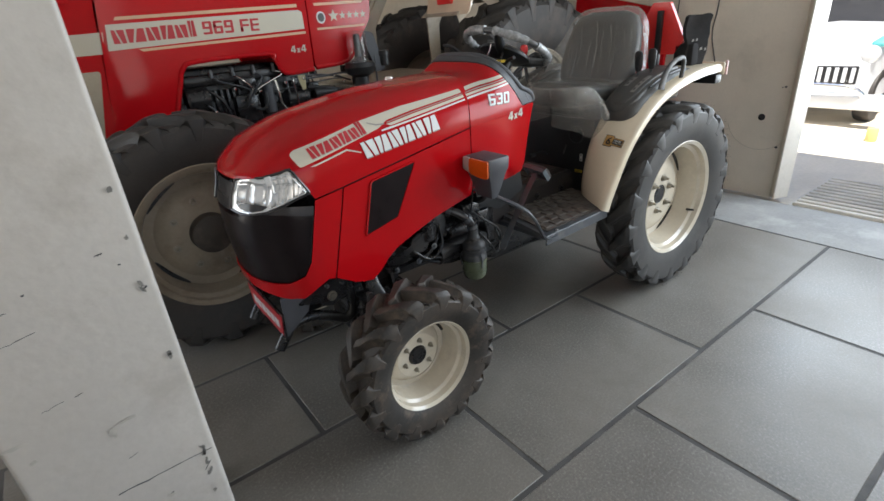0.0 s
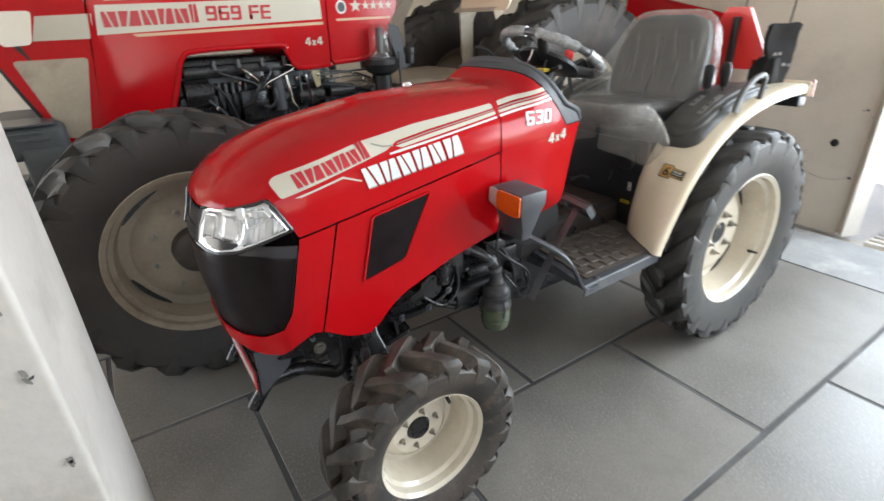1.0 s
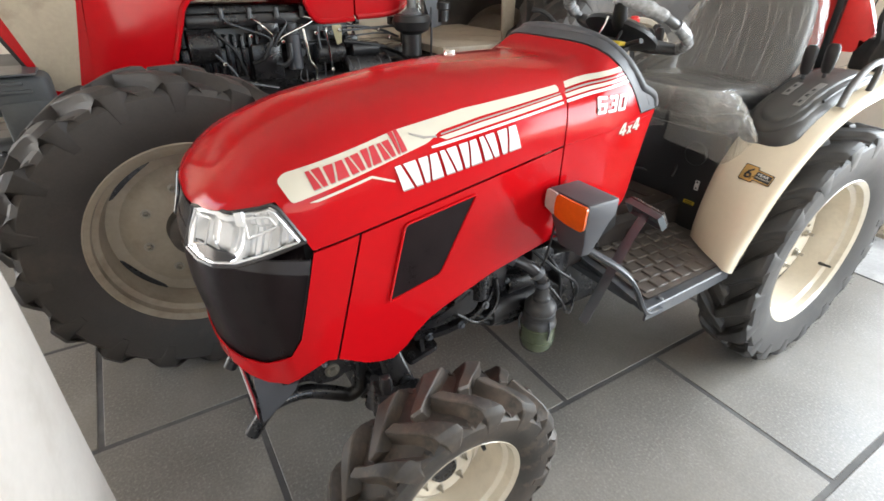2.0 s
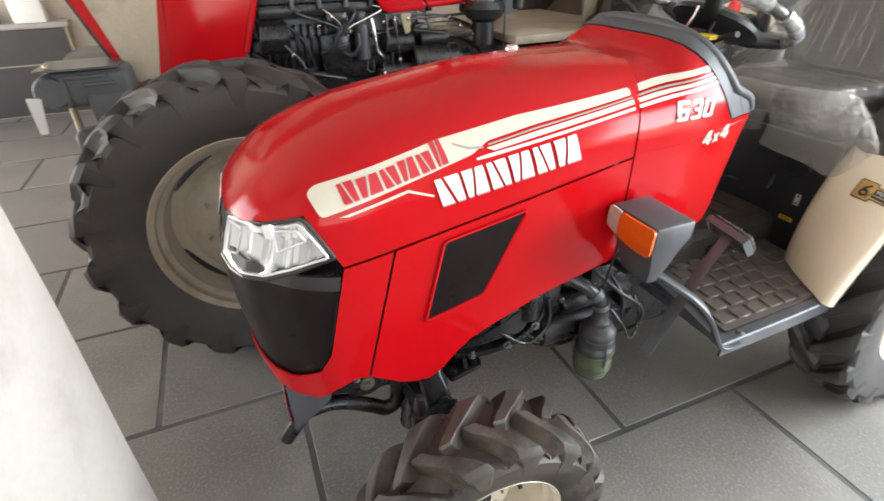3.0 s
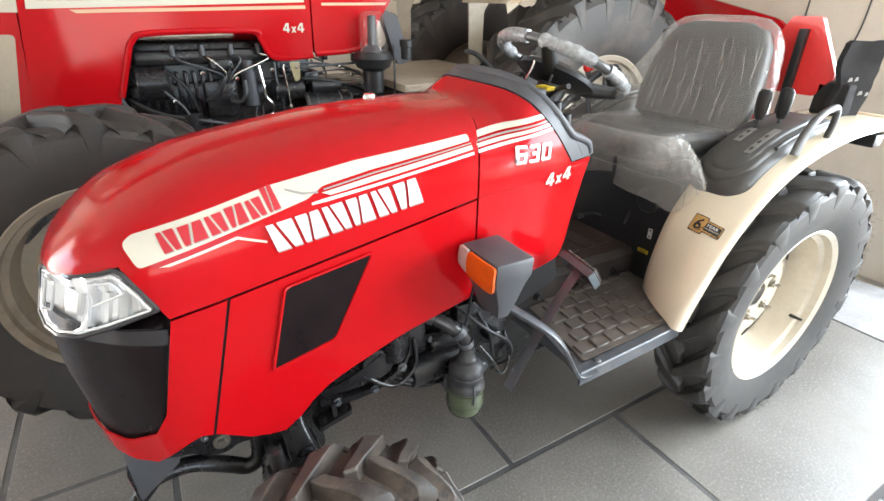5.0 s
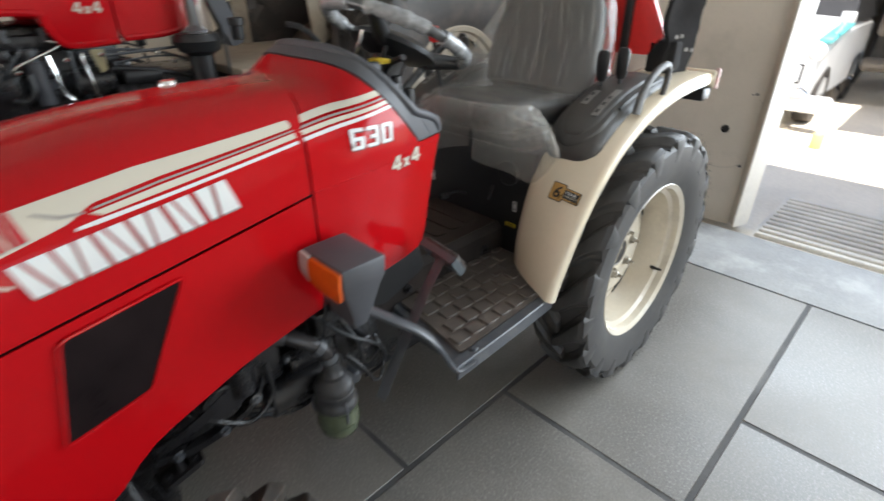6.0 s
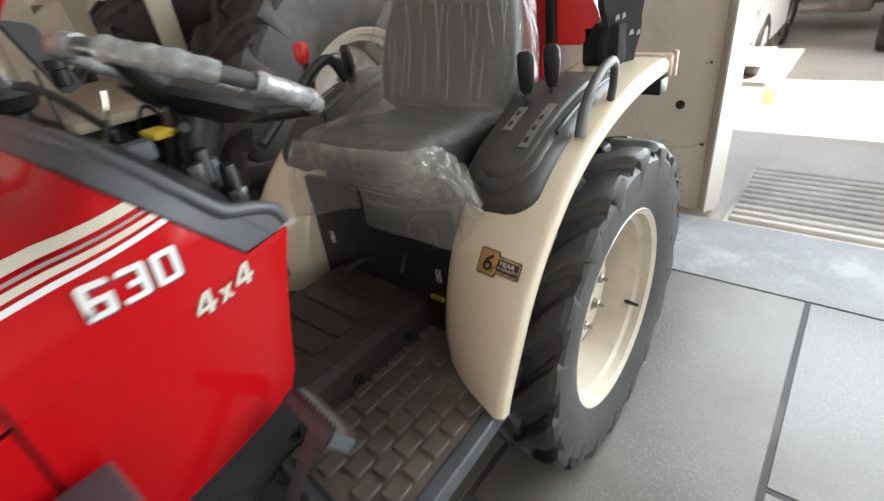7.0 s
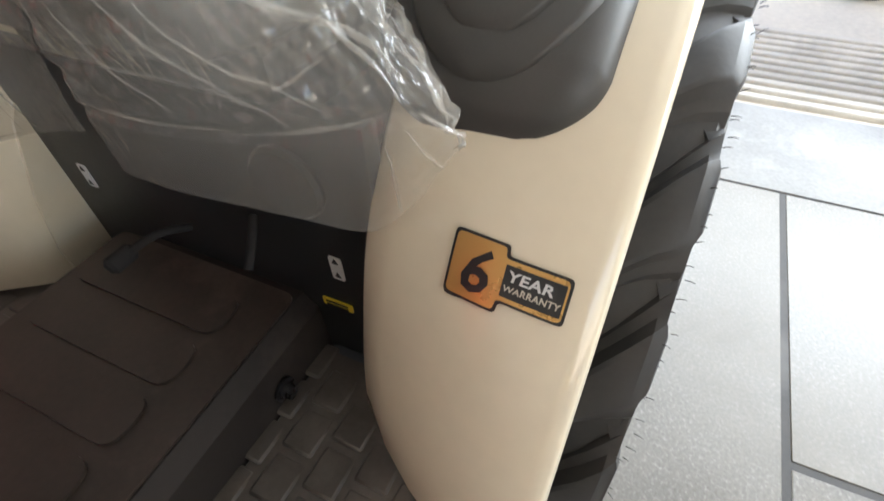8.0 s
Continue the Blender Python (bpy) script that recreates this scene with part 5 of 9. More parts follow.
    # curved tubular stay up to the bumper
    pipe("bumper_stay", [(-0.380, y(0.140), 0.345), (-0.362, y(0.142), 0.372), (-0.340, y(0.144), 0.400), (-0.312, y(0.146), 0.424), (-0.24, y(0.155), 0.431), (-0.165, y(0.172), 0.402), (-0.130, y(0.181), 0.386), (-0.102, y(0.185), 0.405), (-0.095, y(0.184), 0.46), (-0.095, y(0.176), 0.53)], 0.0195, BLACK_METAL, label="black tubular bumper stay", seg=14)

# bumper plate with its raked wings
bm = BM()
sheet(bm, [(CY - 0.16, 0.385), (CY + 0.16, 0.385), (CY + 0.19, 0.50), (CY - 0.19, 0.50)], lambda u, v, w: (-0.352 - w + 0.18 * (0.5 - v) * 0, u, v), 0.006, 0.2, 0.2)
BUMPER = part("bumper", bm, BLACK_METAL, SMALL, "black steel bumper plate")
bm = BM()
sheet(bm, [(CY - 0.155, 0.40), (CY + 0.155, 0.40), (CY + 0.18, 0.485), (CY - 0.18, 0.485)], lambda u, v, w: (-0.3585 - w, u, v), 0.002, 0.2, 0.2)
plate = part("front_plate", bm, RED_DECAL, BUMPER, "red plate with unreadable white writing")
for k in range(6):
    y0 = CY - 0.14 + 0.047 * k
    bm = BM()
    box(bm, (-0.3625, y0, 0.425), (-0.3606, y0 + 0.034, 0.458))
    part("writing_bar", bm, WHITE_DECAL, plate)
for s in (-1, 1):
    bm = BM()
    sheet(bm, rounded([(-0.352, 0.40), (-0.352, 0.56), (-0.245, 0.535), (-0.262, 0.475)], 0.006), lambda u, v, w, s=s: (u, CY + s * (0.172 + w + 0.075 * (v - 0.4)), v), 0.005, 0.2, 0.2)
    part("bumper_wing", bm, GREY, BUMPER, "dark grey steel side wing")

# engine fittings seen under the side panel
for s in (-1, 1):
    yy = lambda d: CY + s * d
    drum("oil_filter", (0.20, yy(0.19), 0.60), 0.042, 0.10, "y")
    solid("fuel_pump", [((0.24, min(yy(0.15), yy(0.23)), 0.58), (0.34, max(yy(0.15), yy(0.23)), 0.70))], bevel=0.01, label="black cast fuel pump")
    drum("starter", (0.40, yy(0.19), 0.50), 0.045, 0.20, "x")
    drum("starter_solenoid", (0.42, yy(0.20), 0.58), 0.026, 0.12, "x")
    pipe("fuel_line", [(0.10, yy(0.17), 0.62), (0.16, yy(0.23), 0.58), (0.24, yy(0.24), 0.52), (0.30, yy(0.24), 0.56), (0.30, yy(0.23), 0.64)], 0.006, BLACK_METAL)
    pipe("hose", [(0.20, yy(0.15), 0.53), (0.255, yy(0.20), 0.512), (0.33, yy(0.225), 0.495), (0.46, yy(0.20), 0.475)], 0.009, BLACK_METAL)
    pipe("hose", [(0.22, yy(0.15), 0.50), (0.27, yy(0.195), 0.485), (0.36, yy(0.22), 0.462), (0.50, yy(0.19), 0.445)], 0.009, BLACK_METAL)
    # bowed strap and rail along the engine's foot, with bolts and a filter
    bm = BM()
    strap = curve_pts([(0.06, yy(0.215), 0.555), (0.11, yy(0.228), 0.570), (0.17, yy(0.236), 0.600), (0.21, yy(0.238), 0.622)], 6)
    loft(bm, [[p + Vector((0, s * a, b)) for a, b in ((0, -0.013), (0.005, -0.013), (0.005, 0.013), (0, 0.013))] for p in strap])
    part("strap", bm, BLACK_METAL, SMALL, "black steel strap")
    bm = BM()
    rail = curve_pts([(0.055, yy(0.20), 0.520), (0.12, yy(0.212), 0.514), (0.19, yy(0.22), 0.525), (0.25, yy(0.225), 0.553), (0.285, yy(0.225), 0.60), (0.288, yy(0.22), 0.65)], 6)
    loft(bm, [[p + Vector((0, s * a, b)) for a, b in ((-0.012, -0.008), (0.012, -0.008), (0.012, 0.008), (-0.012, 0.008))] for p in rail])
    rail_ob = part("rail", bm, BLACK_METAL, SMALL, "black bowed engine rail")
    for p in (rail[4], rail[12], rail[20]):
        bm = BM()
        lathe(bm, [(0, 0.020 * s), (0.007, 0.020 * s), (0.008, 0.013 * s), (0.013, 0.0125 * s), (0.013, 0.010 * s)], p, 8)
        part("bolt", bm, STEEL, rail_ob)
    drum("fuel_filter", (0.245, yy(0.225), 0.635), 0.030, 0.075, "z", BLACK_METAL, SMALL, "black fuel filter")
    drum("filter_head", (0.245, yy(0.225), 0.682), 0.024, 0.02, "z", STEEL)
    pipe("drain_wire", [(0.50, yy(0.24), 0.55), (0.53, yy(0.27), 0.50), (0.55, yy(0.275), 0.46), (0.575, yy(0.27), 0.455), (0.60, yy(0.25), 0.50), (0.60, yy(0.22), 0.55)], 0.0045, BLACK_METAL)
    solid("casting", [((0.02, min(yy(0.15), yy(0.19)), 0.55), (0.12, max(yy(0.15), yy(0.19)), 0.60))], bevel=0.010)
    solid("casting", [((0.44, min(yy(0.17), yy(0.215)), 0.60), (0.53, max(yy(0.17), yy(0.215)), 0.68))], bevel=0.010)
    for bx, bz in ((0.04, 0.575), (0.10, 0.575), (0.46, 0.66), (0.51, 0.62), (0.36, 0.60), (0.33, 0.66)):
        drum("bolt", (bx, yy(0.205 if bx > 0.3 else 0.19), bz), 0.008, 0.02, "y", STEEL)
    pipe("cable", [(0.50, yy(0.18), 0.66), (0.52, yy(0.25), 0.60), (0.55, yy(0.24), 0.50), (0.60, yy(0.20), 0.46), (0.66, yy(0.16), 0.44)], 0.005, BLACK)
    pipe("cable", [(0.44, yy(0.2), 0.68), (0.50, yy(0.26), 0.62), (0.58, yy(0.27), 0.55), (0.60, yy(0.25), 0.47), (0.56, yy(0.22), 0.43)], 0.005, BLACK)
    solid("linkage_plate", [((0.50, min(yy(0.17), yy(0.19)), 0.50), (0.60, max(yy(0.17), yy(0.19)), 0.62))], bevel=0.004)
    drum("pivot", (0.56, yy(0.21), 0.55), 0.022, 0.06, "y")
    drum("pivot", (0.52, yy(0.20), 0.46), 0.018, 0.08, "y", STEEL)

# oil-bath air cleaner: inlet hose, body and cloudy bowl
AC = Vector((0.430, -0.332, 0))
bm = BM()
lathe(bm, [(0, 0.60), (0.019, 0.60), (0.021, 0.572), (0.026, 0.566), (0.026, 0.556), (0.040, 0.548), (0.047, 0.536), (0.047, 0.528), (0.0445, 0.526), (0.0445, 0.520), (0.047, 0.518), (0.047, 0.506), (0.045, 0.504), (0.045, 0.496), (0.048, 0.492), (0.052, 0.486), (0.052, 0.476), (0.048, 0.474), (0.0, 0.474)], AC, 32, "z")
cleaner = part("air_cleaner", bm, material("dusty_black_plastic", (0.035, 0.034, 0.035), 0.45, vary=0.3, scale=25, fine=120, spots=(0.09, 0.08, 0.07), spot_amount=0.6, spot_scale=18), SMALL, "black oil-bath air cleaner")
bm = BM()
lathe(bm, [(0.048, 0.474), (0.050, 0.468), (0.050, 0.408), (0.046, 0.394), (0.038, 0.388), (0.0, 0.386)], AC, 32, "z")
bowl = part("bowl", bm, BOWL, cleaner, "cloudy green plastic oil bowl")
for za, zb in ((0.470, 0.464), (0.428, 0.424)):
    bm = BM()
    lathe(bm, [(0.0495, za), (0.0525, za - 0.001), (0.0525, zb + 0.001), (0.0495, zb)], AC, 32, "z")
    part("bowl_ring", bm, BOWL, cleaner)
for k in range(3):
    a = 2 * math.pi * k / 3 + 0.4
    p = AC + Vector((0.053 * math.cos(a), 0.053 * math.sin(a), 0))
    bm = BM()
    tube(bm, [p + Vector((0, 0, 0.445)), p + Vector((0.004 * math.cos(a), 0.004 * math.sin(a), 0.48)), p + Vector((-0.004 * math.cos(a), -0.004 * math.sin(a), 0.505))], 0.003, 8)
    part("clip", bm, STEEL, cleaner, "spring clip")
pts = curve_pts([(0.315, -0.245, 0.705), (0.350, -0.285, 0.692), (0.385, -0.312, 0.670), (0.418, -0.328, 0.635), (0.430, -0.332, 0.595)], 6)
bm = BM()
tube(bm, pts, [0.0175 + 0.0016 * (i % 2) for i in range(len(pts))], 14)
part("inlet_hose", bm, GLOSS_BLACK, cleaner, "black ribbed rubber hose")
for i in (5, 15, 20):
    bm = BM()
    tube(bm, pts[i:i + 3], 0.0215, 14)
    part("hose_clamp", bm, STEEL, cleaner, "bright hose clamp")

# ---- lamp box on its stalk ----
for s in (-1, 1):
    yy = lambda y: y if s < 0 else 2 * CY - y
    bm = BM()
    rings = []
    for z, x0, x1, ya, yb in ((0.9105, 0.404, 0.493, -0.470, -0.345), (0.909, 0.400, 0.497, -0.474, -0.341), (0.905, 0.398, 0.499, -0.476, -0.339), (0.868, 0.399, 0.497, -0.475, -0.340), (0.845, 0.406, 0.488, -0.468, -0.345), (0.79, 0.425, 0.476, -0.455, -0.352), (0.752, 0.434, 0.466, -0.445, -0.36)):
        rings.append(rounded([(x0, ya), (x1, ya), (x1, yb), (x0, yb)], 0.006, 2))
        rings[-1] = [(x, yy(y), z) for x, y in rings[-1]]
    loft(bm, rings)
    lampbox = part("turn_lamp", bm, GREY, SMALL, "dark grey turn lamp housing with amber lens", 30)

    def lens_put(u, v, w):
        """u: outwards from the inner edge; v: height; the face bulges forwards."""
        bulge = 0.006 * (1 - ((v - 0.876) / 0.036) ** 2) + 0.004 * math.sin(math.pi * min(max(u / 0.135, 0), 1))
        return (0.400 - max(bulge, 0) - w, yy(-0.338 - u), v)
    bm = BM()
    sheet(bm, rounded([(0.040, 0.9085), (0.138, 0.9065), (0.139, 0.862), (0.130, 0.840), (0.085, 0.842), (0.040, 0.852)], 0.010), lens_put, 0.006, 0.008, 0.008)
    part("amber_lens", bm, AMBER, lampbox, "amber turn lamp lens", 60)
    bm = BM()
    sheet(bm, rounded([(0.002, 0.909), (0.0395, 0.9085), (0.0395, 0.852), (0.004, 0.862)], 0.006), lens_put, 0.006, 0.008, 0.008)
    part("clear_lens", bm, material("clear_position_lens", (0.42, 0.38, 0.35), 0.15, coat=0.5), lampbox, "clear position lamp lens", 60)
    pipe("lamp_stalk", [(0.45, yy(-0.40), 0.765), (0.46, yy(-0.37), 0.735), (0.49, yy(-0.30), 0.70), (0.52, yy(-0.2), 0.68)], 0.012, BLACK)
    pipe("cable", [(0.44, yy(-0.345), 0.84), (0.435, yy(-0.335), 0.76), (0.43, yy(-0.325), 0.68), (0.428, yy(-0.30), 0.62)], 0.003, BLACK)
    # lower side cover between cowl and foot plate
    bm = BM()
    sheet(bm, rounded([(0.50, 0.80), (0.74, 0.86), (0.80, 0.66), (0.66, 0.60), (0.53, 0.66)], 0.02), lambda u, v, w, s=s: (u, CY + s * (0.185 + w + 0.1 * (v - 0.6)), v), 0.01, 0.1, 0.1)
    part("lower_cover", bm, BLACK, SMALL, "black plastic cover under the cowl")

# ---- foot plates ----
def foot_plate(s):
    yy = lambda y: y if s < 0 else 2 * CY - y
    out = [(0.668, -0.505), (1.085, -0.492), (1.215, -0.30), (1.215, -0.20), (0.72, -0.20), (0.70, -0.34)]
    bm = BM()
    sheet(bm, rounded(out, 0.015), lambda u, v, w: (u, yy(v), 0.524 + w), 0.018, 2, 2)
    plate = part("foot_plate", bm, STEEL, SMALL, "grey steel foot plate with a rubber mat")
    bm = BM()
    sheet(bm, rounded([(0.705, -0.482), (1.075, -0.472), (1.20, -0.29), (1.20, -0.205), (0.745, -0.205), (0.73, -0.34)], 0.012), lambda u, v, w: (u, yy(v), 0.543 + w), 0.006, 2, 2)
    mat_ob = part("mat", bm, MAT_RUBBER, plate, "dusty black rubber foot mat")
    # square pads in staggered rows
    for j in range(6):
        y0 = -0.462 + 0.0485 * j
        for i in range(9):
            x0 = 0.722 + 0.058 * i + (0.029 if j % 2 else 0)
            if x0 + 0.05 > 1.075 + max(0.0, (y0 + 0.47)) * 0.62 or x0 < 0.714 + 0.03 * (y0 + 0.47) / 0.13:
                continue
            bm = BM()
            cx, cyy = x0 + 0.025, yy(y0 + 0.021)
            box(bm, (cx - 0.0255, cyy - 0.0205, 0.545), (cx + 0.0255, cyy + 0.0205, 0.5545), 0.003, 1)
            for v in bm.verts:
                if v.co.z > 0.55:
                    v.co.z -= 0.0045 * (v.co.x - cx + 0.0255) / 0.051
            part("tread_block", bm, MAT_RUBBER, mat_ob)
    # rolled edge
    pipe_pts = [(0.455, yy(-0.28), 0.762), (0.475, yy(-0.34), 0.752), (0.545, yy(-0.425), 0.705), (0.590, yy(-0.47), 0.668), (0.618, yy(-0.492), 0.625), (0.650, yy(-0.506), 0.555), (0.672, yy(-0.512), 0.534), (0.72, yy(-0.513), 0.533)]
    bm = BM()
    pts = curve_pts(pipe_pts, 5)
    rings = []
    for i, p in enumerate(pts):
        d = (pts[min(i + 1, len(pts) - 1)] - pts[max(i - 1, 0)]).normalized()
        side_v = d.cross(Vector((0, 0, 1))).normalized()
        up_v = side_v.cross(d)
        rings.append([p + 0.014 * a * side_v + 0.006 * b * up_v for a, b in ((-1, -0.6), (-0.7, -1), (0.7, -1), (1, -0.6), (1, 0.6), (0.7, 1), (-0.7, 1), (-1, 0.6))])
    loft(bm, rings)
    part("front_stay", bm, STEEL, plate, "grey steel stay bar")
    # angle-iron edge: a flat top with a turned-down flange
    bm = BM()
    edge = [(0.664, -0.513), (0.80, -0.510), (0.95, -0.506), (1.082, -0.500)]
    loft(bm, [[(x, yy(y + a), 0.524 + c) for a, c in ((0.0, -0.020), (-0.003, -0.017), (-0.003, 0.0205), (0.0, 0.0235), (0.026, 0.0235), (0.026, 0.0195), (0.004, 0.0195), (0.004, -0.020))] for x, y in edge])
    part("edge_bar", bm, STEEL, plate)
    for i, (x, d) in enumerate(((0.72, 0.3), (0.70, 0.36))):
        bm = BM()
        box(bm, (x, min(yy(-0.44), yy(-0.18)), 0.500), (x + 0.02, max(yy(-0.44), yy(-0.18)), 0.524), 0.003, 1)
        part("cross_bar", bm, STEEL, plate)
    for x, y in ((0.74, -0.497), (1.06, -0.488)):
        bm = BM()
        lathe(bm, [(0, 0.553), (0.008, 0.552), (0.012, 0.546), (0.012, 0.54)], (x, yy(y), 0), 12, "z")
        part("rivet", bm, STEEL, plate)
    return plate


MAT_BROWN = material("brown_dusty_mat", (0.040, 0.028, 0.022), 0.42, vary=0.35, scale=9, fine=140, bump=0.3, bump_d=0.001, spots=(0.115, 0.08, 0.063), spot_amount=0.6, spot_scale=7)
MAT_RUBBER = material("dusty_rubber_mat", (0.088, 0.072, 0.060), 0.55, vary=0.3, scale=10, fine=120, bump=0.3, bump_d=0.001, spots=(0.15, 0.122, 0.10), spot_amount=0.6, spot_scale=9)
for s in (-1, 1):
    foot_plate(s)

# clutch pedal, from under the plate up to its pad
bm = BM()
loft(bm, [[(x + 0.006 * a, y + 0.0145 * c, z + 0.007 * a) for a, c in ((-1, -1), (1, -1), (1, 1), (-1, 1))] for x, y, z in ((0.478, -0.455, 0.545), (0.503, -0.451, 0.579), (0.575, -0.432, 0.647), (0.655, -0.410, 0.718), (0.722, -0.396, 0.772))])
pedal = part("pedal", bm, STEEL_LIGHT, SMALL, "grey steel pedal arm with a ribbed pad")
PAD_TURN = Euler((0, radians(56), radians(-9)))
pad_at = Matrix.LocRotScale((0.737, -0.394, 0.782), PAD_TURN, None)
bm = BM()
box(bm, (-0.026, -0.066, -0.004), (0.026, 0.066, 0.004), 0.003)
for lo, hi in (((-0.026, -0.066, -0.016), (-0.022, 0.066, 0.0)), ((0.022, -0.066, -0.016), (0.026, 0.066, 0.0)), ((-0.026, -0.066, -0.016), (0.026, -0.062, 0.0)), ((-0.026, 0.062, -0.016), (0.026, 0.066, 0.0))):
    box(bm, lo, hi)
bmesh.ops.transform(bm, matrix=pad_at, verts=bm.verts)
part("pad", bm, STEEL_LIGHT, pedal, "grey steel pedal tray")
bm = BM()
box(bm, (-0.025, -0.064, 0.004), (0.025, 0.064, 0.009), 0.002, 1)
bmesh.ops.transform(bm, matrix=pad_at, verts=bm.verts)
part("pad_rubber", bm, MAT_BROWN, pedal, "brown ribbed pedal rubber")
for k in range(11):
    bm = BM()
    box(bm, (-0.024, -0.061 + 0.0114 * k, 0.009), (0.024, -0.055 + 0.0114 * k, 0.0135), 0.001, 1)
    bmesh.ops.transform(bm, matrix=pad_at, verts=bm.verts)
    part("pad_rib", bm, MAT_BROWN, pedal)

# tunnel between the feet with its own mat
bm = BM()
rings = []
for x in (0.60, 0.64, 0.95, 1.19, 1.215):
    zt = 0.640 if x > 0.62 else 0.62
    rings.append([(x, CY - 0.150, 0.52), (x, CY - 0.146, zt - 0.02), (x, CY - 0.128, zt), (x, CY + 0.128, zt), (x, CY + 0.146, zt - 0.02), (x, CY + 0.150, 0.52)])
loft(bm, rings)
TUNNEL = part("tunnel", bm, material("dusty_dark_steel", (0.026, 0.021, 0.019), 0.62, spec=0.25, vary=0.3, scale=9, fine=120, spots=(0.06, 0.046, 0.038), spot_amount=0.6, spot_scale=6), SMALL, "dark steel gearbox tunnel")
bm = BM()
sheet(bm, rounded([(0.66, CY - 0.126), (1.205, CY - 0.126), (1.205, CY + 0.17), (0.66, CY + 0.17)], 0.015), lambda u, v, w: (u, v, 0.6405 + w), 0.003, 0.2, 0.2)
TMAT = part("tunnel_mat", bm, MAT_BROWN, TUNNEL, "brown dusty rubber mat with long pads")
for k in range(7):
    bm = BM()
    x0 = 0.692 + 0.0705 * k
    sheet(bm, rounded([(x0, CY - 0.076), (x0 + 0.056, CY - 0.076), (x0 + 0.056, CY + 0.155), (x0, CY + 0.155)], 0.022), lambda u, v, w: (u, v, 0.6436 + w - (0.0015 if w < 0.001 else 0)), 0.0045, 1, 1)
    part("tread_block", bm, MAT_BROWN, TMAT)
for x in (0.78, 0.95, 1.12):
    bm = BM()
    lathe(bm, [(0, -0.014), (0.009, -0.014), (0.010, -0.004), (0.016, -0.003), (0.016, 0)], (x, CY - 0.150, 0.575), 10)
    part("bolt", bm, BLACK_METAL, TUNNEL)

# bulkhead behind the feet with labels
bm = BM()
box(bm, (1.216, CY - 0.255, 0.52), (1.24, CY + 0.255, 0.90), 0.004)
BULK = part("bulkhead", bm, BLACK, SMALL, "black bulkhead under the seat")
for y, z, a, b, m in ((-0.243, 0.712, 0.016, 0.036, WHITE_DECAL), (0.140, 0.725, 0.016, 0.036, WHITE_DECAL), (-0.230, 0.642, 0.042, 0.014, YELLOW)):
    bm = BM()
    sheet(bm, rounded([(y - a / 2, z - b / 2), (y + a / 2, z - b / 2), (y + a / 2, z + b / 2), (y - a / 2, z + b / 2)], 0.003), lambda u, v, w: (1.2155 - w, u, v), 0.0015, 1, 1)
    lab = part("label", bm, m, BULK, "small printed label")
    for k in range(2):
        bm = BM()
        if b > a:
            sheet(bm, [(y - 0.004, z + 0.002 + 0.011 * (k - 0.5) * 2 - 0.004), (y + 0.004, z + 0.002 + 0.011 * (k - 0.5) * 2 - 0.004), (y, z + 0.006 + 0.011 * (k - 0.5) * 2)], lambda u, v, w: (1.2137 - w, u, v), 0.0008, 1, 1)
        else:
            box(bm, (1.2122, y - 0.015, z - 0.004 + 0.006 * k), (1.2136, y + 0.015, z - 0.002 + 0.006 * k))
        part("print", bm, BLACK_DECAL, lab)
drum("socket", (1.214, CY - 0.16, 0.82), 0.042, 0.012, "x", BLACK, BULK)
pipe("tilt_lever", [(1.21, CY + 0.02, 0.70), (1.175, CY + 0.03, 0.715), (1.14, CY + 0.05, 0.705)], 0.005, FLAP)
drum("lever_knob", (1.135, CY + 0.052, 0.703), 0.011, 0.035, "x", FLAP)
pipe("tilt_lever", [(1.21, CY - 0.10, 0.76), (1.185, CY - 0.115, 0.75), (1.165, CY - 0.12, 0.73)], 0.005, FLAP)

# ---- fenders ----
F_OUT = [(1.040, 0.548), (1.062, 0.600), (1.105, 0.680), (1.165, 0.780), (1.245, 0.872), (1.35, 0.955), (1.48, 1.015), (1.62, 1.050), (1.76, 1.068), (1.90, 1.073), (1.955, 1.070)]
F_IN = [(1.150, 0.562), (1.150, 0.620), (1.165, 0.700), (1.20, 0.800), (1.265, 0.885), (1.36, 0.962), (1.48, 1.017), (1.62, 1.050), (1.76, 1.068), (1.90, 1.073), (1.955, 1.070)]


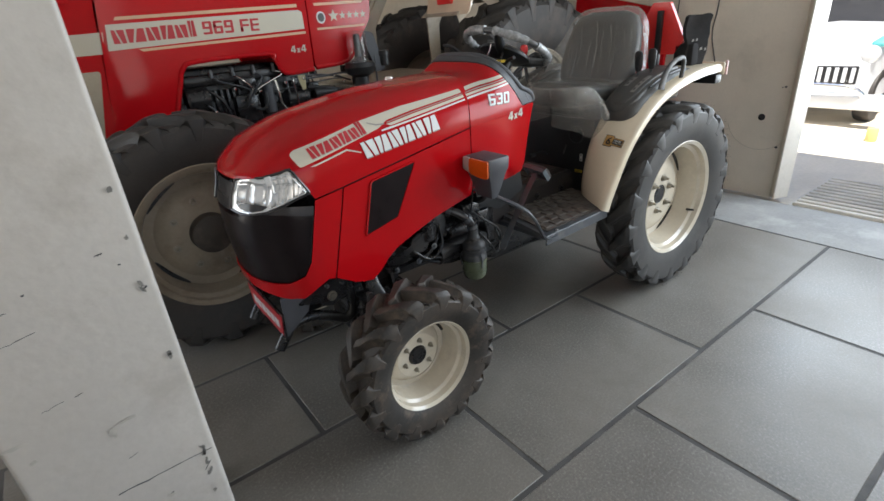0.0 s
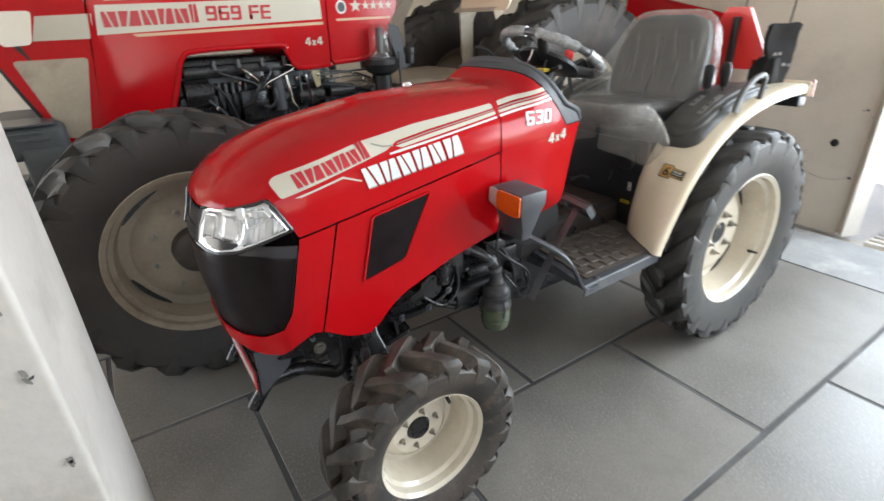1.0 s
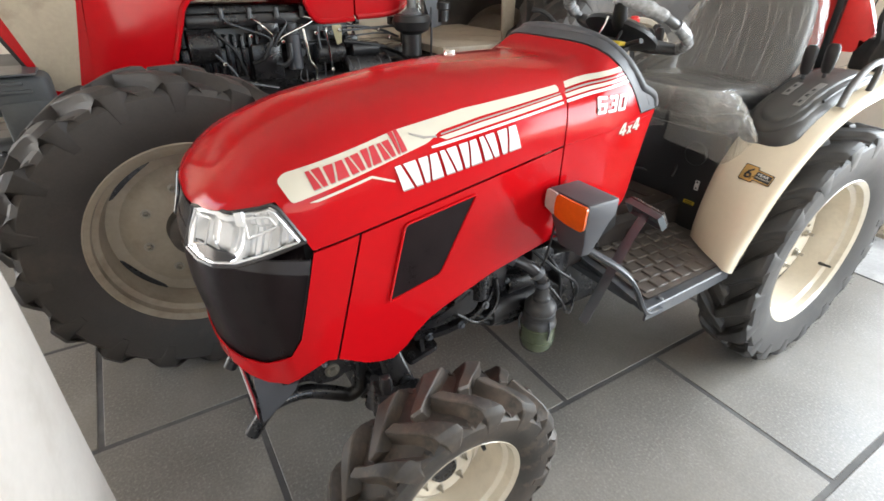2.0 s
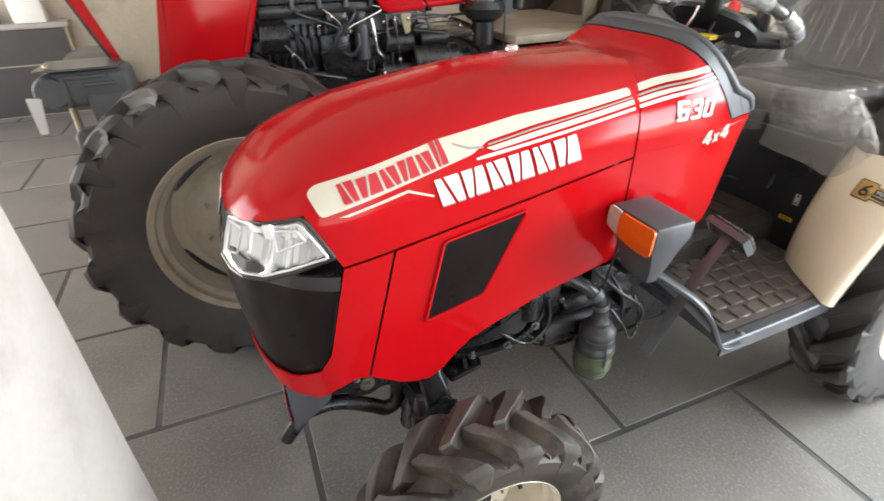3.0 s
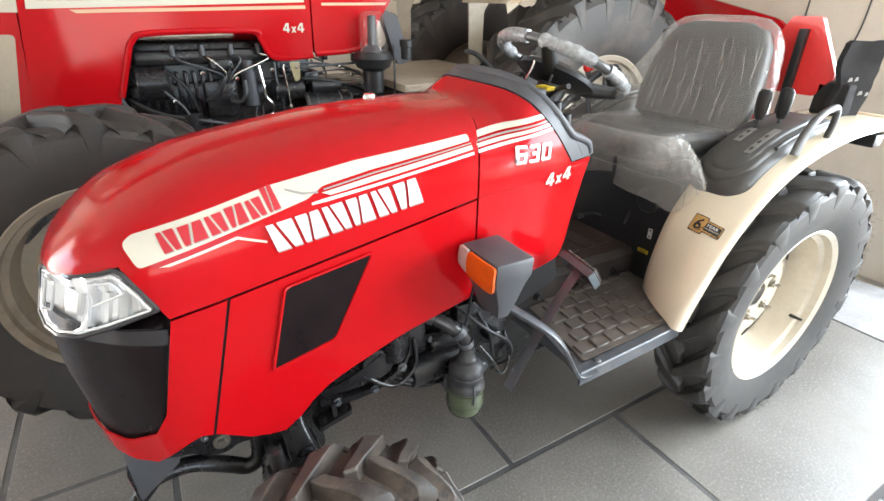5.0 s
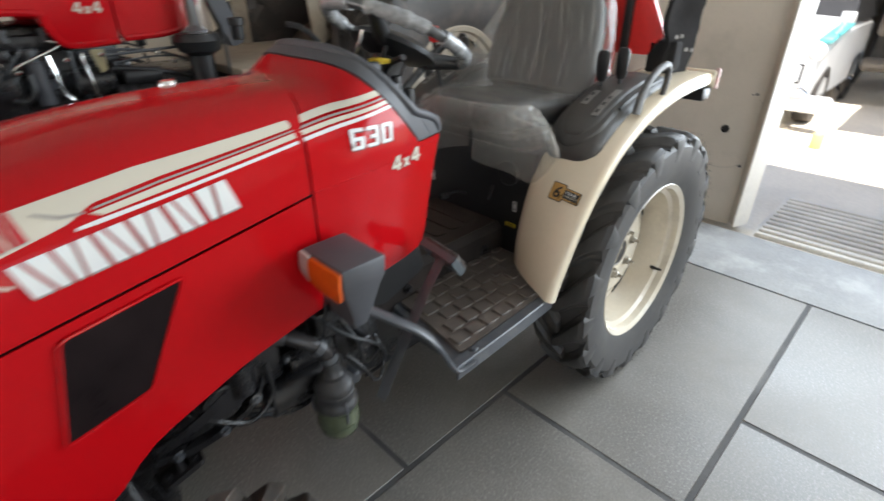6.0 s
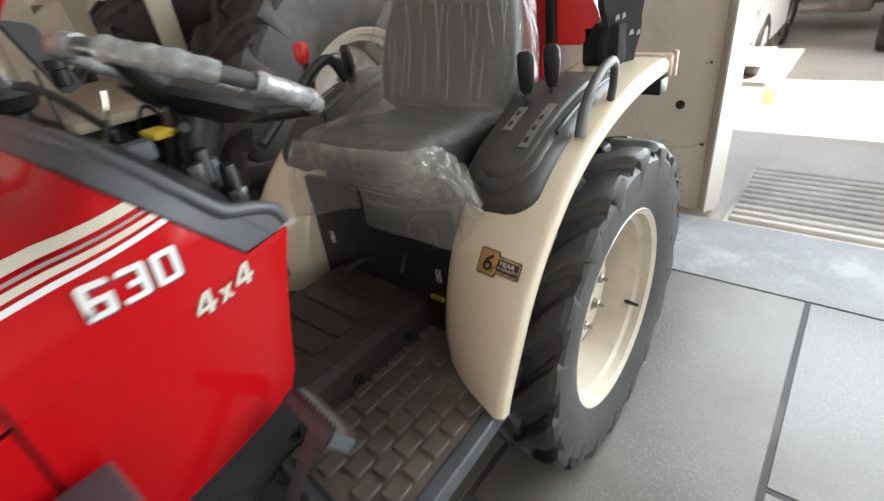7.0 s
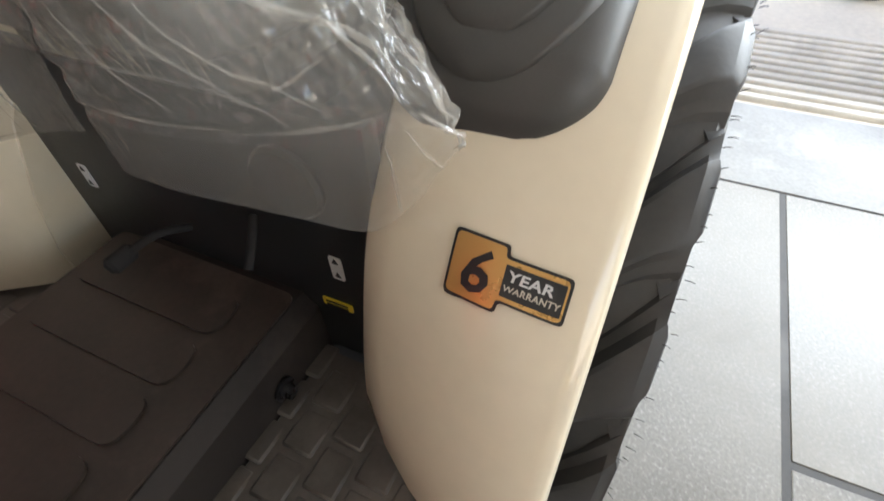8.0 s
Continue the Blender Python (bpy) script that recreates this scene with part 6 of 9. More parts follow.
def fender(s):
    yy = lambda y: y if s < 0 else 2 * CY - y
    bm = BM()
    fo, fi = curve_pts([(x, 0, z) for x, z in F_OUT], 4), curve_pts([(x, 0, z) for x, z in F_IN], 4)
    rings = []
    n = len(fo)
    for i, (o, q) in enumerate(zip(fo, fi)):
        d = (fo[min(i + 1, n - 1)] - fo[max(i - 1, 0)]).normalized()
        nrm = Vector((-d.z, 0, d.x))
        t = i / (n - 1)
        yo, yi = -0.517, -0.300 + 0.02 * t
        ring = [Vector((o.x, yo, o.z)) - 0.035 * nrm, Vector((o.x, yo - 0.002, o.z)) - 0.012 * nrm, Vector((o.x, yo + 0.004, o.z)) - 0.001 * nrm, Vector((o.x, yo + 0.016, o.z)) + 0.003 * nrm]
        for u in (0.2, 0.4, 0.6, 0.8, 0.93):
            p = o.lerp(q, u)
            bulge = 0.030 * (1 - t) * 4 * u * (1 - u) * 0.8
            ring.append(Vector((p.x, yo + (yi - yo) * u, p.z)) + (0.003 + bulge) * nrm)
        ring.append(Vector((q.x + 0.004, yi - 0.004, q.z)) - 0.004 * nrm)
        ring.append(Vector((q.x + 0.02, yi, q.z)) - 0.03 * nrm)
        ring.append(Vector((q.x + 0.05, yi, q.z - 0.02)) - 0.10 * nrm)
        rings.append([(p.x, yy(p.y), p.z) for p in ring])
    loft(bm, rings, caps=False, ring_closed=False)
    bmesh.ops.recalc_face_normals(bm, faces=bm.faces)
    bmesh.ops.solidify(bm, geom=bm.faces[:], thickness=0.004)
    f = part("fender", bm, CREAM, SMALL, "glossy cream painted fender", 45)
    # clear tape at the rear tip and dark seal under it
    bm = BM()
    lo, hi = (1.945, yy(-0.525), 1.020), (1.966, yy(-0.285), 1.082)
    box(bm, [min(a, b) for a, b in zip(lo, hi)], [max(a, b) for a, b in zip(lo, hi)], 0.008)
    part("fender_tip", bm, CREAM, f, "fender tip with peeling tape", 45)
    bm = BM()
    pts = [Vector((1.964 + 0.004 * noise.noise((k, 1, 1)), yy(-0.528 + 0.002 * (k % 2)), 1.088 - 0.0085 * k)) for k in range(9)]
    tube(bm, pts, [0.006 + 0.003 * (k % 2) for k in range(9)], 6)
    part("tape", bm, material("reflective_tape", (0.7, 0.45, 0.42), 0.35, vary=0.5, scale=60, fine=200), f, "crumpled red and white reflective tape")
    bm = BM()
    lo, hi = (1.885, yy(-0.52), 0.985), (1.945, yy(-0.36), 1.028)
    box(bm, [min(a, b) for a, b in zip(lo, hi)], [max(a, b) for a, b in zip(lo, hi)], 0.006)
    part("lamp_base", bm, BLACK, f)
    return f


FEN = {s: fender(s) for s in (-1, 1)}
# inner cheek of the far fender, down to the foot plate
bm = BM()
prism(bm, [(1.152, 0.555), (1.150, 0.62), (1.166, 0.70), (1.202, 0.80), (1.268, 0.885), (1.36, 0.955), (1.38, 0.60), (1.27, 0.552)], lambda u, v, w: (u, 0.196 + w, v), 0.005, 0)
part("fender_cheek", bm, CREAM, FEN[1], "cream inner cheek of the fender", 45)
# pedal bracket beside the far foot plate
bm = BM()
box(bm, (0.80, 0.29, 0.40), (0.90, 0.335, 0.74), 0.012)
box(bm, (0.78, 0.335, 0.36), (1.02, 0.42, 0.50), 0.015)
part("pedal_bracket", bm, BLACK_METAL, SMALL, "dark steel pedal bracket")




# warranty badge: gold square with a dark figure beside a dark strip
fo, fi = curve_pts([(x, 0, z) for x, z in F_OUT], 4), curve_pts([(x, 0, z) for x, z in F_IN], 4)


def on_fender(u, v, w):
    """u: metres from the outer edge towards the tractor's middle; v: height; w: off the surface."""
    zs = [p.z for p in fo[:30]]
    t = float(np.interp(v, zs, range(30)))
    i = min(int(t), 28)
    k = t - i
    o, q = fo[i].lerp(fo[i + 1], k), fi[i].lerp(fi[i + 1], k)
    d = (fo[i + 1] - fo[i]).normalized()
    nrm = Vector((-d.z, 0, d.x))
    full = 0.217
    uu = u / full
    tt = t / (len(fo) - 1)
    p = o.lerp(q, uu)

    bulge = 0.030 * (1 - tt) * 4 * uu * (1 - uu) * 0.8
    pos = Vector((p.x, -0.517 + full * uu, p.z)) + (0.003 + bulge + 0.0015 + w) * nrm
    return (pos.x, pos.y, pos.z)


# u grows inwards, so lettering reads from large u to small u
BADGE_U, BADGE_V, BADGE_S = 0.121, 0.781, 0.78
bput = lambda x, y, w: on_fender(BADGE_U - BADGE_S * x, BADGE_V + 0.62 * y + 0.045 * x, w)
for name, o, m, lift, lab in (("badge_edge", [(-0.003, -0.003), (0.056, -0.003), (0.056, 0.010), (0.122, 0.010), (0.122, 0.058), (0.056, 0.058), (0.056, 0.069), (-0.003, 0.069)], BLACK_DECAL, 0.0, ""),
                              ("badge_ground", [(0, 0), (0.053, 0), (0.053, 0.013), (0.119, 0.013), (0.119, 0.055), (0.053, 0.055), (0.053, 0.066), (0, 0.066)], GOLD_DECAL, 0.0008, "gold warranty badge"),
                              ("badge_strip", [(0.056, 0.018), (0.117, 0.018), (0.117, 0.050), (0.056, 0.050)], BLACK_DECAL, 0.0016, "")):
    bm = BM()
    sheet(bm, rounded(o, 0.006 if lift < 0.001 else 0.001, 3), lambda u, v, w, lift=lift: bput(u, v, lift + w), 0.0006, 0.012, 0.012)
    part(name, bm, m, FEN[-1], lab, 60)
text_part("badge_figure", "6", lambda u, v, w: bput(0.009 + u, 0.010 + v, 0.0018 + w), 0.046, BLACK_DECAL, FEN[-1], 1, 0.0004, "dark figure on the badge", 0.18, 0.0012)
text_part("badge_word", "YEAR", lambda u, v, w: bput(0.060 + u * 1.25, 0.035 + v, 0.0026 + w), 0.0105, WHITE_DECAL, FEN[-1], 1.05, 0.0004, "", 0.1, 0.0004)
text_part("badge_word", "WARRANTY", lambda u, v, w: bput(0.058 + u * 1.12, 0.025 + v, 0.0026 + w), 0.0062, CREAM_DECAL, FEN[-1], 1.05, 0.0004, "", 0.1, 0.0002)

# ---- consoles on the fenders ----
def console(s):
    yy = lambda y: y if s < 0 else 2 * CY - y
    bm = BM()
    rings = []
    stations = [(1.2545, 0.30, 0.001), (1.2575, 0.54, 0.008), (1.2635, 0.73, 0.018), (1.272, 0.87, 0.028), (1.286, 0.96, 0.037), (1.305, 1.0, 0.044), (1.37, 1.0, 0.044), (1.46, 1.0, 0.040), (1.56, 0.98, 0.032), (1.66, 0.95, 0.024), (1.74, 0.9, 0.010)]
    fronts = [1.2545 + 0.0505 * (k / 16) ** 1.6 for k in range(17)] + [st[0] for st in stations if st[0] > 1.31]
    for x in fronts:
        hgt = interp(x, [(st[0], st[2]) for st in stations])
        wid = math.sqrt(max(0.04, 1 - (1 - min((x - 1.2525) / 0.056, 1)) ** 2)) if x < 1.306 else interp(x, [(st[0], st[1]) for st in stations])
        z0 = smooth_interp(x, F_OUT)
        sl = (smooth_interp(x + 0.01, F_OUT) - smooth_interp(x - 0.01, F_OUT)) / 0.02
        nrm = Vector((-sl, 0, 1)).normalized()
        yc, hw = -0.382, 0.092 * wid
        ring = []
        for u, h in ((-1, -0.3), (-1, 0.3), (-0.9, 0.75), (-0.7, 1), (0.0, 1.05), (0.7, 1.0), (0.95, 0.8), (1.08, 0.1), (1.10, -1.2), (1.10, -2.6)):
            p = Vector((x, yc + hw * u, z0)) + nrm * hgt * h if h > -0.5 else Vector((x + 0.03, yc + hw * u, z0 + 0.05 * h))
            ring.append((p.x, yy(p.y), p.z))
        rings.append(ring)
    loft(bm, rings, caps=True)
    c = part("console", bm, CONSOLE, SMALL, "dark grey moulded plastic console on the fender", 50)
    # two raised tiers with round fronts
    for x0, wide, lo, up, x1 in ((1.283, 0.84, -0.012, 0.006, 1.71), (1.304, 0.66, 0.0, 0.0135, 1.68)):
        bm = BM()
        rings = []
        for d in (0.0, 0.002, 0.006, 0.013, 0.024, 0.038, 0.055, 0.075, 0.12, 0.20, 0.28, x1 - x0 - 0.02, x1 - x0):
            x, wid = x0 + d, wide * math.sqrt(max(0.012, 1 - (1 - min(d / 0.075, 1)) ** 2))
            step = up * min(1.0, 0.15 + d / 0.010) if d < x1 - x0 - 0.001 else lo - 0.004
            z0 = smooth_interp(x, F_OUT)
            sl = (smooth_interp(x + 0.01, F_OUT) - smooth_interp(x - 0.01, F_OUT)) / 0.02
            nrm = Vector((-sl, 0, 1)).normalized()
            hgt = interp(x, [(a, h) for a, _, h in stations])
            ring = []
            for u, h in ((-1, lo), (-0.99, lo + (step - lo) * 0.4), (-0.96, lo + (step - lo) * 0.8), (-0.90, step), (0.0, step + 0.001), (0.90, step), (0.96, lo + (step - lo) * 0.8), (0.99, lo + (step - lo) * 0.4), (1.0, lo)):
                p = Vector((x, -0.380 + 0.092 * wid * u, z0)) + nrm * (hgt + h)
                ring.append((p.x, yy(p.y), p.z))
            rings.append(ring)
        loft(bm, rings, caps=True)
        part("console_tier", bm, CONSOLE, c, "", 60)

    def on(x, y, w):
        w = w + (0.012 if -0.445 < y < -0.312 and x > 1.31 else 0)
        z0 = smooth_interp(x, F_OUT)
        sl = (smooth_interp(x + 0.01, F_OUT) - smooth_interp(x - 0.01, F_OUT)) / 0.02
        nrm = Vector((-sl, 0, 1)).normalized()
        hgt = interp(x, [(a, h) for a, _, h in stations])
        p = Vector((x, y, z0)) + nrm * (hgt * 1.03 + w)
        return Vector((p.x, yy(p.y), p.z))
    # raised rims, bright gate strips and lever slots
    for y0 in (-0.455, -0.302):
        bm = BM()
        tube(bm, [on(x, y0, -0.003) for x in np.linspace(1.42, 1.70, 12)], 0.006, 8)
        part("ridge", bm, BLACK, c)
    for y0, xa, xb in ((-0.354, 1.40, 1.47), (-0.414, 1.365, 1.49)):
        bm = BM()
        sheet(bm, [(xa, y0 - 0.010), (xb, y0 - 0.010), (xb, y0 + 0.010), (xa, y0 + 0.010)], lambda u, v, w: on(u, v, 0.001 + w), 0.002, 0.03, 1)
        strip = part("gate_strip", bm, GATE, c, "pale grey lever gate strip")
        for k in range(3):
            bm = BM()
            sheet(bm, [(xa + 0.01 + 0.03 * k, y0 - 0.004), (xa + 0.022 + 0.03 * k, y0 - 0.004), (xa + 0.022 + 0.03 * k, y0 + 0.004), (xa + 0.01 + 0.03 * k, y0 + 0.004)], lambda u, v, w: on(u, v, 0.0045 + w), 0.0008, 1, 1)
            part("mark", bm, BLACK_DECAL, strip)
    for x0, y0 in ((1.495, -0.340), (1.53, -0.385)):
        b = on(x0, y0, -0.03)
        bm = BM()
        tube(bm, [b, b + Vector((-0.003, 0, 0.05))], 0.006, 8)
        lever = part("lever", bm, STEEL, c, "control lever with black paddle grip")
        bm = BM()
        rings = []
        for h, a, d in ((0.045, 0.012, 0.009), (0.06, 0.018, 0.012), (0.10, 0.021, 0.013), (0.125, 0.020, 0.012), (0.135, 0.012, 0.008)):
            rings.append([b + Vector((d * math.cos(q) - 0.03 * h, a * math.sin(q), h)) for q in (2 * math.pi * k / 14 for k in range(14))])
        loft(bm, rings)
        part("grip", bm, BLACK, lever)
    bm = BM()
    pts = [(1.438, -0.494, 1.015), (1.448, -0.496, 1.062), (1.468, -0.499, 1.098), (1.495, -0.50, 1.118), (1.53, -0.50, 1.132), (1.575, -0.50, 1.138), (1.595, -0.50, 1.125), (1.60, -0.498, 1.09), (1.60, -0.492, 1.04)]
    line = curve_pts(pts, 5)
    rings = []
    for i, p in enumerate(line):
        d = (line[min(i + 1, len(line) - 1)] - line[max(i - 1, 0)]).normalized()
        side_v = d.cross(Vector((0, 1, 0))).normalized()
        wide = interp(i / (len(line) - 1), [(0, 0.024), (0.25, 0.015), (0.5, 0.0115), (1, 0.0115)])
        rings.append([(q.x, yy(q.y), q.z) for q in (p + wide * math.cos(a) * side_v + Vector((0, 0.0095 * math.sin(a), 0)) for a in (2 * math.pi * k / 14 for k in range(14)))])
    loft(bm, rings)
    part("grab_handle", bm, CONSOLE, c, "dark grey grab handle that widens to its foot")
    return c


for s in (-1, 1):
    console(s)

# red-topped lever on the far side
pipe("shift_lever", [(1.34, 0.21, 0.98), (1.35, 0.25, 1.08), (1.357, 0.272, 1.165)], 0.010, BLACK)
bm = BM()
lathe(bm, [(0, 0.03), (0.014, 0.028), (0.02, 0.016), (0.021, 0.0), (0.018, -0.02), (0.010, -0.028), (0, -0.028)], (1.358, 0.274, 1.190), 18, "z")
part("lever_knob", bm, material("red_plastic", (0.7, 0.03, 0.03), 0.35, vary=0.05, bump=0), SMALL, "red plastic lever knob")
pipe("side_rail", [(1.12, 0.20, 1.02), (1.25, 0.225, 1.09), (1.36, 0.23, 1.155), (1.42, 0.235, 1.16), (1.46, 0.235, 1.10)], 0.014, BLACK)

# ---- seat ----
SEAT_Y, CUSHION_Y = CY, CY - 0.03
def pad(bm, rows, yc=CY):
    """rows: (x, z, half width, thickness, tilt) along the pad."""
    rings = []
    for x, z, hw, th, a in rows:
        nrm = Vector((math.sin(a), 0, math.cos(a)))
        ring = []
        for q in range(28):
            b = 2 * math.pi * q / 28
            c, d = math.cos(b), math.sin(b)
            u = abs(c) ** 0.45 * (1 if c > 0 else -1)
            v = abs(d) ** 0.6 * (1 if d > 0 else -1)
            p = Vector((x, yc, z)) + nrm * th * v * (1 + 0.25 * abs(u) ** 3 * (1 if v > 0 else 0)) + Vector((0, hw * u, 0))
            ring.append(p)
        rings.append(ring)
    return loft(bm, rings)


r = math.radians
bm = BM()
pad(bm, [(1.160, 0.985, 0.12, 0.018, r(-10)), (1.168, 0.99, 0.155, 0.040, r(-8)), (1.21, 0.998, 0.172, 0.052, r(-2)), (1.31, 0.992, 0.178, 0.050, r(4)), (1.42, 0.980, 0.182, 0.048, r(6)), (1.54, 0.975, 0.182, 0.045, r(4)), (1.58, 0.975, 0.16, 0.030, 0)], CUSHION_Y)
SEAT = part("seat", bm, SEAT_FABRIC, SMALL, "black vinyl seat under clear plastic", 50)
bm = BM()
pad(bm, [(1.545, 1.00, 0.17, 0.02, r(-80)), (1.548, 1.03, 0.215, 0.040, r(-80)), (1.575, 1.11, 0.225, 0.046, r(-78)), (1.602, 1.20, 0.215, 0.045, r(-76)), (1.630, 1.28, 0.195, 0.042, r(-74)), (1.645, 1.325, 0.165, 0.034, r(-74)), (1.652, 1.345, 0.11, 0.018, r(-74))])
part("backrest", bm, SEAT_FABRIC, SEAT, "black vinyl backrest")
for y in (-0.11, 0.0, 0.11):
    bm = BM()
    tube(bm, [(x - 0.047, SEAT_Y + y * (1.1 - 0.3 * (z - 1.05)), z) for x, z in ((1.552, 1.05), (1.578, 1.12), (1.604, 1.20), (1.630, 1.27))], 0.004, 6)
    part("piping", bm, GREY, SEAT)
solid("seat_base", [((1.22, CY - 0.17, 0.86), (1.56, CY + 0.17, 0.945))], BLACK, SMALL, 0.02, "black seat base")
solid("under_seat", [((1.24, CY - 0.24, 0.56), (1.60, CY + 0.24, 0.86))], BLACK, SMALL, 0.02)


def folds(a, b, seed=0.0):
    """Crumpled film: planar facets between sharp folds that run in several directions; a, b in metres."""
    tri = lambda x: abs((x % 1.0) - 0.5) * 2 - 0.5
    q = (a * 11 + seed, b * 11, seed)
    w1, w2, w3 = noise.noise(q), noise.noise((q[1], q[0], seed + 4)), noise.noise((q[0] * 1.7, q[1] * 1.7, seed + 8))
    return (0.0034 * tri((0.85 * a + 0.55 * b + 0.022 * w1) / 0.044) + 0.0025 * tri((0.9 * a - 0.25 * b + 0.018 * w2) / 0.031)
            + 0.0017 * tri((0.35 * a + 0.95 * b + 0.014 * w3) / 0.021) + 0.0010 * tri((a - 0.7 * b + 0.010 * w1) / 0.015))


def pinch(p, f, k, width=0.12):
    """Narrow standing folds where the noise crosses zero; k stretches them upwards."""
    return max(0.0, 1 - abs(noise.noise((p[0] * f, p[1] * f, p[2] * f * k))) / width)


def film_fold(path, normals, width, parent):
    """A fold of doubled film that stands on a sheet: narrow, ridged, running out at both ends."""
    bm = BM()
    rows = []
    n = len(path)
    for i, (p, nrm) in enumerate(zip(path, normals)):
        d = (path[min(i + 1, n - 1)] - path[max(i - 1, 0)]).normalized()
        side_v = d.cross(nrm).normalized()
        w = width * max(math.sin(math.pi * (i + 0.25) / (n - 0.5)), 0.05) * (0.75 + 0.5 * abs(noise.noise(p * 40)))
        rows.append([bm.verts.new(q) for q in (p - side_v * w, p + nrm * w * 0.9, p + side_v * w)])
    for a, b in zip(rows, rows[1:]):
        for k in (0, 1):
            bm.faces.new((a[k], a[k + 1], b[k + 1], b[k]))
    part("cover_fold", bm, FOLD_FILM, parent, "", 15)


def film_grid(name, columns, across, down, push, label, creased=()):
    """A hanging sheet of film through columns of points, each from its top edge to its hem; push(u, v) stands off along the normal.
    creased: folds on it as (u, v, u, v, width)."""
    cols = [curve_pts(c, down) for c in columns]
    lines = [curve_pts([c[j] for c in cols], across) for j in range(len(cols[0]))]
    rows, n, m = [], len(lines), len(lines[0])
    norms = []
    for j in range(n):
        row = []
        norms.append([])
        for i in range(m):
            du = lines[j][min(i + 1, m - 1)] - lines[j][max(i - 1, 0)]
            dv = lines[min(j + 1, n - 1)][i] - lines[max(j - 1, 0)][i]
            nrm = du.cross(dv)
            nrm = nrm.normalized() if nrm.length > 1e-9 else Vector((-1, 0, 0))
            norms[-1].append(nrm if nrm.x < 0.3 else -nrm)
            row.append(lines[j][i] + nrm * push(i / (m - 1), j / (n - 1)))
        rows.append(row)
    bm = BM()
    grid = [[bm.verts.new(p) for p in row] for row in rows]
    for j in range(n - 1):
        for i in range(m - 1):
            bm.faces.new((grid[j][i], grid[j][i + 1], grid[j + 1][i + 1], grid[j + 1][i]))
    sheet_ob = part(name, bm, FLAP_FILM, SEAT, label, 9)
    for u0, v0, u1, v1, width in creased:
        path, nn = [], []
        for k in range(13):
            f = k / 12
            u = u0 + (u1 - u0) * f + 0.012 * noise.noise((f * 5, u0 * 9, v0 * 9))
            v = v0 + (v1 - v0) * f + 0.012 * noise.noise((f * 5, v0 * 9, u0 * 9))
            i, j = min(max(round(u * (m - 1)), 0), m - 1), min(max(round(v * (n - 1)), 0), n - 1)
            path.append(rows[j][i] + norms[j][i] * 0.0015)
            nn.append(norms[j][i])
        for k in range(2):
            path = path[:1] + [(a + 2 * b + c) / 4 for a, b, c in zip(path, path[1:], path[2:])] + path[-1:]
        keep = [k for k in range(13) if k == 0 or (path[k] - path[k - 1]).length > 1e-4]
        film_fold([path[k] for k in keep], [nn[k] for k in keep], 0.85 * width, SEAT)
    return sheet_ob


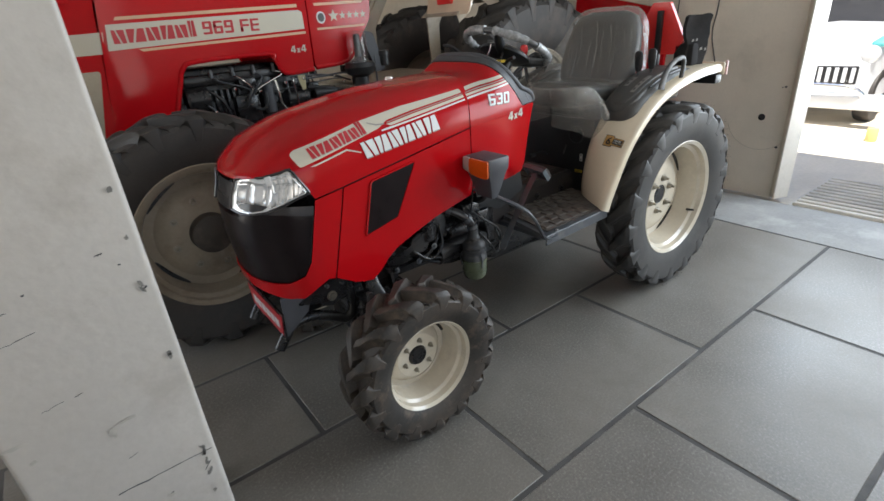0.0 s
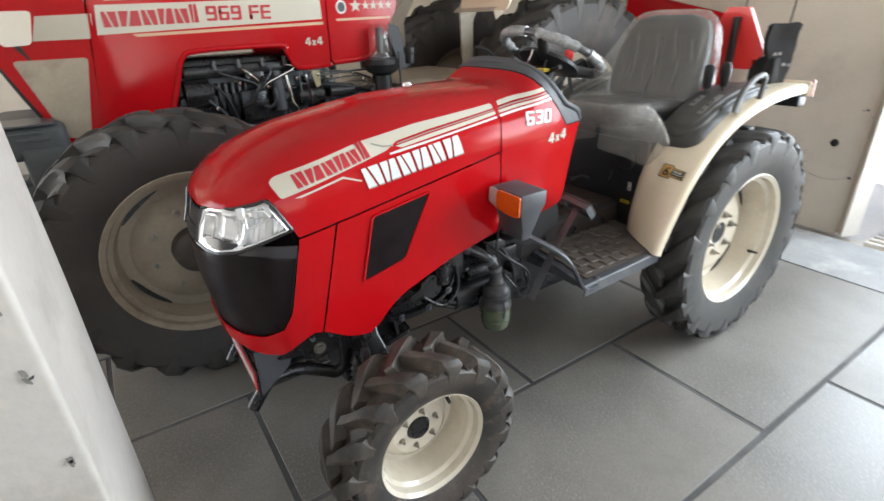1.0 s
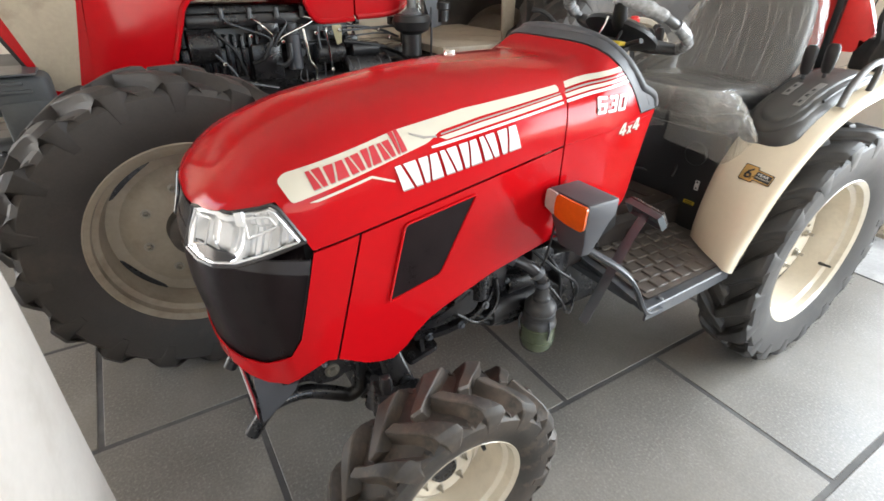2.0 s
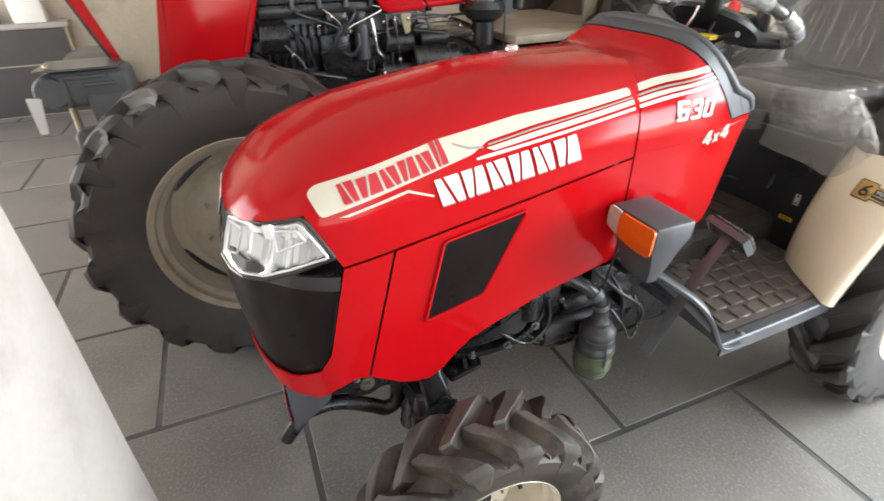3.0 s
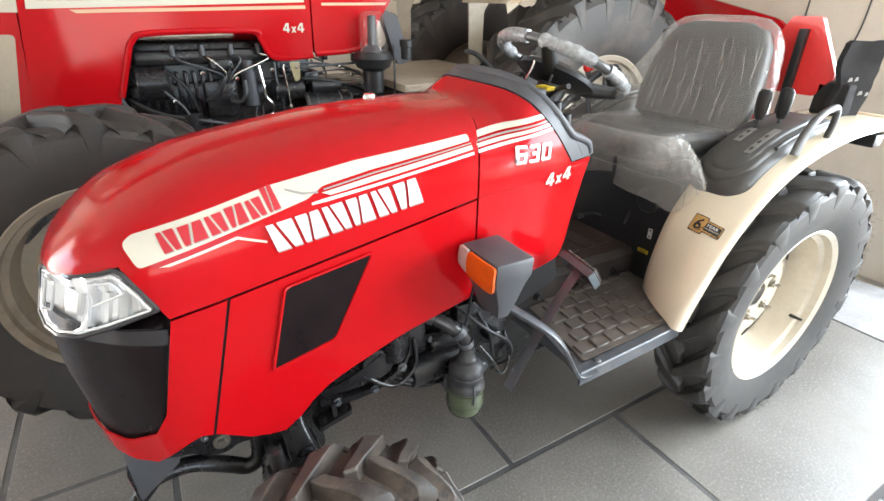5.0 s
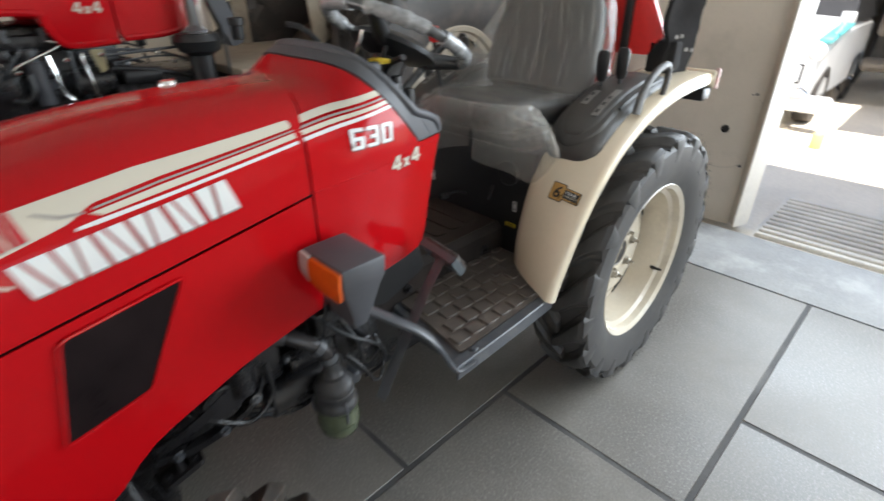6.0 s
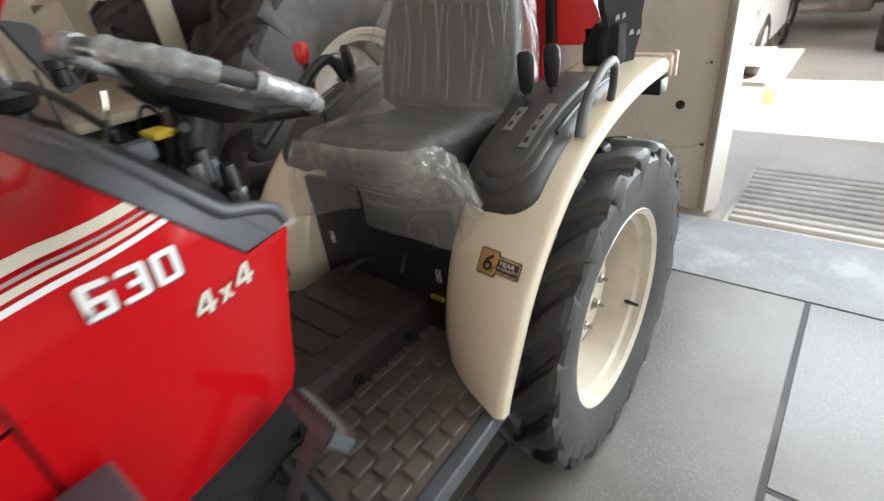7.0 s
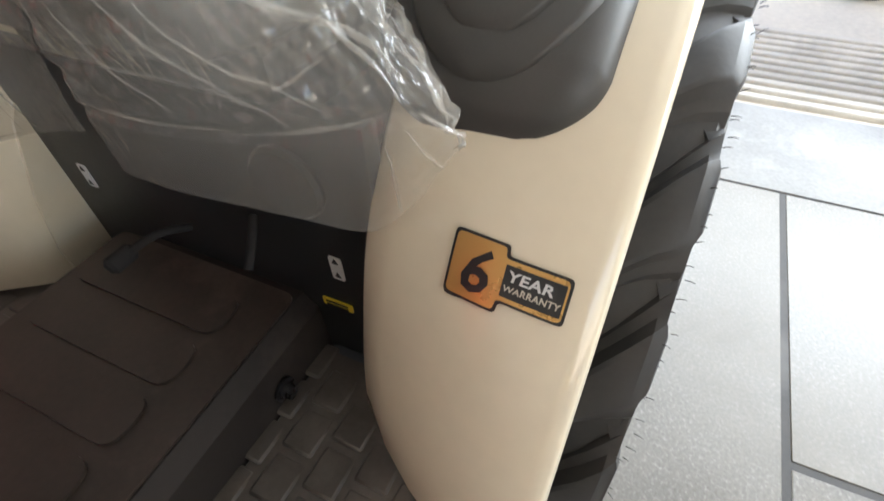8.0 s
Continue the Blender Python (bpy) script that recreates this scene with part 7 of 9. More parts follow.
def film_cover():
    """Loose clear plastic: a bag over the backrest, a skin on the cushion and two flaps that hang in front."""
    stations = [(0.985, 1.545, 0.255, 0.082), (1.05, 1.552, 0.262, 0.078), (1.12, 1.575, 0.258, 0.074), (1.19, 1.60, 0.249, 0.070), (1.25, 1.62, 0.236, 0.066), (1.30, 1.635, 0.216, 0.062), (1.335, 1.645, 0.19, 0.052), (1.362, 1.655, 0.15, 0.036), (1.372, 1.66, 0.08, 0.018)]
    bm = BM()
    rows = []
    M = 300
    for a, b in zip(stations, stations[1:]):
        for j in range(8):
            z, x, hw, th = (p + (q - p) * j / 8 for p, q in zip(a, b))
            row = []
            for q in range(M):
                t = 2 * math.pi * q / M
                c, d = math.cos(t), math.sin(t)
                u = abs(c) ** 0.55 * (1 if c > 0 else -1)
                v = abs(d) ** 0.7 * (1 if d > 0 else -1)
                p = Vector((x + th * v, SEAT_Y + hw * u, z))
                fade = min(1.0, (1.40 - z) * 5)
                lean = p + Vector((0, 0.25 * (z - 1.1), 0))
                push = (0.008 * pinch(lean, 11, 0.10) + 0.004 * pinch(lean + Vector((3, 1, 0)), 21, 0.16)) * fade + 0.010 * noise.noise(p * 5) + 0.028 * max(0.0, (1.22 - z) / 0.24) ** 1.5
                tent = max(0.0, (1.27 - z) / 0.28) ** 1.3 * max(0.0, u) ** 1.5
                row.append(p + Vector((v, u * 0.6, 0)) * push + Vector((-0.13, 0.03, 0)) * tent)
            rows.append(row)
    loft(bm, rows, caps=False)
    bm.verts.ensure_lookup_table()
    bm.faces.new([bm.verts[i - M] for i in range(M)])
    part("back_cover", bm, FILM, SEAT, "clear plastic bag with upright folds on the backrest", 180)
    # upright folds of the bag, leaning a little, some long and some short
    rd = random.Random(21)
    for k in range(26):
        y0, z0 = SEAT_Y + 0.20 - 0.40 * (k + rd.uniform(0, 0.8)) / 26, rd.uniform(1.16, 1.34)
        long = rd.choice((0.07, 0.10, 0.14, 0.22))
        lean = rd.uniform(0.08, 0.38)
        path = []
        for i in range(12):
            f = i / 11
            z = max(z0 - long * f, 1.06)
            y = y0 - lean * (z0 - z) + 0.004 * noise.noise((f * 4, k, 0))
            x, hw, th = (interp(z, [(st[0], st[q]) for st in stations]) for q in (1, 2, 3))
            c = min(abs((y - SEAT_Y) / hw), 0.97) ** (1 / 0.55)
            path.append(Vector((x - th * (1 - c * c) ** 0.35 - 0.010 - 0.028 * max(0.0, (1.22 - z) / 0.24) ** 1.5, y, z)))
        path = [p for i, p in enumerate(path) if i == 0 or (p - path[i - 1]).length > 1e-4]
        film_fold(path, [Vector((-0.96, 0, 0.28))] * len(path), rd.uniform(0.0012, 0.0032), SEAT)
    # skin on the cushion: rings from the middle out over the edge, then down its sides
    bm = BM()
    rows = []
    pts = rounded([(1.152, -0.262), (1.152, 0.100), (1.56, 0.115), (1.56, -0.266)], 0.05, 8)
    lens = [0.0]
    for a, b in zip(pts, pts[1:] + pts[:1]):
        lens.append(lens[-1] + math.dist(a, b))
    N = 420
    outline = []
    for k in range(N):
        t = lens[-1] * k / N
        i = max(j for j in range(len(pts)) if lens[j] <= t)
        f = (t - lens[i]) / max(lens[i + 1] - lens[i], 1e-6)
        outline.append(Vector(pts[i]).lerp(Vector(pts[(i + 1) % len(pts)]), f))
    cen = Vector((1.36, CUSHION_Y))
    for f in (0.02, 0.12, 0.22, 0.32, 0.42, 0.51, 0.60, 0.68, 0.75, 0.82, 0.88, 0.93, 0.97, 1.0):
        row = []
        for p in outline:
            q = cen + (p - cen) * f
            z = 1.058 - 0.016 * ((q.x - 1.1) / 0.46) - 0.012 * max(0, (f - 0.86) / 0.14) ** 2
            row.append(Vector((q.x, q.y, z + 0.35 * folds(q.x, q.y, 3.0))))
        rows.append(row)
    for j in range(1, 19):
        h = j / 18
        row = []
        for i, p in enumerate(outline):
            e = outline[(i + 5) % N] - outline[i - 5]
            nrm = Vector((e.y, -e.x)).normalized()
            nrm = nrm if nrm.dot(p - cen) > 0 else -nrm
            near = min(max((-0.20 - p.y) / 0.05, 0), 1)
            push = (0.3 + 1.1 * near) * folds(lens[-1] * i / N, 0.11 * h) * math.sin(math.pi * min(h + 0.15, 1)) - 0.016 * h ** 2
            row.append(Vector((p.x + nrm.x * push, p.y + nrm.y * push, 1.046 - 0.018 * ((p.x - 1.1) / 0.46) - 0.105 * h)))
        rows.append(row)
    loft(bm, rows, caps=False)
    part("cushion_cover", bm, FILM, SEAT, "clear plastic skin drawn over the cushion", 9)
    # the flap before the far half hangs smooth; the one by the fender is crumpled above a folded hem and ends in a loose corner
    film_grid("cover_flap", [[(1.150, 0.112, 1.035), (1.125, 0.120, 0.98), (1.105, 0.122, 0.91), (1.100, 0.115, 0.846)],
                             [(1.146, 0.03, 1.040), (1.120, 0.035, 0.985), (1.108, 0.03, 0.92), (1.112, 0.03, 0.868)],
                             [(1.146, -0.05, 1.040), (1.122, -0.05, 0.985), (1.115, -0.05, 0.93), (1.118, -0.05, 0.892)],
                             [(1.146, -0.12, 1.040), (1.128, -0.12, 0.99), (1.124, -0.12, 0.945), (1.126, -0.12, 0.912)]], 20, 12,
              lambda u, v: 0.45 * folds(0.24 * u, 0.17 * v, 6.0) + 0.004 * math.sin(9 * u + 2 * v), "clear plastic flap before the cushion",
              [(0.1, 0.1, 0.18, 0.9, 0.002), (0.35, 0.2, 0.30, 0.7, 0.0015), (0.6, 0.3, 0.7, 0.95, 0.002), (0.05, 0.93, 0.6, 0.95, 0.0015)])

    def crumple(u, v):
        upper = min(max((0.70 - v) / 0.10, 0), 1)
        seam = max(0.0, 1 - abs(v - 0.67) / 0.035)
        tip = min(max((u - 0.62) / 0.15, 0), 1)
        return (0.22 + 1.15 * upper * min(v * 6, 1) + 0.7 * tip) * folds(0.36 * u + 0.05 * v, 0.20 * v - 0.10 * u, 1.0) + 0.005 * seam
    film_grid("cover_flap", [[(1.144, -0.09, 1.038), (1.128, -0.115, 0.985), (1.120, -0.135, 0.935), (1.128, -0.125, 0.868)],
                             [(1.144, -0.15, 1.044), (1.126, -0.17, 0.985), (1.126, -0.185, 0.930), (1.135, -0.175, 0.858)],
                             [(1.146, -0.225, 1.048), (1.136, -0.25, 0.985), (1.148, -0.27, 0.927), (1.155, -0.255, 0.846)],
                             [(1.160, -0.270, 1.050), (1.158, -0.305, 1.0), (1.160, -0.325, 0.938), (1.185, -0.315, 0.822)],
                             [(1.21, -0.284, 1.045), (1.20, -0.325, 1.01), (1.175, -0.370, 0.952), (1.196, -0.352, 0.850)],
                             [(1.25, -0.282, 1.02), (1.23, -0.330, 0.985), (1.20, -0.392, 0.935), (1.205, -0.392, 0.912)],
                             [(1.29, -0.276, 0.99), (1.26, -0.330, 0.965), (1.21, -0.388, 0.925), (1.212, -0.389, 0.905)]], 26, 26, crumple,
              "clear crumpled plastic flap with a folded hem",
              [(0.05, 0.665, 0.30, 0.67, 0.0030), (0.28, 0.67, 0.60, 0.66, 0.0038), (0.38, 0.10, 0.72, 0.60, 0.0040), (0.44, 0.05, 0.80, 0.52, 0.0030), (0.20, 0.15, 0.38, 0.55, 0.0024),
               (0.26, 0.12, 0.42, 0.50, 0.0018), (0.12, 0.20, 0.24, 0.60, 0.0022), (0.32, 0.28, 0.50, 0.62, 0.0022), (0.30, 0.42, 0.42, 0.64, 0.0018), (0.55, 0.30, 0.66, 0.64, 0.0022),
               (0.66, 0.70, 0.78, 0.92, 0.0022), (0.70, 0.66, 0.84, 0.74, 0.0030), (0.60, 0.72, 0.64, 0.97, 0.0018), (0.18, 0.40, 0.30, 0.45, 0.0016), (0.40, 0.50, 0.55, 0.46, 0.0018)])


film_cover()
for o in SEAT.children:
    if "cover" in o.name:
        o.visible_shadow = False

# ---- steering wheel and dash ----
SW = Vector((0.885, CY - 0.03, 1.242))
tilt = Matrix.Translation(SW) @ Euler((0, radians(27), 0)).to_matrix().to_4x4()


def ring_tube(R, r, a0, a1, n, seg=10, wob=0.0):
    bm = BM()
    full = abs(a1 - a0) > 6.28
    rings = []
    for k in range(n + (0 if full else 1)):
        a = a0 + (a1 - a0) * k / n
        rr = r * (1 + wob * noise.noise((a * 14, r * 90, 2)))
        rings.append([tilt @ Vector(((R + rr * math.cos(b)) * math.cos(a), (R + rr * math.cos(b)) * math.sin(a), rr * math.sin(b))) for b in (2 * math.pi * q / seg for q in range(seg))])
    if full:
        rings.append(rings[0])
        loft(bm, rings, caps=False)
        bmesh.ops.remove_doubles(bm, verts=bm.verts, dist=1e-6)
    else:
        loft(bm, rings)
    return bm


WRAP_DARK = material("wrapped_black_rim", (0.075, 0.075, 0.077), 0.3, vary=0.3, scale=40, fine=150, bump=0.3, bump_d=0.001, coat=0.3)
WHEEL_SW = part("steering_wheel", ring_tube(0.183, 0.0125, 0, 2 * math.pi, 64), WRAP_DARK, SMALL, "black steering wheel wrapped in clear plastic")
WRAP = material("clear_wrap", (0.29, 0.295, 0.30), 0.24, vary=0.4, scale=30, fine=120, bump=0.6, bump_d=0.003, coat=0.5, spots=(0.16, 0.16, 0.165), spot_amount=0.7, spot_scale=34)
for k in range(11):
    a0 = 2 * math.pi * (k + 0.25 * math.sin(k * 2.4)) / 11
    part("wrap", ring_tube(0.183, 0.0175, a0, a0 + 0.52 + 0.05 * math.sin(k * 1.7), 22, 12, 0.16), WRAP, WHEEL_SW, "crinkled clear plastic wrap")
for a in (math.radians(90), math.radians(210), math.radians(330)):
    bm = BM()
    p = [Vector((0.03 * math.cos(a), 0.03 * math.sin(a), -0.035)), Vector((0.10 * math.cos(a), 0.10 * math.sin(a), -0.028)), Vector((0.185 * math.cos(a), 0.185 * math.sin(a), -0.002))]
    tube(bm, [tilt @ v for v in p], [0.026, 0.022, 0.016], 10)
    part("spoke", bm, BLACK, WHEEL_SW)
bm = BM()
lathe(bm, [(0, 0.0), (0.05, -0.003), (0.085, -0.010), (0.110, -0.024), (0.112, -0.036), (0.08, -0.052), (0.04, -0.062), (0.0, -0.062)], (0, 0, 0), 24, "z")
bmesh.ops.transform(bm, matrix=tilt, verts=bm.verts)
part("wheel_hub", bm, BLACK, WHEEL_SW, "black steering wheel hub")
bm = BM()
tube(bm, [tilt @ Vector((0, 0, -0.05)), tilt @ Vector((0, 0, -0.12)), tilt @ Vector((0, 0, -0.30))], [0.045, 0.038, 0.035], 14)
part("steering_column", bm, BLACK, SMALL, "black steering column cover")
# instrument housing under the wheel
bm = BM()
rings = []
for x, hw, zl, zh in ((0.64, 0.15, 1.00, 1.225), (0.70, 0.160, 1.0, 1.205), (0.76, 0.160, 0.96, 1.145), (0.82, 0.155, 0.90, 1.075), (0.875, 0.14, 0.90, 1.035)):
    rings.append([(x, CY - hw, zl), (x, CY - hw, zh - 0.02), (x, CY - hw + 0.02, zh), (x, CY + hw - 0.02, zh), (x, CY + hw, zh - 0.02), (x, CY + hw, zl)])
loft(bm, rings)
DASH = part("dashboard", bm, BLACK, SMALL, "black dashboard with levers and switches")
bm = BM()
box(bm, (0.745, CY - 0.135, 1.196), (0.775, CY - 0.085, 1.206), 0.003)
part("switch", bm, YELLOW, DASH, "yellow warning switch")
for x, y, m in ((0.80, CY - 0.12, BLACK), (0.825, CY - 0.09, STEEL), (0.83, CY - 0.13, BLACK)):
    bm = BM()
    lathe(bm, [(0, 0.022), (0.012, 0.020), (0.014, 0.0), (0.014, -0.03), (0, -0.03)], (x, y, interp(x, [(0.78, 1.165), (0.84, 1.10)])), 14, "z")
    part("knob", bm, m, DASH)
for pts, m, rr in (([(0.80, CY - 0.05, 1.13), (0.78, CY - 0.12, 1.19), (0.765, CY - 0.19, 1.215)], BLACK, 0.007), ([(0.80, CY + 0.05, 1.13), (0.72, CY + 0.12, 1.25), (0.69, CY + 0.17, 1.27)], BLACK, 0.007),
                   ([(0.70, CY - 0.08, 1.20), (0.715, CY - 0.10, 1.245), (0.72, CY - 0.105, 1.27)], CHROME, 0.003)):
    bm = BM()
    tube(bm, curve_pts(pts, 5), rr, 8)
    part("stalk", bm, m, DASH, "thin control stalk")
for y, z in ((-0.145, 1.02), (-0.10, 1.0)):
    bm = BM()
    sheet(bm, [(y - 0.02, z - 0.012), (y + 0.02, z - 0.012), (y + 0.02, z + 0.012), (y - 0.02, z + 0.012)], lambda u, v, w: (0.887 + w, u, v), 0.001, 1, 1)
    part("label", bm, WHITE_DECAL, DASH, "small white label")

# clutter on the dashboard: cables, a key and small housings
def dash_clutter():
    rd = random.Random(5)
    for k in range(7):
        x, y = rd.uniform(0.70, 0.84), CY + rd.uniform(-0.13, 0.11)
        z = interp(x, [(0.64, 1.225), (0.70, 1.205), (0.76, 1.145), (0.82, 1.075), (0.875, 1.035)])
        bm = BM()
        a, b, c = rd.uniform(0.010, 0.022), rd.uniform(0.010, 0.022), rd.uniform(0.012, 0.03)
        box(bm, (x - a, y - b, z - 0.012), (x + a, y + b, z + c), 0.004)
        part("switch_box", bm, (BLACK, GLOSS_BLACK, GREY)[k % 3], DASH)
    for k in range(2):
        x, y = rd.uniform(0.70, 0.80), CY + rd.uniform(-0.12, 0.12)
        p = [(x, y, 1.12), (x + 0.02, y - 0.03, 1.20 + rd.uniform(0, 0.03)), (x + 0.06, y + rd.uniform(-0.06, 0.06), 1.17), (x + 0.10, y, 1.08)]
        bm = BM()
        tube(bm, curve_pts(p, 5), 0.0035, 8)
        part("cable", bm, BLACK, DASH)
    bm = BM()
    tube(bm, [(0.725, CY - 0.07, 1.16), (0.715, CY - 0.085, 1.215)], 0.003, 8)
    part("rod", bm, CHROME, DASH, "thin bright rod")


dash_clutter()

# ---- rear sign and tail lamps ----
def sign_put(u, v, w):
    """A plate set aslant behind the seat: u to the tractor's left."""
    return (1.80 + 0.35 * (u + 0.32) * 0.0 + w, -0.36 + u, v)


bm = BM()
sheet(bm, rounded([(-0.018, 1.20), (0.075, 1.372), (0.165, 1.372), (0.258, 1.20), (0.212, 1.13), (0.028, 1.13)], 0.010), sign_put, 0.022, 0.2, 0.2)
SIGN = part("warning_sign", bm, RED_LENS, SMALL, "red plastic slow-vehicle sign in torn film")
bm = BM()
box(bm, (1.775, -0.262, 1.02), (1.80, -0.236, 1.335), 0.004)
post = part("sign_post", bm, BLACK, SIGN, "black steel sign post")
bm = BM()
sheet(bm, rounded([(0.205, 1.335), (0.235, 1.315), (0.262, 1.25), (0.235, 1.225), (0.20, 1.27)], 0.015), lambda u, v, w: (1.765 + 0.012 * noise.noise((u * 30, v * 30, 0)) + w, -0.36 + u, v), 0.001, 0.012, 0.012)
film = part("torn_film", bm, FILM, SIGN, "torn clear plastic film", 180)
film.visible_shadow = False
for s in (-1, 1):
    yy = lambda y: y if s < 0 else 2 * CY - y
    # ragged plastic sheet over the lamp housing
    bm = BM()
    sheet(bm, [(1.786, 1.300), (1.80, 1.308), (1.86, 1.306), (1.885, 1.310), (1.900, 1.300), (1.892, 1.27), (1.899, 1.22), (1.890, 1.19), (1.896, 1.14), (1.885, 1.075), (1.80, 1.07), (1.786, 1.12), (1.793, 1.17), (1.784, 1.22)], lambda u, v, w: (u, yy(-0.382 - 0.52 * (u - 1.79) + 0.010 * noise.noise((u * 14, v * 14, 4)) - w), v), 0.016, 0.02, 0.02)
    tail = part("tail_lamp", bm, FLAP, SMALL, "black tail lamp wrapped in a ragged plastic sheet")
    bm = BM()
    box(bm, (1.80, min(yy(-0.43), yy(-0.33)), 1.075), (1.88, max(yy(-0.43), yy(-0.33)), 1.18), 0.010)
    part("housing", bm, FLAP, tail, "black lamp housing")
    for k, (u, z, a) in enumerate(((1.803, 1.186, 0.012), (1.822, 1.188, 0.010), (1.845, 1.145, 0.014), (1.868, 1.142, 0.010))):
        bm = BM()
        sheet(bm, [(u, z), (u + a, z + 0.003), (u + a * 0.8, z + 0.014), (u + 0.2 * a, z + 0.012)], lambda u, v, w: (u, yy(-0.382 - 0.52 * (u - 1.79) - 0.027 - w), v), 0.001, 1, 1)
        part("label", bm, GREY_DECAL, tail)
solid("rear_platform", [((1.60, CY - 0.27, 0.90), (1.93, CY + 0.27, 1.00))], BLACK_METAL, SMALL, 0.02)


# ---- the large tractor behind ----
BY = 1.66
BIG = thing("large_tractor", (0.7, BY, 0), "large red four-wheel-drive tractor with dusty cream wheels behind", "tractor")
bmir = lambda y: 2 * BY - y
for s in (-1, 1):
    yy = (lambda y: y) if s < 0 else bmir
    wheel(BIG, (-0.345, yy(0.685), 0.545), s, 0.553, 0.27, 0.335, 18, 0.036, CREAM_WHEEL_DUSTY, RUBBER_DUSTY, 0.10, 0.105, 8, 0.072, "dusty cream front wheel", 4, 0.06, 0.165, 0.012)
    wheel(BIG, (2.12, yy(1.02), 0.74), s, 0.76, 0.40, 0.40, 22, 0.04, CREAM_WHEEL_DUSTY, RUBBER_DUSTY, 0.14, 0.12, 8, 0.085, "dusty cream rear wheel", 4, 0.06, 0.20, 0.013)

BH = 0.30  # half width of the hood
# hood side plates: front plate with lamp, cream band and cream insert; rear plate with the stepped lower edge
SIDE = {s: (lambda u, v, w, s=s: (u, BY + s * (BH + w - max(0, -0.45 - u) * 0.30), v)) for s in (-1, 1)}
for s in (-1, 1):
    put = SIDE[s]
    bm = BM()
    sheet(bm, rounded([(-0.452, 1.60), (-0.545, 0.88), (-0.69, 0.885), (-0.86, 1.30), (-0.88, 1.60)], 0.02), put, 0.02, 0.1, 0.1)
    front = part("hood_front", bm, RED_BIG, BIG, "red painted hood front")
    bm = BM()
    sheet(bm, rounded([(-0.512, 1.265), (-0.592, 0.925), (-0.685, 0.925), (-0.79, 1.262)], 0.02), lambda u, v, w: put(u, v, 0.019 + w), 0.004, 0.1, 0.1)
    part("side_insert", bm, CREAM_DUSTY, front, "cream painted insert")
    bm = BM()
    sheet(bm, [(-0.452, 1.438), (-0.470, 1.340), (-0.69, 1.338), (-0.655, 1.434)], lambda u, v, w: put(u, v, 0.019 + w), 0.003, 0.1, 0.1)
    part("decal_band", bm, CREAM_DECAL, front, "cream decal band")
    bm = BM()
    sheet(bm, rounded([(-0.66, 1.455), (-0.695, 1.325), (-0.80, 1.32), (-0.83, 1.455)], 0.02), lambda u, v, w: put(u, v, 0.018 + w), 0.02, 0.05, 0.05)
    lamp = part("headlamp", bm, CHROME, front, "clear headlamp")
    bm = BM()
    sheet(bm, rounded([(-0.44, 1.60), (-0.548, 0.89), (-0.235, 0.98), (-0.225, 1.02), (-0.175, 1.155), (-0.14, 1.235), (-0.06, 1.265), (0.33, 1.268), (0.37, 1.23), (0.40, 1.17), (0.45, 1.148), (0.605, 1.155), (0.62, 1.60)], 0.025), put, 0.024, 0.12, 0.12)
    rear = part("hood_side", bm, RED_BIG, BIG, "red painted hood side panel")
    bm = BM()
    edge = [put(u, v, 0.022) for u, v in ((-0.225, 1.02), (-0.175, 1.155), (-0.14, 1.235), (-0.06, 1.265), (0.33, 1.268), (0.37, 1.23), (0.40, 1.17), (0.45, 1.148), (0.605, 1.155))]
    tube(bm, curve_pts(edge, 5), 0.013, 8)
    part("panel_lip", bm, RED_BIG, rear)
    bm = BM()
    sheet(bm, rounded([(0.622, 1.60), (0.612, 1.155), (0.80, 1.165), (0.88, 1.20), (0.95, 1.30), (1.04, 1.42), (1.06, 1.60)], 0.03), put, 0.03, 0.12, 0.12)
    cowl = part("cowl", bm, RED_BIG, BIG, "red painted cowl")
    bm = BM()
    edge = [put(u, v, 0.024) for u, v in ((0.62, 1.163), (0.80, 1.173), (0.875, 1.205), (0.94, 1.30))]
    tube(bm, curve_pts(edge, 5), 0.014, 8)
    part("panel_lip", bm, RED_BIG, cowl)
    flip = 1 if s < 0 else -1
    # cream name band, stripes and marks
    for (o, m, lift) in (([(-0.432, 1.470), (-0.452, 1.352), (0.585, 1.385), (0.585, 1.475), (0.565, 1.488)], CREAM_DECAL, 0.0235), ([(-0.39, 1.487), (-0.38, 1.502), (0.56, 1.520), (0.56, 1.503)], GOLD_SOFT, 0.0235), ([(-0.30, 1.338), (-0.32, 1.350), (0.589, 1.372), (0.589, 1.358)], GOLD_SOFT, 0.0235)):
        bm = BM()
        sheet(bm, o, lambda u, v, w, lift=lift: put(u, v, lift + w), 0.002, 0.2, 0.2)
        part("decal_band", bm, m, rear, "cream decal band")
    for k, (a, b, h) in enumerate(((-0.418, -0.362, 1), (-0.352, -0.272, 1), (-0.262, -0.205, 1), (-0.195, -0.135, 1.05), (-0.125, -0.070, 1), (-0.060, -0.028, 1.25))):
        lo = 1.382 + 0.02 * (a + 0.4)
        bm = BM()
        for o in slit_block(a, b, 0.062 * h, k):
            sheet(bm, [(u, lo + v) for u, v in o], lambda u, v, w: put(u, v, 0.026 + w), 0.0015, 1, 1)
        part("mark_block", bm, RED_DECAL, rear)
    def words(name, txt, x0, z0, size, mat_, par, n_w):
        flow = (lambda u, v, w: put(x0 + u, z0 + v, 0.0262 + w)) if s < 0 else (lambda u, v, w: put(x0 + n_w - u, z0 + v, 0.0262 + w))
        square_text(name, txt, flow, size, mat_, par, 1.0, 0.13, "", 0.05, 0.0012)
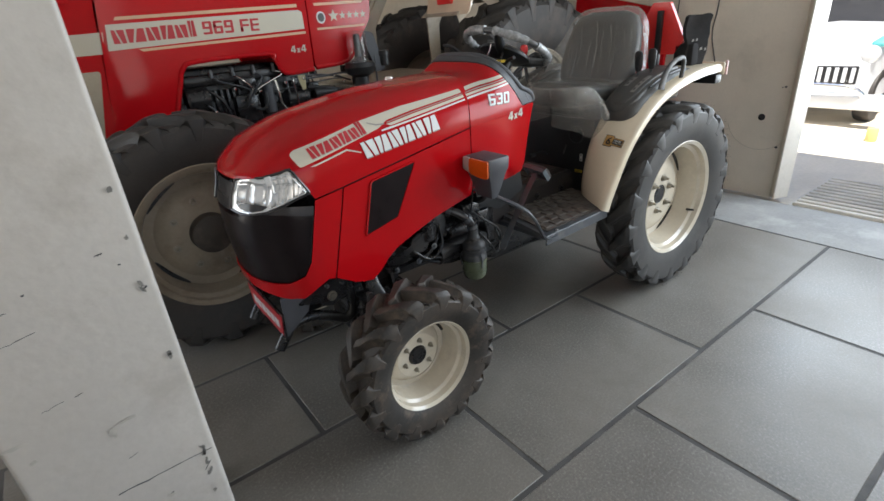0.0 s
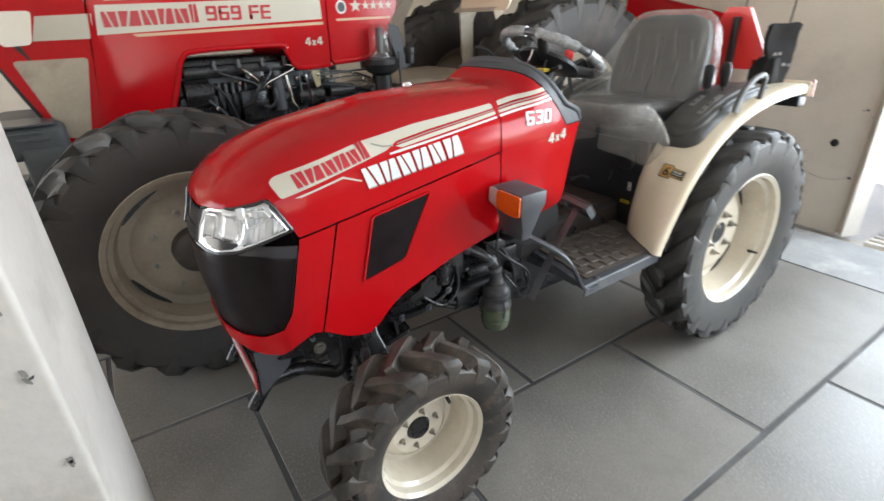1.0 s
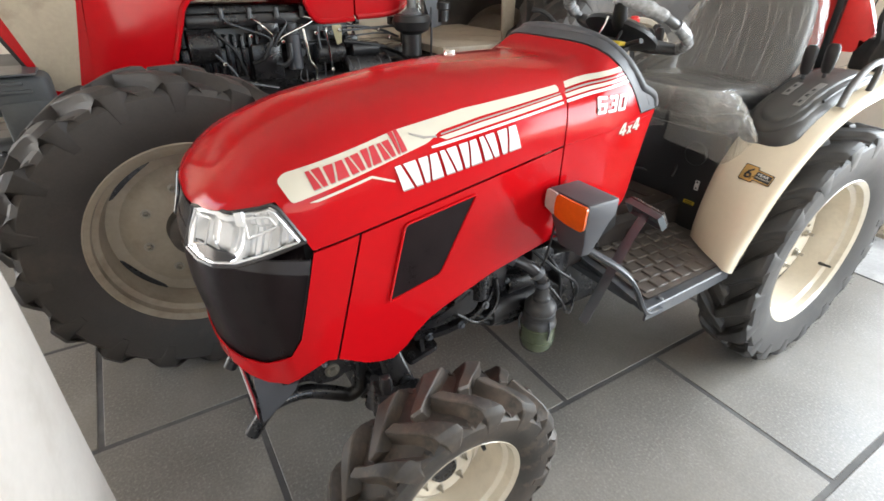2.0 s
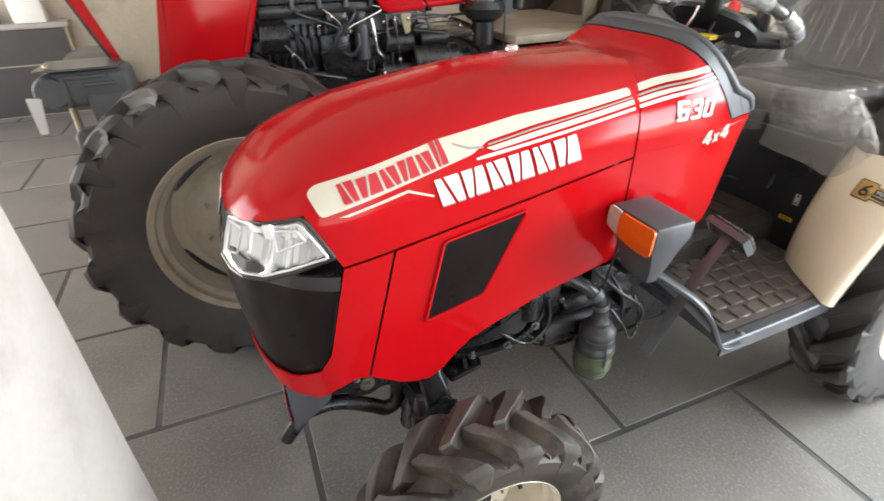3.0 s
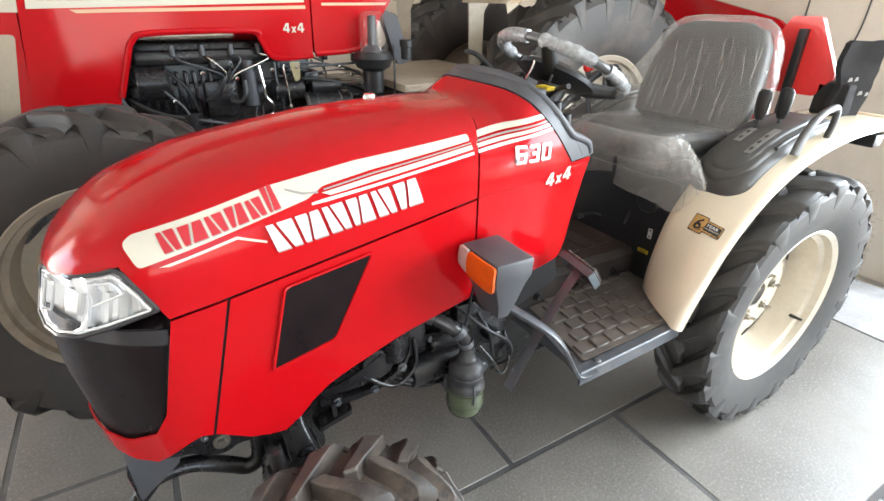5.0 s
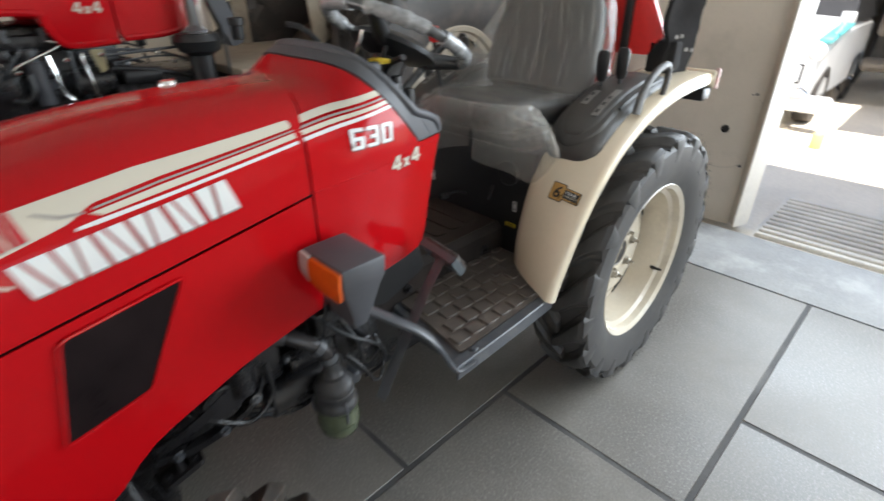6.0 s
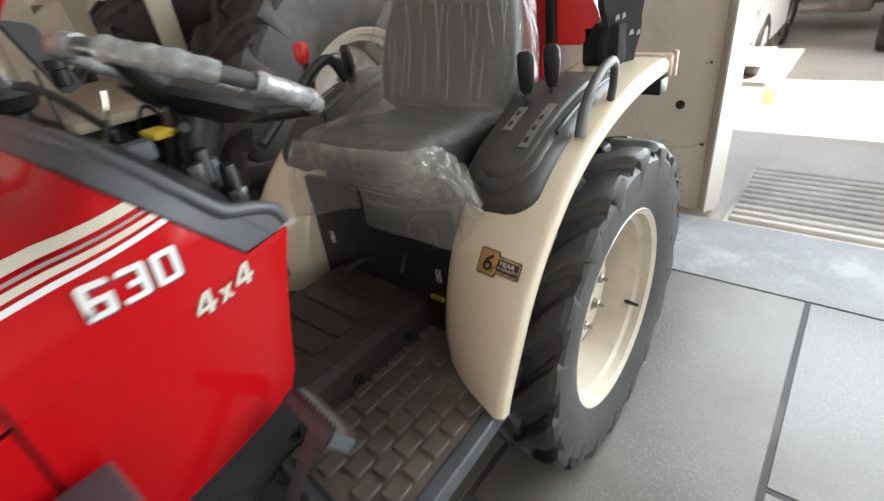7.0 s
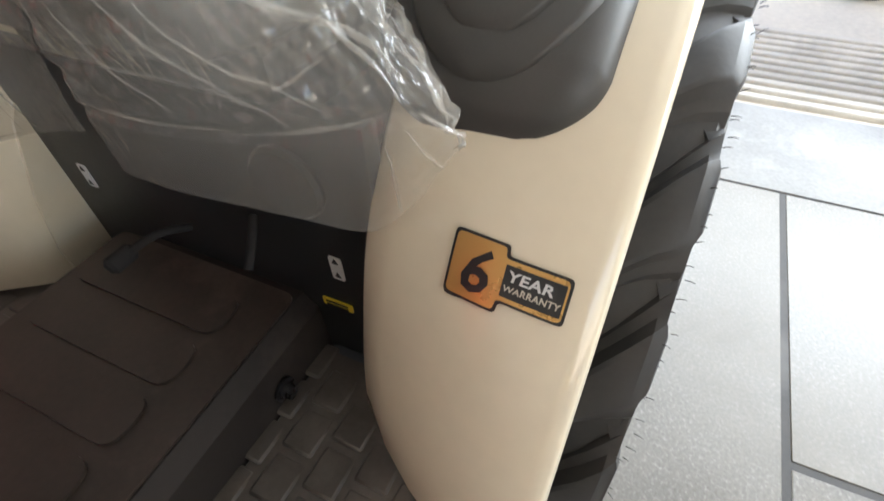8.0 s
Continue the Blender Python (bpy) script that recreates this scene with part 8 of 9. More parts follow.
    words("number", "969 FE", 0.008, 1.394, 0.064, RED_DECAL, rear, 0.31)
    words("badge", "4x4", 0.475, 1.258, 0.040, CREAM_DECAL, rear, 0.1)
    for (za, zb) in ((1.505, 1.520), (1.372, 1.384)):
        bm = BM()
        sheet(bm, [(0.665, za), (0.665, zb), (1.0, zb + 0.004), (0.99, za + 0.004)], lambda u, v, w: put(u, v, 0.0295 + w), 0.002, 0.2, 0.2)
        part("decal_band", bm, GOLD_SOFT, cowl)
    bm = BM()
    ring = [(0.70 + 0.030 * math.cos(a), 1.440 + 0.034 * math.sin(a)) for a in (2 * math.pi * k / 24 for k in range(24))]
    sheet(bm, ring, lambda u, v, w: put(u, v, 0.0295 + w), 0.002, 1, 1)
    part("round_mark", bm, WHITE_DECAL, cowl, "round white mark")
    bm = BM()
    ring = [(0.70 + 0.021 * math.cos(a), 1.440 + 0.024 * math.sin(a)) for a in (2 * math.pi * k / 24 for k in range(24))]
    sheet(bm, ring, lambda u, v, w: put(u, v, 0.032 + w), 0.001, 1, 1)
    part("round_mark", bm, BLACK_DECAL, cowl)
    for k in range(5):
        R0 = 0.036 if k == 0 else 0.024
        cx = 0.785 + (0.062 + 0.048 * (k - 1) if k else 0)
        star = [(cx + (R0 if q % 2 == 0 else R0 * 0.42) * math.sin(math.pi * q / 5), 1.445 + (R0 if q % 2 == 0 else R0 * 0.42) * math.cos(math.pi * q / 5)) for q in range(10)]
        bm = BM()
        sheet(bm, star, lambda u, v, w: put(u, v, 0.0295 + w), 0.002, 1, 1)
        part("star", bm, CREAM_DECAL, cowl, "cream star")

# hood top and nose
bm = BM()
rings = []
for x, hw, zh in ((-0.93, 0.16, 1.55), (-0.88, 0.20, 1.60), (-0.6, 0.29, 1.66), (0.0, 0.31, 1.72), (0.62, 0.315, 1.76), (1.06, 0.315, 1.80)):
    rings.append([(x, BY - hw, 1.57), (x, BY - hw * 0.97, zh - 0.05), (x, BY - hw * 0.8, zh), (x, BY, zh + 0.012), (x, BY + hw * 0.8, zh), (x, BY + hw * 0.97, zh - 0.05), (x, BY + hw, 1.57)])
loft(bm, rings)
part("hood_top", bm, RED_BIG, BIG, "red painted hood top")
bm = BM()
rings = []
for z, x, hw in ((0.87, -0.70, 0.20), (1.10, -0.80, 0.19), (1.35, -0.89, 0.175), (1.57, -0.93, 0.165)):
    rings.append([(x, BY - hw, z), (x + 0.14, BY - hw - 0.06, z), (x + 0.14, BY + hw + 0.06, z), (x, BY + hw, z)])
loft(bm, rings)
part("front_grille", bm, BLACK, BIG, "black front grille")

def bsolid(name, boxes, mat=BLACK_METAL, bevel=0.015, label=""):
    return solid(name, boxes, mat, BIG, bevel, label)


bsolid("engine_block", [((-0.25, BY - 0.20, 0.70), (0.62, BY + 0.20, 1.22)), ((-0.2, BY - 0.24, 0.85), (0.55, BY + 0.24, 1.05))], label="dusty black engine block")
bsolid("oil_pan", [((-0.2, BY - 0.16, 0.52), (0.55, BY + 0.16, 0.72))], bevel=0.03)
bsolid("gearbox", [((0.60, BY - 0.22, 0.55), (1.9, BY + 0.22, 1.0))], bevel=0.03)
bsolid("front_frame", [((-0.85, BY - 0.19, 0.68), (-0.2, BY - 0.13, 0.88)), ((-0.85, BY + 0.13, 0.68), (-0.2, BY + 0.19, 0.88)), ((-0.72, BY - 0.19, 0.72), (-0.55, BY + 0.19, 0.87))], bevel=0.012)
bsolid("front_axle", [((-0.44, BY - 0.82, 0.46), (-0.25, BY + 0.82, 0.62))], bevel=0.04)
bsolid("rear_axle", [((2.0, BY - 0.6, 0.62), (2.24, BY + 0.6, 0.86))], bevel=0.04)
# engine dressing in the opening
rnd = random.Random(11)
for s in (-1, 1):
    yv = lambda d: BY + s * d
    drum("fuel_filter", (0.30, yv(0.29), 1.02), 0.035, 0.16, "z", GREY, BIG, "grey fuel filter")
    drum("filter_cap", (0.30, yv(0.29), 1.12), 0.026, 0.05, "z", STEEL, BIG)
    drum("oil_filter", (0.02, yv(0.28), 0.86), 0.055, 0.14, "z", BLACK_METAL, BIG)
    drum("alternator", (-0.10, yv(0.27), 1.06), 0.07, 0.12, "x", BLACK_METAL, BIG)
    drum("starter", (0.50, yv(0.27), 0.86), 0.055, 0.24, "x", BLACK_METAL, BIG)
    drum("pump", (0.48, yv(0.28), 1.0), 0.05, 0.14, "x", BLACK_METAL, BIG)
    bsolid("pump_body", [((0.10, min(yv(0.22), yv(0.30)), 0.90), (0.24, max(yv(0.22), yv(0.30)), 1.06))], bevel=0.012)
    bsolid("manifold", [((-0.15, min(yv(0.20), yv(0.27)), 1.13), (0.5, max(yv(0.20), yv(0.27)), 1.19))], bevel=0.015)
    for k, pts in enumerate((
            [(0.22, 0.30, 1.10), (0.18, 0.33, 1.06), (0.15, 0.32, 1.00), (0.10, 0.30, 0.98)],
            [(0.345, 0.32, 1.12), (0.352, 0.33, 1.05), (0.36, 0.33, 0.98), (0.39, 0.32, 0.94), (0.39, 0.31, 0.88)],
            [(0.42, 0.31, 1.13), (0.42, 0.32, 1.04), (0.44, 0.31, 0.96), (0.44, 0.30, 0.86)],
            [(-0.05, 0.29, 1.12), (0.02, 0.32, 1.05), (0.05, 0.31, 0.97), (0.06, 0.29, 0.93)],
            [(-0.2, 0.27, 1.0), (-0.1, 0.31, 0.94), (0.05, 0.32, 0.90), (0.2, 0.30, 0.86)],
            [(0.45, 0.30, 1.12), (0.60, 0.31, 1.12), (0.74, 0.32, 1.10), (0.85, 0.31, 1.06)],
            [(0.55, 0.3, 1.05), (0.7, 0.32, 1.03), (0.85, 0.31, 0.98), (0.95, 0.3, 0.9)])):
        bm = BM()
        tube(bm, curve_pts([(x, yv(d), z) for x, d, z in pts], 5), (0.010, 0.007, 0.005, 0.008, 0.009, 0.006, 0.010)[k], 8)
        part("pipe", bm, (BLACK, CHROME, STEEL, BLACK, BLACK, STEEL, BLACK)[k], BIG, ("black rubber hose", "bright steel pipe", "", "", "", "", "")[k])
    for k in range(10):
        x, z, d = rnd.uniform(-0.18, 0.85), rnd.uniform(0.85, 1.12), rnd.uniform(0.24, 0.30)
        a = rnd.uniform(0.015, 0.035)
        if k % 2:
            drum("fitting", (x, yv(d), z), a * 0.7, a * 2, "y", STEEL if k % 5 == 1 else BLACK_METAL, BIG)
        else:
            bsolid("fitting", [((x, min(yv(d), yv(d - 0.06)), z), (x + a * 2, max(yv(d), yv(d - 0.06)), z + a * 1.5))], bevel=0.005)

# finer engine dressing: starter with bands, injector lines, fins, rods and brackets
BRASS_PLATE = material("zinc_yellow_plate", (0.38, 0.33, 0.20), 0.35, metal=0.7, vary=0.15, scale=20)
def engine_detail(s):
    yv = lambda d: BY + s * d
    drum("starter_motor", (0.66, yv(0.30), 0.905), 0.078, 0.24, "x", BLACK_METAL, BIG, "black starter motor")
    for x in (0.555, 0.60, 0.72, 0.775):
        drum("starter_band", (x, yv(0.30), 0.905), 0.081, 0.010, "x", STEEL, BIG)
    drum("starter_nose", (0.81, yv(0.30), 0.905), 0.055, 0.07, "x", BLACK_METAL, BIG)
    drum("solenoid", (0.66, yv(0.30), 1.01), 0.032, 0.15, "x", BLACK, BIG)
    for k in range(9):
        bsolid("fin", [((-0.14 + 0.034 * k, min(yv(0.2), yv(0.275)), 0.93), (-0.126 + 0.034 * k, max(yv(0.2), yv(0.275)), 1.10))], bevel=0.003)
    for k in range(4):
        x = 0.0 + 0.12 * k
        bm = BM()
        tube(bm, curve_pts([(x, yv(0.29), 1.17), (x + 0.03, yv(0.325), 1.15), (0.18 + 0.02 * k, yv(0.335), 1.09), (0.16 + 0.02 * k, yv(0.31), 1.05)], 5), 0.0045, 8)
        part("injector_line", bm, CHROME if k % 2 else STEEL, BIG, "thin steel fuel line")
        drum("injector", (x, yv(0.285), 1.19), 0.012, 0.05, "z", STEEL, BIG)
    for x, z in ((0.40, 1.10), (0.39, 0.875), (0.86, 1.02), (0.47, 0.93), (0.52, 1.11), (0.24, 1.07), (-0.03, 0.99), (0.10, 1.10), (0.73, 1.10), (0.79, 1.06)):
        drum("ball_end", (x, yv(0.335), z), 0.009, 0.018, "y", CHROME, BIG)
    for pts, r_, m in (([(-0.205, 0.29, 1.17), (-0.235, 0.30, 1.11), (-0.235, 0.30, 1.02), (-0.21, 0.29, 0.95)], 0.013, STEEL), ([(0.46, 0.325, 1.12), (0.455, 0.33, 1.10), (0.465, 0.33, 0.99), (0.475, 0.325, 0.90)], 0.005, CHROME),
                       ([(0.54, 0.33, 1.105), (0.68, 0.335, 1.11), (0.83, 0.33, 1.115)], 0.006, STEEL), ([(0.56, 0.325, 1.075), (0.70, 0.33, 1.085), (0.80, 0.325, 1.08)], 0.004, STEEL),
                       ([(0.27, 0.33, 1.06), (0.265, 0.345, 1.0), (0.235, 0.34, 0.97), (0.20, 0.33, 0.98)], 0.011, BLACK), ([(-0.12, 0.30, 1.12), (-0.06, 0.33, 1.03), (0.0, 0.33, 0.96), (0.03, 0.32, 0.88)], 0.006, GREY),
                       ([(0.87, 0.32, 1.14), (0.86, 0.33, 1.05), (0.88, 0.33, 0.97)], 0.006, BLACK), ([(0.31, 0.34, 0.94), (0.30, 0.345, 0.90), (0.33, 0.345, 0.89), (0.335, 0.34, 0.94)], 0.003, STEEL)):
        bm = BM()
        tube(bm, curve_pts([(x, yv(d), z) for x, d, z in pts], 5), r_, 8)
        part("pipe", bm, m, BIG)
    bm = BM()
    sheet(bm, rounded([(0.485, 1.13), (0.535, 1.13), (0.53, 1.05), (0.505, 1.04)], 0.006), lambda u, v, w: (u, yv(0.325 + w), v), 0.004, 1, 1)
    part("bracket", bm, BRASS_PLATE, BIG, "yellowish plated bracket")
    for x0, z0, w_, h_ in ((-0.05, 0.84, 0.16, 0.06), (0.14, 1.09, 0.10, 0.06), (0.36, 0.84, 0.12, 0.05), (0.56, 1.02, 0.07, 0.06)):
        bsolid("cover_plate", [((x0, min(yv(0.25), yv(0.30)), z0), (x0 + w_, max(yv(0.25), yv(0.30)), z0 + h_))], BLACK_METAL, 0.01)
        for bx in (x0 + 0.012, x0 + w_ - 0.012):
            drum("bolt", (bx, yv(0.303), z0 + h_ / 2), 0.007, 0.012, "y", STEEL, BIG)


for s in (-1, 1):
    engine_detail(s)

# clear pre-cleaner jar and its black base
PC = (0.885, 1.262, 0)
bm = BM()
lathe(bm, [(0.0, 1.355), (0.045, 1.35), (0.058, 1.335), (0.062, 1.30), (0.064, 1.17)], PC, 28, "z")
jar = part("precleaner", bm, LENS, BIG, "clear plastic pre-cleaner jar")
jar.visible_shadow = False
bm = BM()
lathe(bm, [(0.0, 1.335), (0.02, 1.33), (0.024, 1.20), (0.05, 1.18), (0.05, 1.165), (0.0, 1.165)], PC, 20, "z")
part("core", bm, GREY, jar)
bm = BM()
lathe(bm, [(0.0, 1.17), (0.088, 1.168), (0.10, 1.14), (0.085, 1.10), (0.05, 1.08), (0.05, 0.98), (0.0, 0.98)], PC, 28, "z")
part("base", bm, BLACK, jar, "black pre-cleaner base")
for x, y, z, r_, h in ((1.06, 1.24, 1.16, 0.028, 0.06), (1.06, 1.24, 1.205, 0.034, 0.035)):
    drum("filler_cap", (x, y, z), r_, h, "z", BLACK, BIG, "black filler cap")
bm = BM()
tube(bm, [(1.0, 1.26, 0.9), (1.0, 1.26, 1.2)], 0.006, 8)
part("rod", bm, STEEL, BIG)
# pedals, steps and fender of the driving place
bm = BM()
sheet(bm, rounded([(1.00, 1.36), (1.10, 1.33), (1.17, 1.10), (1.10, 1.08)], 0.02), lambda u, v, w: (u, 1.42 + w, v), 0.05, 0.1, 0.1)
part("pedal_cover", bm, GREY, BIG, "dark grey cover by the pedals")
bsolid("platform", [((1.0, BY - 0.52, 0.98), (1.75, BY + 0.52, 1.02))], CREAM_DUSTY, 0.008, "dusty platform")
for s in (-1, 1):
    yv = lambda d: BY + s * d
    bm = BM()
    sheet(bm, rounded([(1.45, 0.95), (1.42, 1.42), (1.56, 1.62), (1.70, 1.62), (1.52, 1.35), (1.52, 0.95)], 0.02), lambda u, v, w: (u, yv(0.42 + w), v), 0.012, 0.2, 0.2)
    fen = part("fender", bm, CREAM_DUSTY, BIG, "cream painted rear fender")
    bm = BM()
    pts = [(1.40, 1.40), (1.46, 1.44), (1.55, 1.56), (1.75, 1.66), (2.10, 1.70), (2.45, 1.64), (2.70, 1.50)]
    rings = [[(x, yv(0.40), z), (x, yv(0.78), z), (x, yv(0.80), z - 0.05), (x + 0.0, yv(0.795), z - 0.05), (x, yv(0.775), z - 0.008), (x, yv(0.40), z - 0.008)] for x, z in pts]
    loft(bm, rings)
    part("fender_top", bm, CREAM_DUSTY, fen, "cream fender top")
    bm = BM()
    sheet(bm, rounded([(0.44, 1.40), (0.86, 1.395), (0.88, 1.44), (0.86, 1.56), (0.42, 1.56)], 0.02), lambda u, v, w: (1.43 - w + 0.25 * (v - 1.4), yv(u), v), 0.012, 1, 1)
    front_plate = part("fender_front", bm, CREAM, fen, "cream fender front plate")
    bm = BM()
    box(bm, (1.415, min(yv(0.56), yv(0.70)), 1.462), (1.445, max(yv(0.56), yv(0.70)), 1.50), 0.006)
    part("side_lamp", bm, RED_LENS, front_plate, "red and clear side lamp")

# weight bracket at the nose: dark grey castings
GREY_CAST = material("grey_casting", (0.075, 0.08, 0.085), 0.55, vary=0.2, scale=12, fine=90, bump=0.3, bump_d=0.002)
bm = BM()
box(bm, (-0.97, 1.29, 0.865), (-0.68, 1.98, 1.01), 0.030, 3)
br = part("front_weight", bm, GREY_CAST, BIG, "dark grey cast front weight bracket")
for y in (1.32, 1.45, 1.85, 1.98):
    bm = BM()
    lathe(bm, [(0, -0.04), (0.055, -0.04), (0.064, -0.02), (0.064, 0.02), (0.055, 0.04), (0, 0.04)], (-0.965, y, 0.935), 24)
    part("end_boss", bm, GREY_CAST, br)
bm = BM()
tube(bm, [(-0.93, 1.34, 0.88), (-0.93, 1.34, 0.76)], 0.014, 10)
BRASS_DULL = material("brass_pin", (0.42, 0.34, 0.24), 0.4, metal=0.6)
part("pin", bm, BRASS_DULL, br, "brass-coloured hitch pin")
bm = BM()
box(bm, (-0.96, 1.30, 0.66), (-0.70, 1.42, 0.77), 0.03, 3)
part("hitch", bm, GREY_CAST, br, "grey cast hitch jaw")
bm = BM()
box(bm, (-0.86, 1.28, 0.74), (-0.70, 1.46, 0.92), 0.02)
part("bracket", bm, GREY_CAST, br)
bm = BM()
sheet(bm, rounded([(1.30, 0.88), (1.345, 0.875), (1.335, 0.74), (1.31, 0.74)], 0.006), lambda u, v, w: (-1.05 + 1.1 * (u - 1.30) + 0.08 * (v - 0.85), 1.262 - w, v + 0.05), 0.003, 1, 1)
part("tag", bm, WHITE_DECAL, br, "hanging paper tag")
# ribs, cover plate and bolts of the casting
for x0, x1, z in ((-0.93, -0.76, 0.985), (-0.86, -0.74, 0.955)):
    bm = BM()
    box(bm, (x0, 1.278, z - 0.007), (x1, 1.295, z + 0.007), 0.004)
    part("rib", bm, GREY_CAST, br)
bm = BM()
box(bm, (-0.925, 1.276, 0.875), (-0.908, 1.295, 0.98), 0.005)
part("rib", bm, GREY_CAST, br)
bm = BM()
box(bm, (-1.0, 1.27, 1.012), (-0.71, 1.50, 1.020), 0.002, 1)
part("cover_plate", bm, STEEL, br, "thin steel cover plate")
drum("bolt", (-0.955, 1.32, 1.028), 0.014, 0.020, "z", BRASS_DULL, br)
for x, z in ((-0.80, 0.70), (-0.90, 0.73), (-0.76, 0.80)):
    drum("bolt", (x, 1.29, z), 0.012, 0.03, "y", BLACK_METAL, br)


# ---- the yard outside ----
DUSTY = material("dusty_brown_paint", (0.10, 0.085, 0.07), 0.8, vary=0.25, scale=4, fine=60, bump=0.2, spots=(0.17, 0.145, 0.12), spot_amount=0.7, spot_scale=3)
TEAL = material("teal_plastic", (0.12, 0.48, 0.50), 0.4, vary=0.06, scale=6, bump=0)
GLOSS_WHITE = material("white_car_paint", (0.78, 0.79, 0.80), 0.2, vary=0.03, scale=4, bump=0, coat=0.4)

# shed across the yard
bm = BM()
box(bm, (8.0, -7.0, 3.0), (12.2, 8.0, 3.15))
structure("shed_roof", bm, CONCRETE, "flat roof of the shed across the yard", "roof")
bm = BM()
box(bm, (12.0, -7.0, -0.06), (12.2, 8.0, 3.0))
structure("shed_wall", bm, DUSTY, "dark brown back wall of the shed", "wall")
# unseen slab beside the shed, added only to block sun from the yard
bm = BM()
box(bm, (5.75, -7.0, 3.02), (7.99, -1.05, 3.1))
structure("lean_to_roof", bm, CONCRETE, "unseen low roof added to shade part of the yard", "roof")
for y in (-3.6, 2.6):
    bm = BM()
    box(bm, (8.05, y, -0.06), (8.35, y + 0.3, 3.0), 0.02)
    structure("shed_post", bm, CONCRETE, "concrete post under the shed roof", "post")


def simple_wheel(parent, at, R, W, rim_mat, axis="y", rim=0.6):
    bm = BM()
    lathe(bm, [(R * rim, -W * 0.4), (R * 0.8, -W * 0.5), (R * 0.96, -W * 0.42), (R, -W * 0.2), (R, W * 0.2), (R * 0.96, W * 0.42), (R * 0.8, W * 0.5), (R * rim, W * 0.4)], at, 32, axis, closed=True)
    t = part("wheel", bm, RUBBER_DUSTY, parent, "black rubber tyre")
    bm = BM()
    lathe(bm, [(0, -W * 0.3), (R * 0.15, -W * 0.3), (R * 0.2, -W * 0.15), (R * rim * 0.9, -W * 0.15), (R * rim * 1.02, -W * 0.42), (R * rim * 1.02, W * 0.42), (R * rim * 0.9, W * 0.15), (R * 0.2, W * 0.15), (R * 0.15, W * 0.3), (0, W * 0.3)], at, 32, axis)
    part("rim", bm, rim_mat, t)
    return t


# dusty old tractor in the shade of the shed
OLD = thing("parked_tractor", (9.4, -0.6, -0.06), "dusty brown old tractor parked in the shade", "tractor")
for y in (-1.25, 0.15):
    simple_wheel(OLD, (9.7, y, 0.64), 0.70, 0.36, DUSTY)
    simple_wheel(OLD, (8.1, y * 0.8 - 0.1, 0.36), 0.42, 0.2, DUSTY)
for lo, hi, nm in (((7.9, -0.85, 0.75), (9.0, -0.25, 1.25), "hood"), ((8.9, -0.8, 0.5), (10.0, -0.3, 0.95), "gearbox"), ((9.3, -1.5, 1.35), (10.2, -1.05, 1.45), "fender"), ((9.3, -0.05, 1.35), (10.2, 0.4, 1.45), "fender"), ((9.5, -0.8, 1.0), (9.9, -0.3, 1.12), "seat"), ((8.0, -0.9, 0.35), (8.2, -0.2, 0.5), "axle")):
    bm = BM()
    box(bm, lo, hi, 0.05, 3)
    part(nm, bm, DUSTY, OLD)
bm = BM()
tube(bm, [(8.5, -0.55, 1.2), (8.5, -0.55, 1.75)], 0.03, 10)
part("exhaust", bm, DUSTY, OLD)

# white car facing the doorway
CAR = thing("parked_car", (7.3, 0.62, -0.06), "white car with a slotted black grille in the sun", "car")
bm = BM()
rings = []
for x, hw, zl, zh in ((6.28, 0.56, 0.33, 0.62), (6.33, 0.66, 0.25, 0.72), (6.6, 0.71, 0.23, 0.84), (7.2, 0.72, 0.23, 0.94), (7.5, 0.72, 0.23, 0.98), (8.6, 0.72, 0.25, 0.98), (9.0, 0.70, 0.28, 0.93)):
    rings.append([(x, 0.62 - hw, zl), (x, 0.62 - hw * 1.0, zh - 0.12), (x, 0.62 - hw * 0.86, zh), (x, 0.62, zh + 0.03), (x, 0.62 + hw * 0.86, zh), (x, 0.62 + hw, zh - 0.12), (x, 0.62 + hw, zl)])
loft(bm, rings)
part("body", bm, GLOSS_WHITE, CAR, "white car body")
bm = BM()
rings = []
for z, x0, x1, hw in ((0.92, 7.3, 8.8, 0.72), (1.2, 7.7, 8.7, 0.64), (1.42, 7.95, 8.5, 0.56)):
    rings.append([(x0, 0.62 - hw, z), (x0, 0.62 + hw, z), (x1, 0.62 + hw, z), (x1, 0.62 - hw, z)])
loft(bm, rings)
part("cabin", bm, BLACK, CAR, "dark glazed cabin")
bm = BM()
box(bm, (6.268, 0.03, 0.40), (6.30, 1.06, 0.59), 0.01)
grl = part("grille", bm, BLACK, CAR, "black front grille")
for k in range(13):
    bm = BM()
    box(bm, (6.255, 0.05 + 0.077 * k, 0.42), (6.27, 0.088 + 0.077 * k, 0.575), 0.004, 1)
    part("grille_bar", bm, GLOSS_WHITE, grl)
bm = BM()
tube(bm, curve_pts([(6.25, -0.1, 0.22), (6.16, -0.03, 0.36), (6.14, 0.2, 0.40), (6.14, 0.75, 0.40), (6.16, 1.0, 0.36), (6.25, 1.05, 0.22)], 5), 0.025, 10)
part("bumper_bar", bm, CHROME, CAR, "bright bumper bar")
bm = BM()
box(bm, (6.18, -0.30, 0.14), (6.36, 1.25, 0.30), 0.04, 3)
part("bumper", bm, GLOSS_WHITE, CAR, "white bumper")
for y in (-0.02, 1.23):
    simple_wheel(CAR, (6.75, y + (0.03 if y > 0 else 0.0), 0.24), 0.30, 0.18, CHROME)
    simple_wheel(CAR, (8.45, y + (0.03 if y > 0 else 0.0), 0.24), 0.30, 0.18, CHROME)

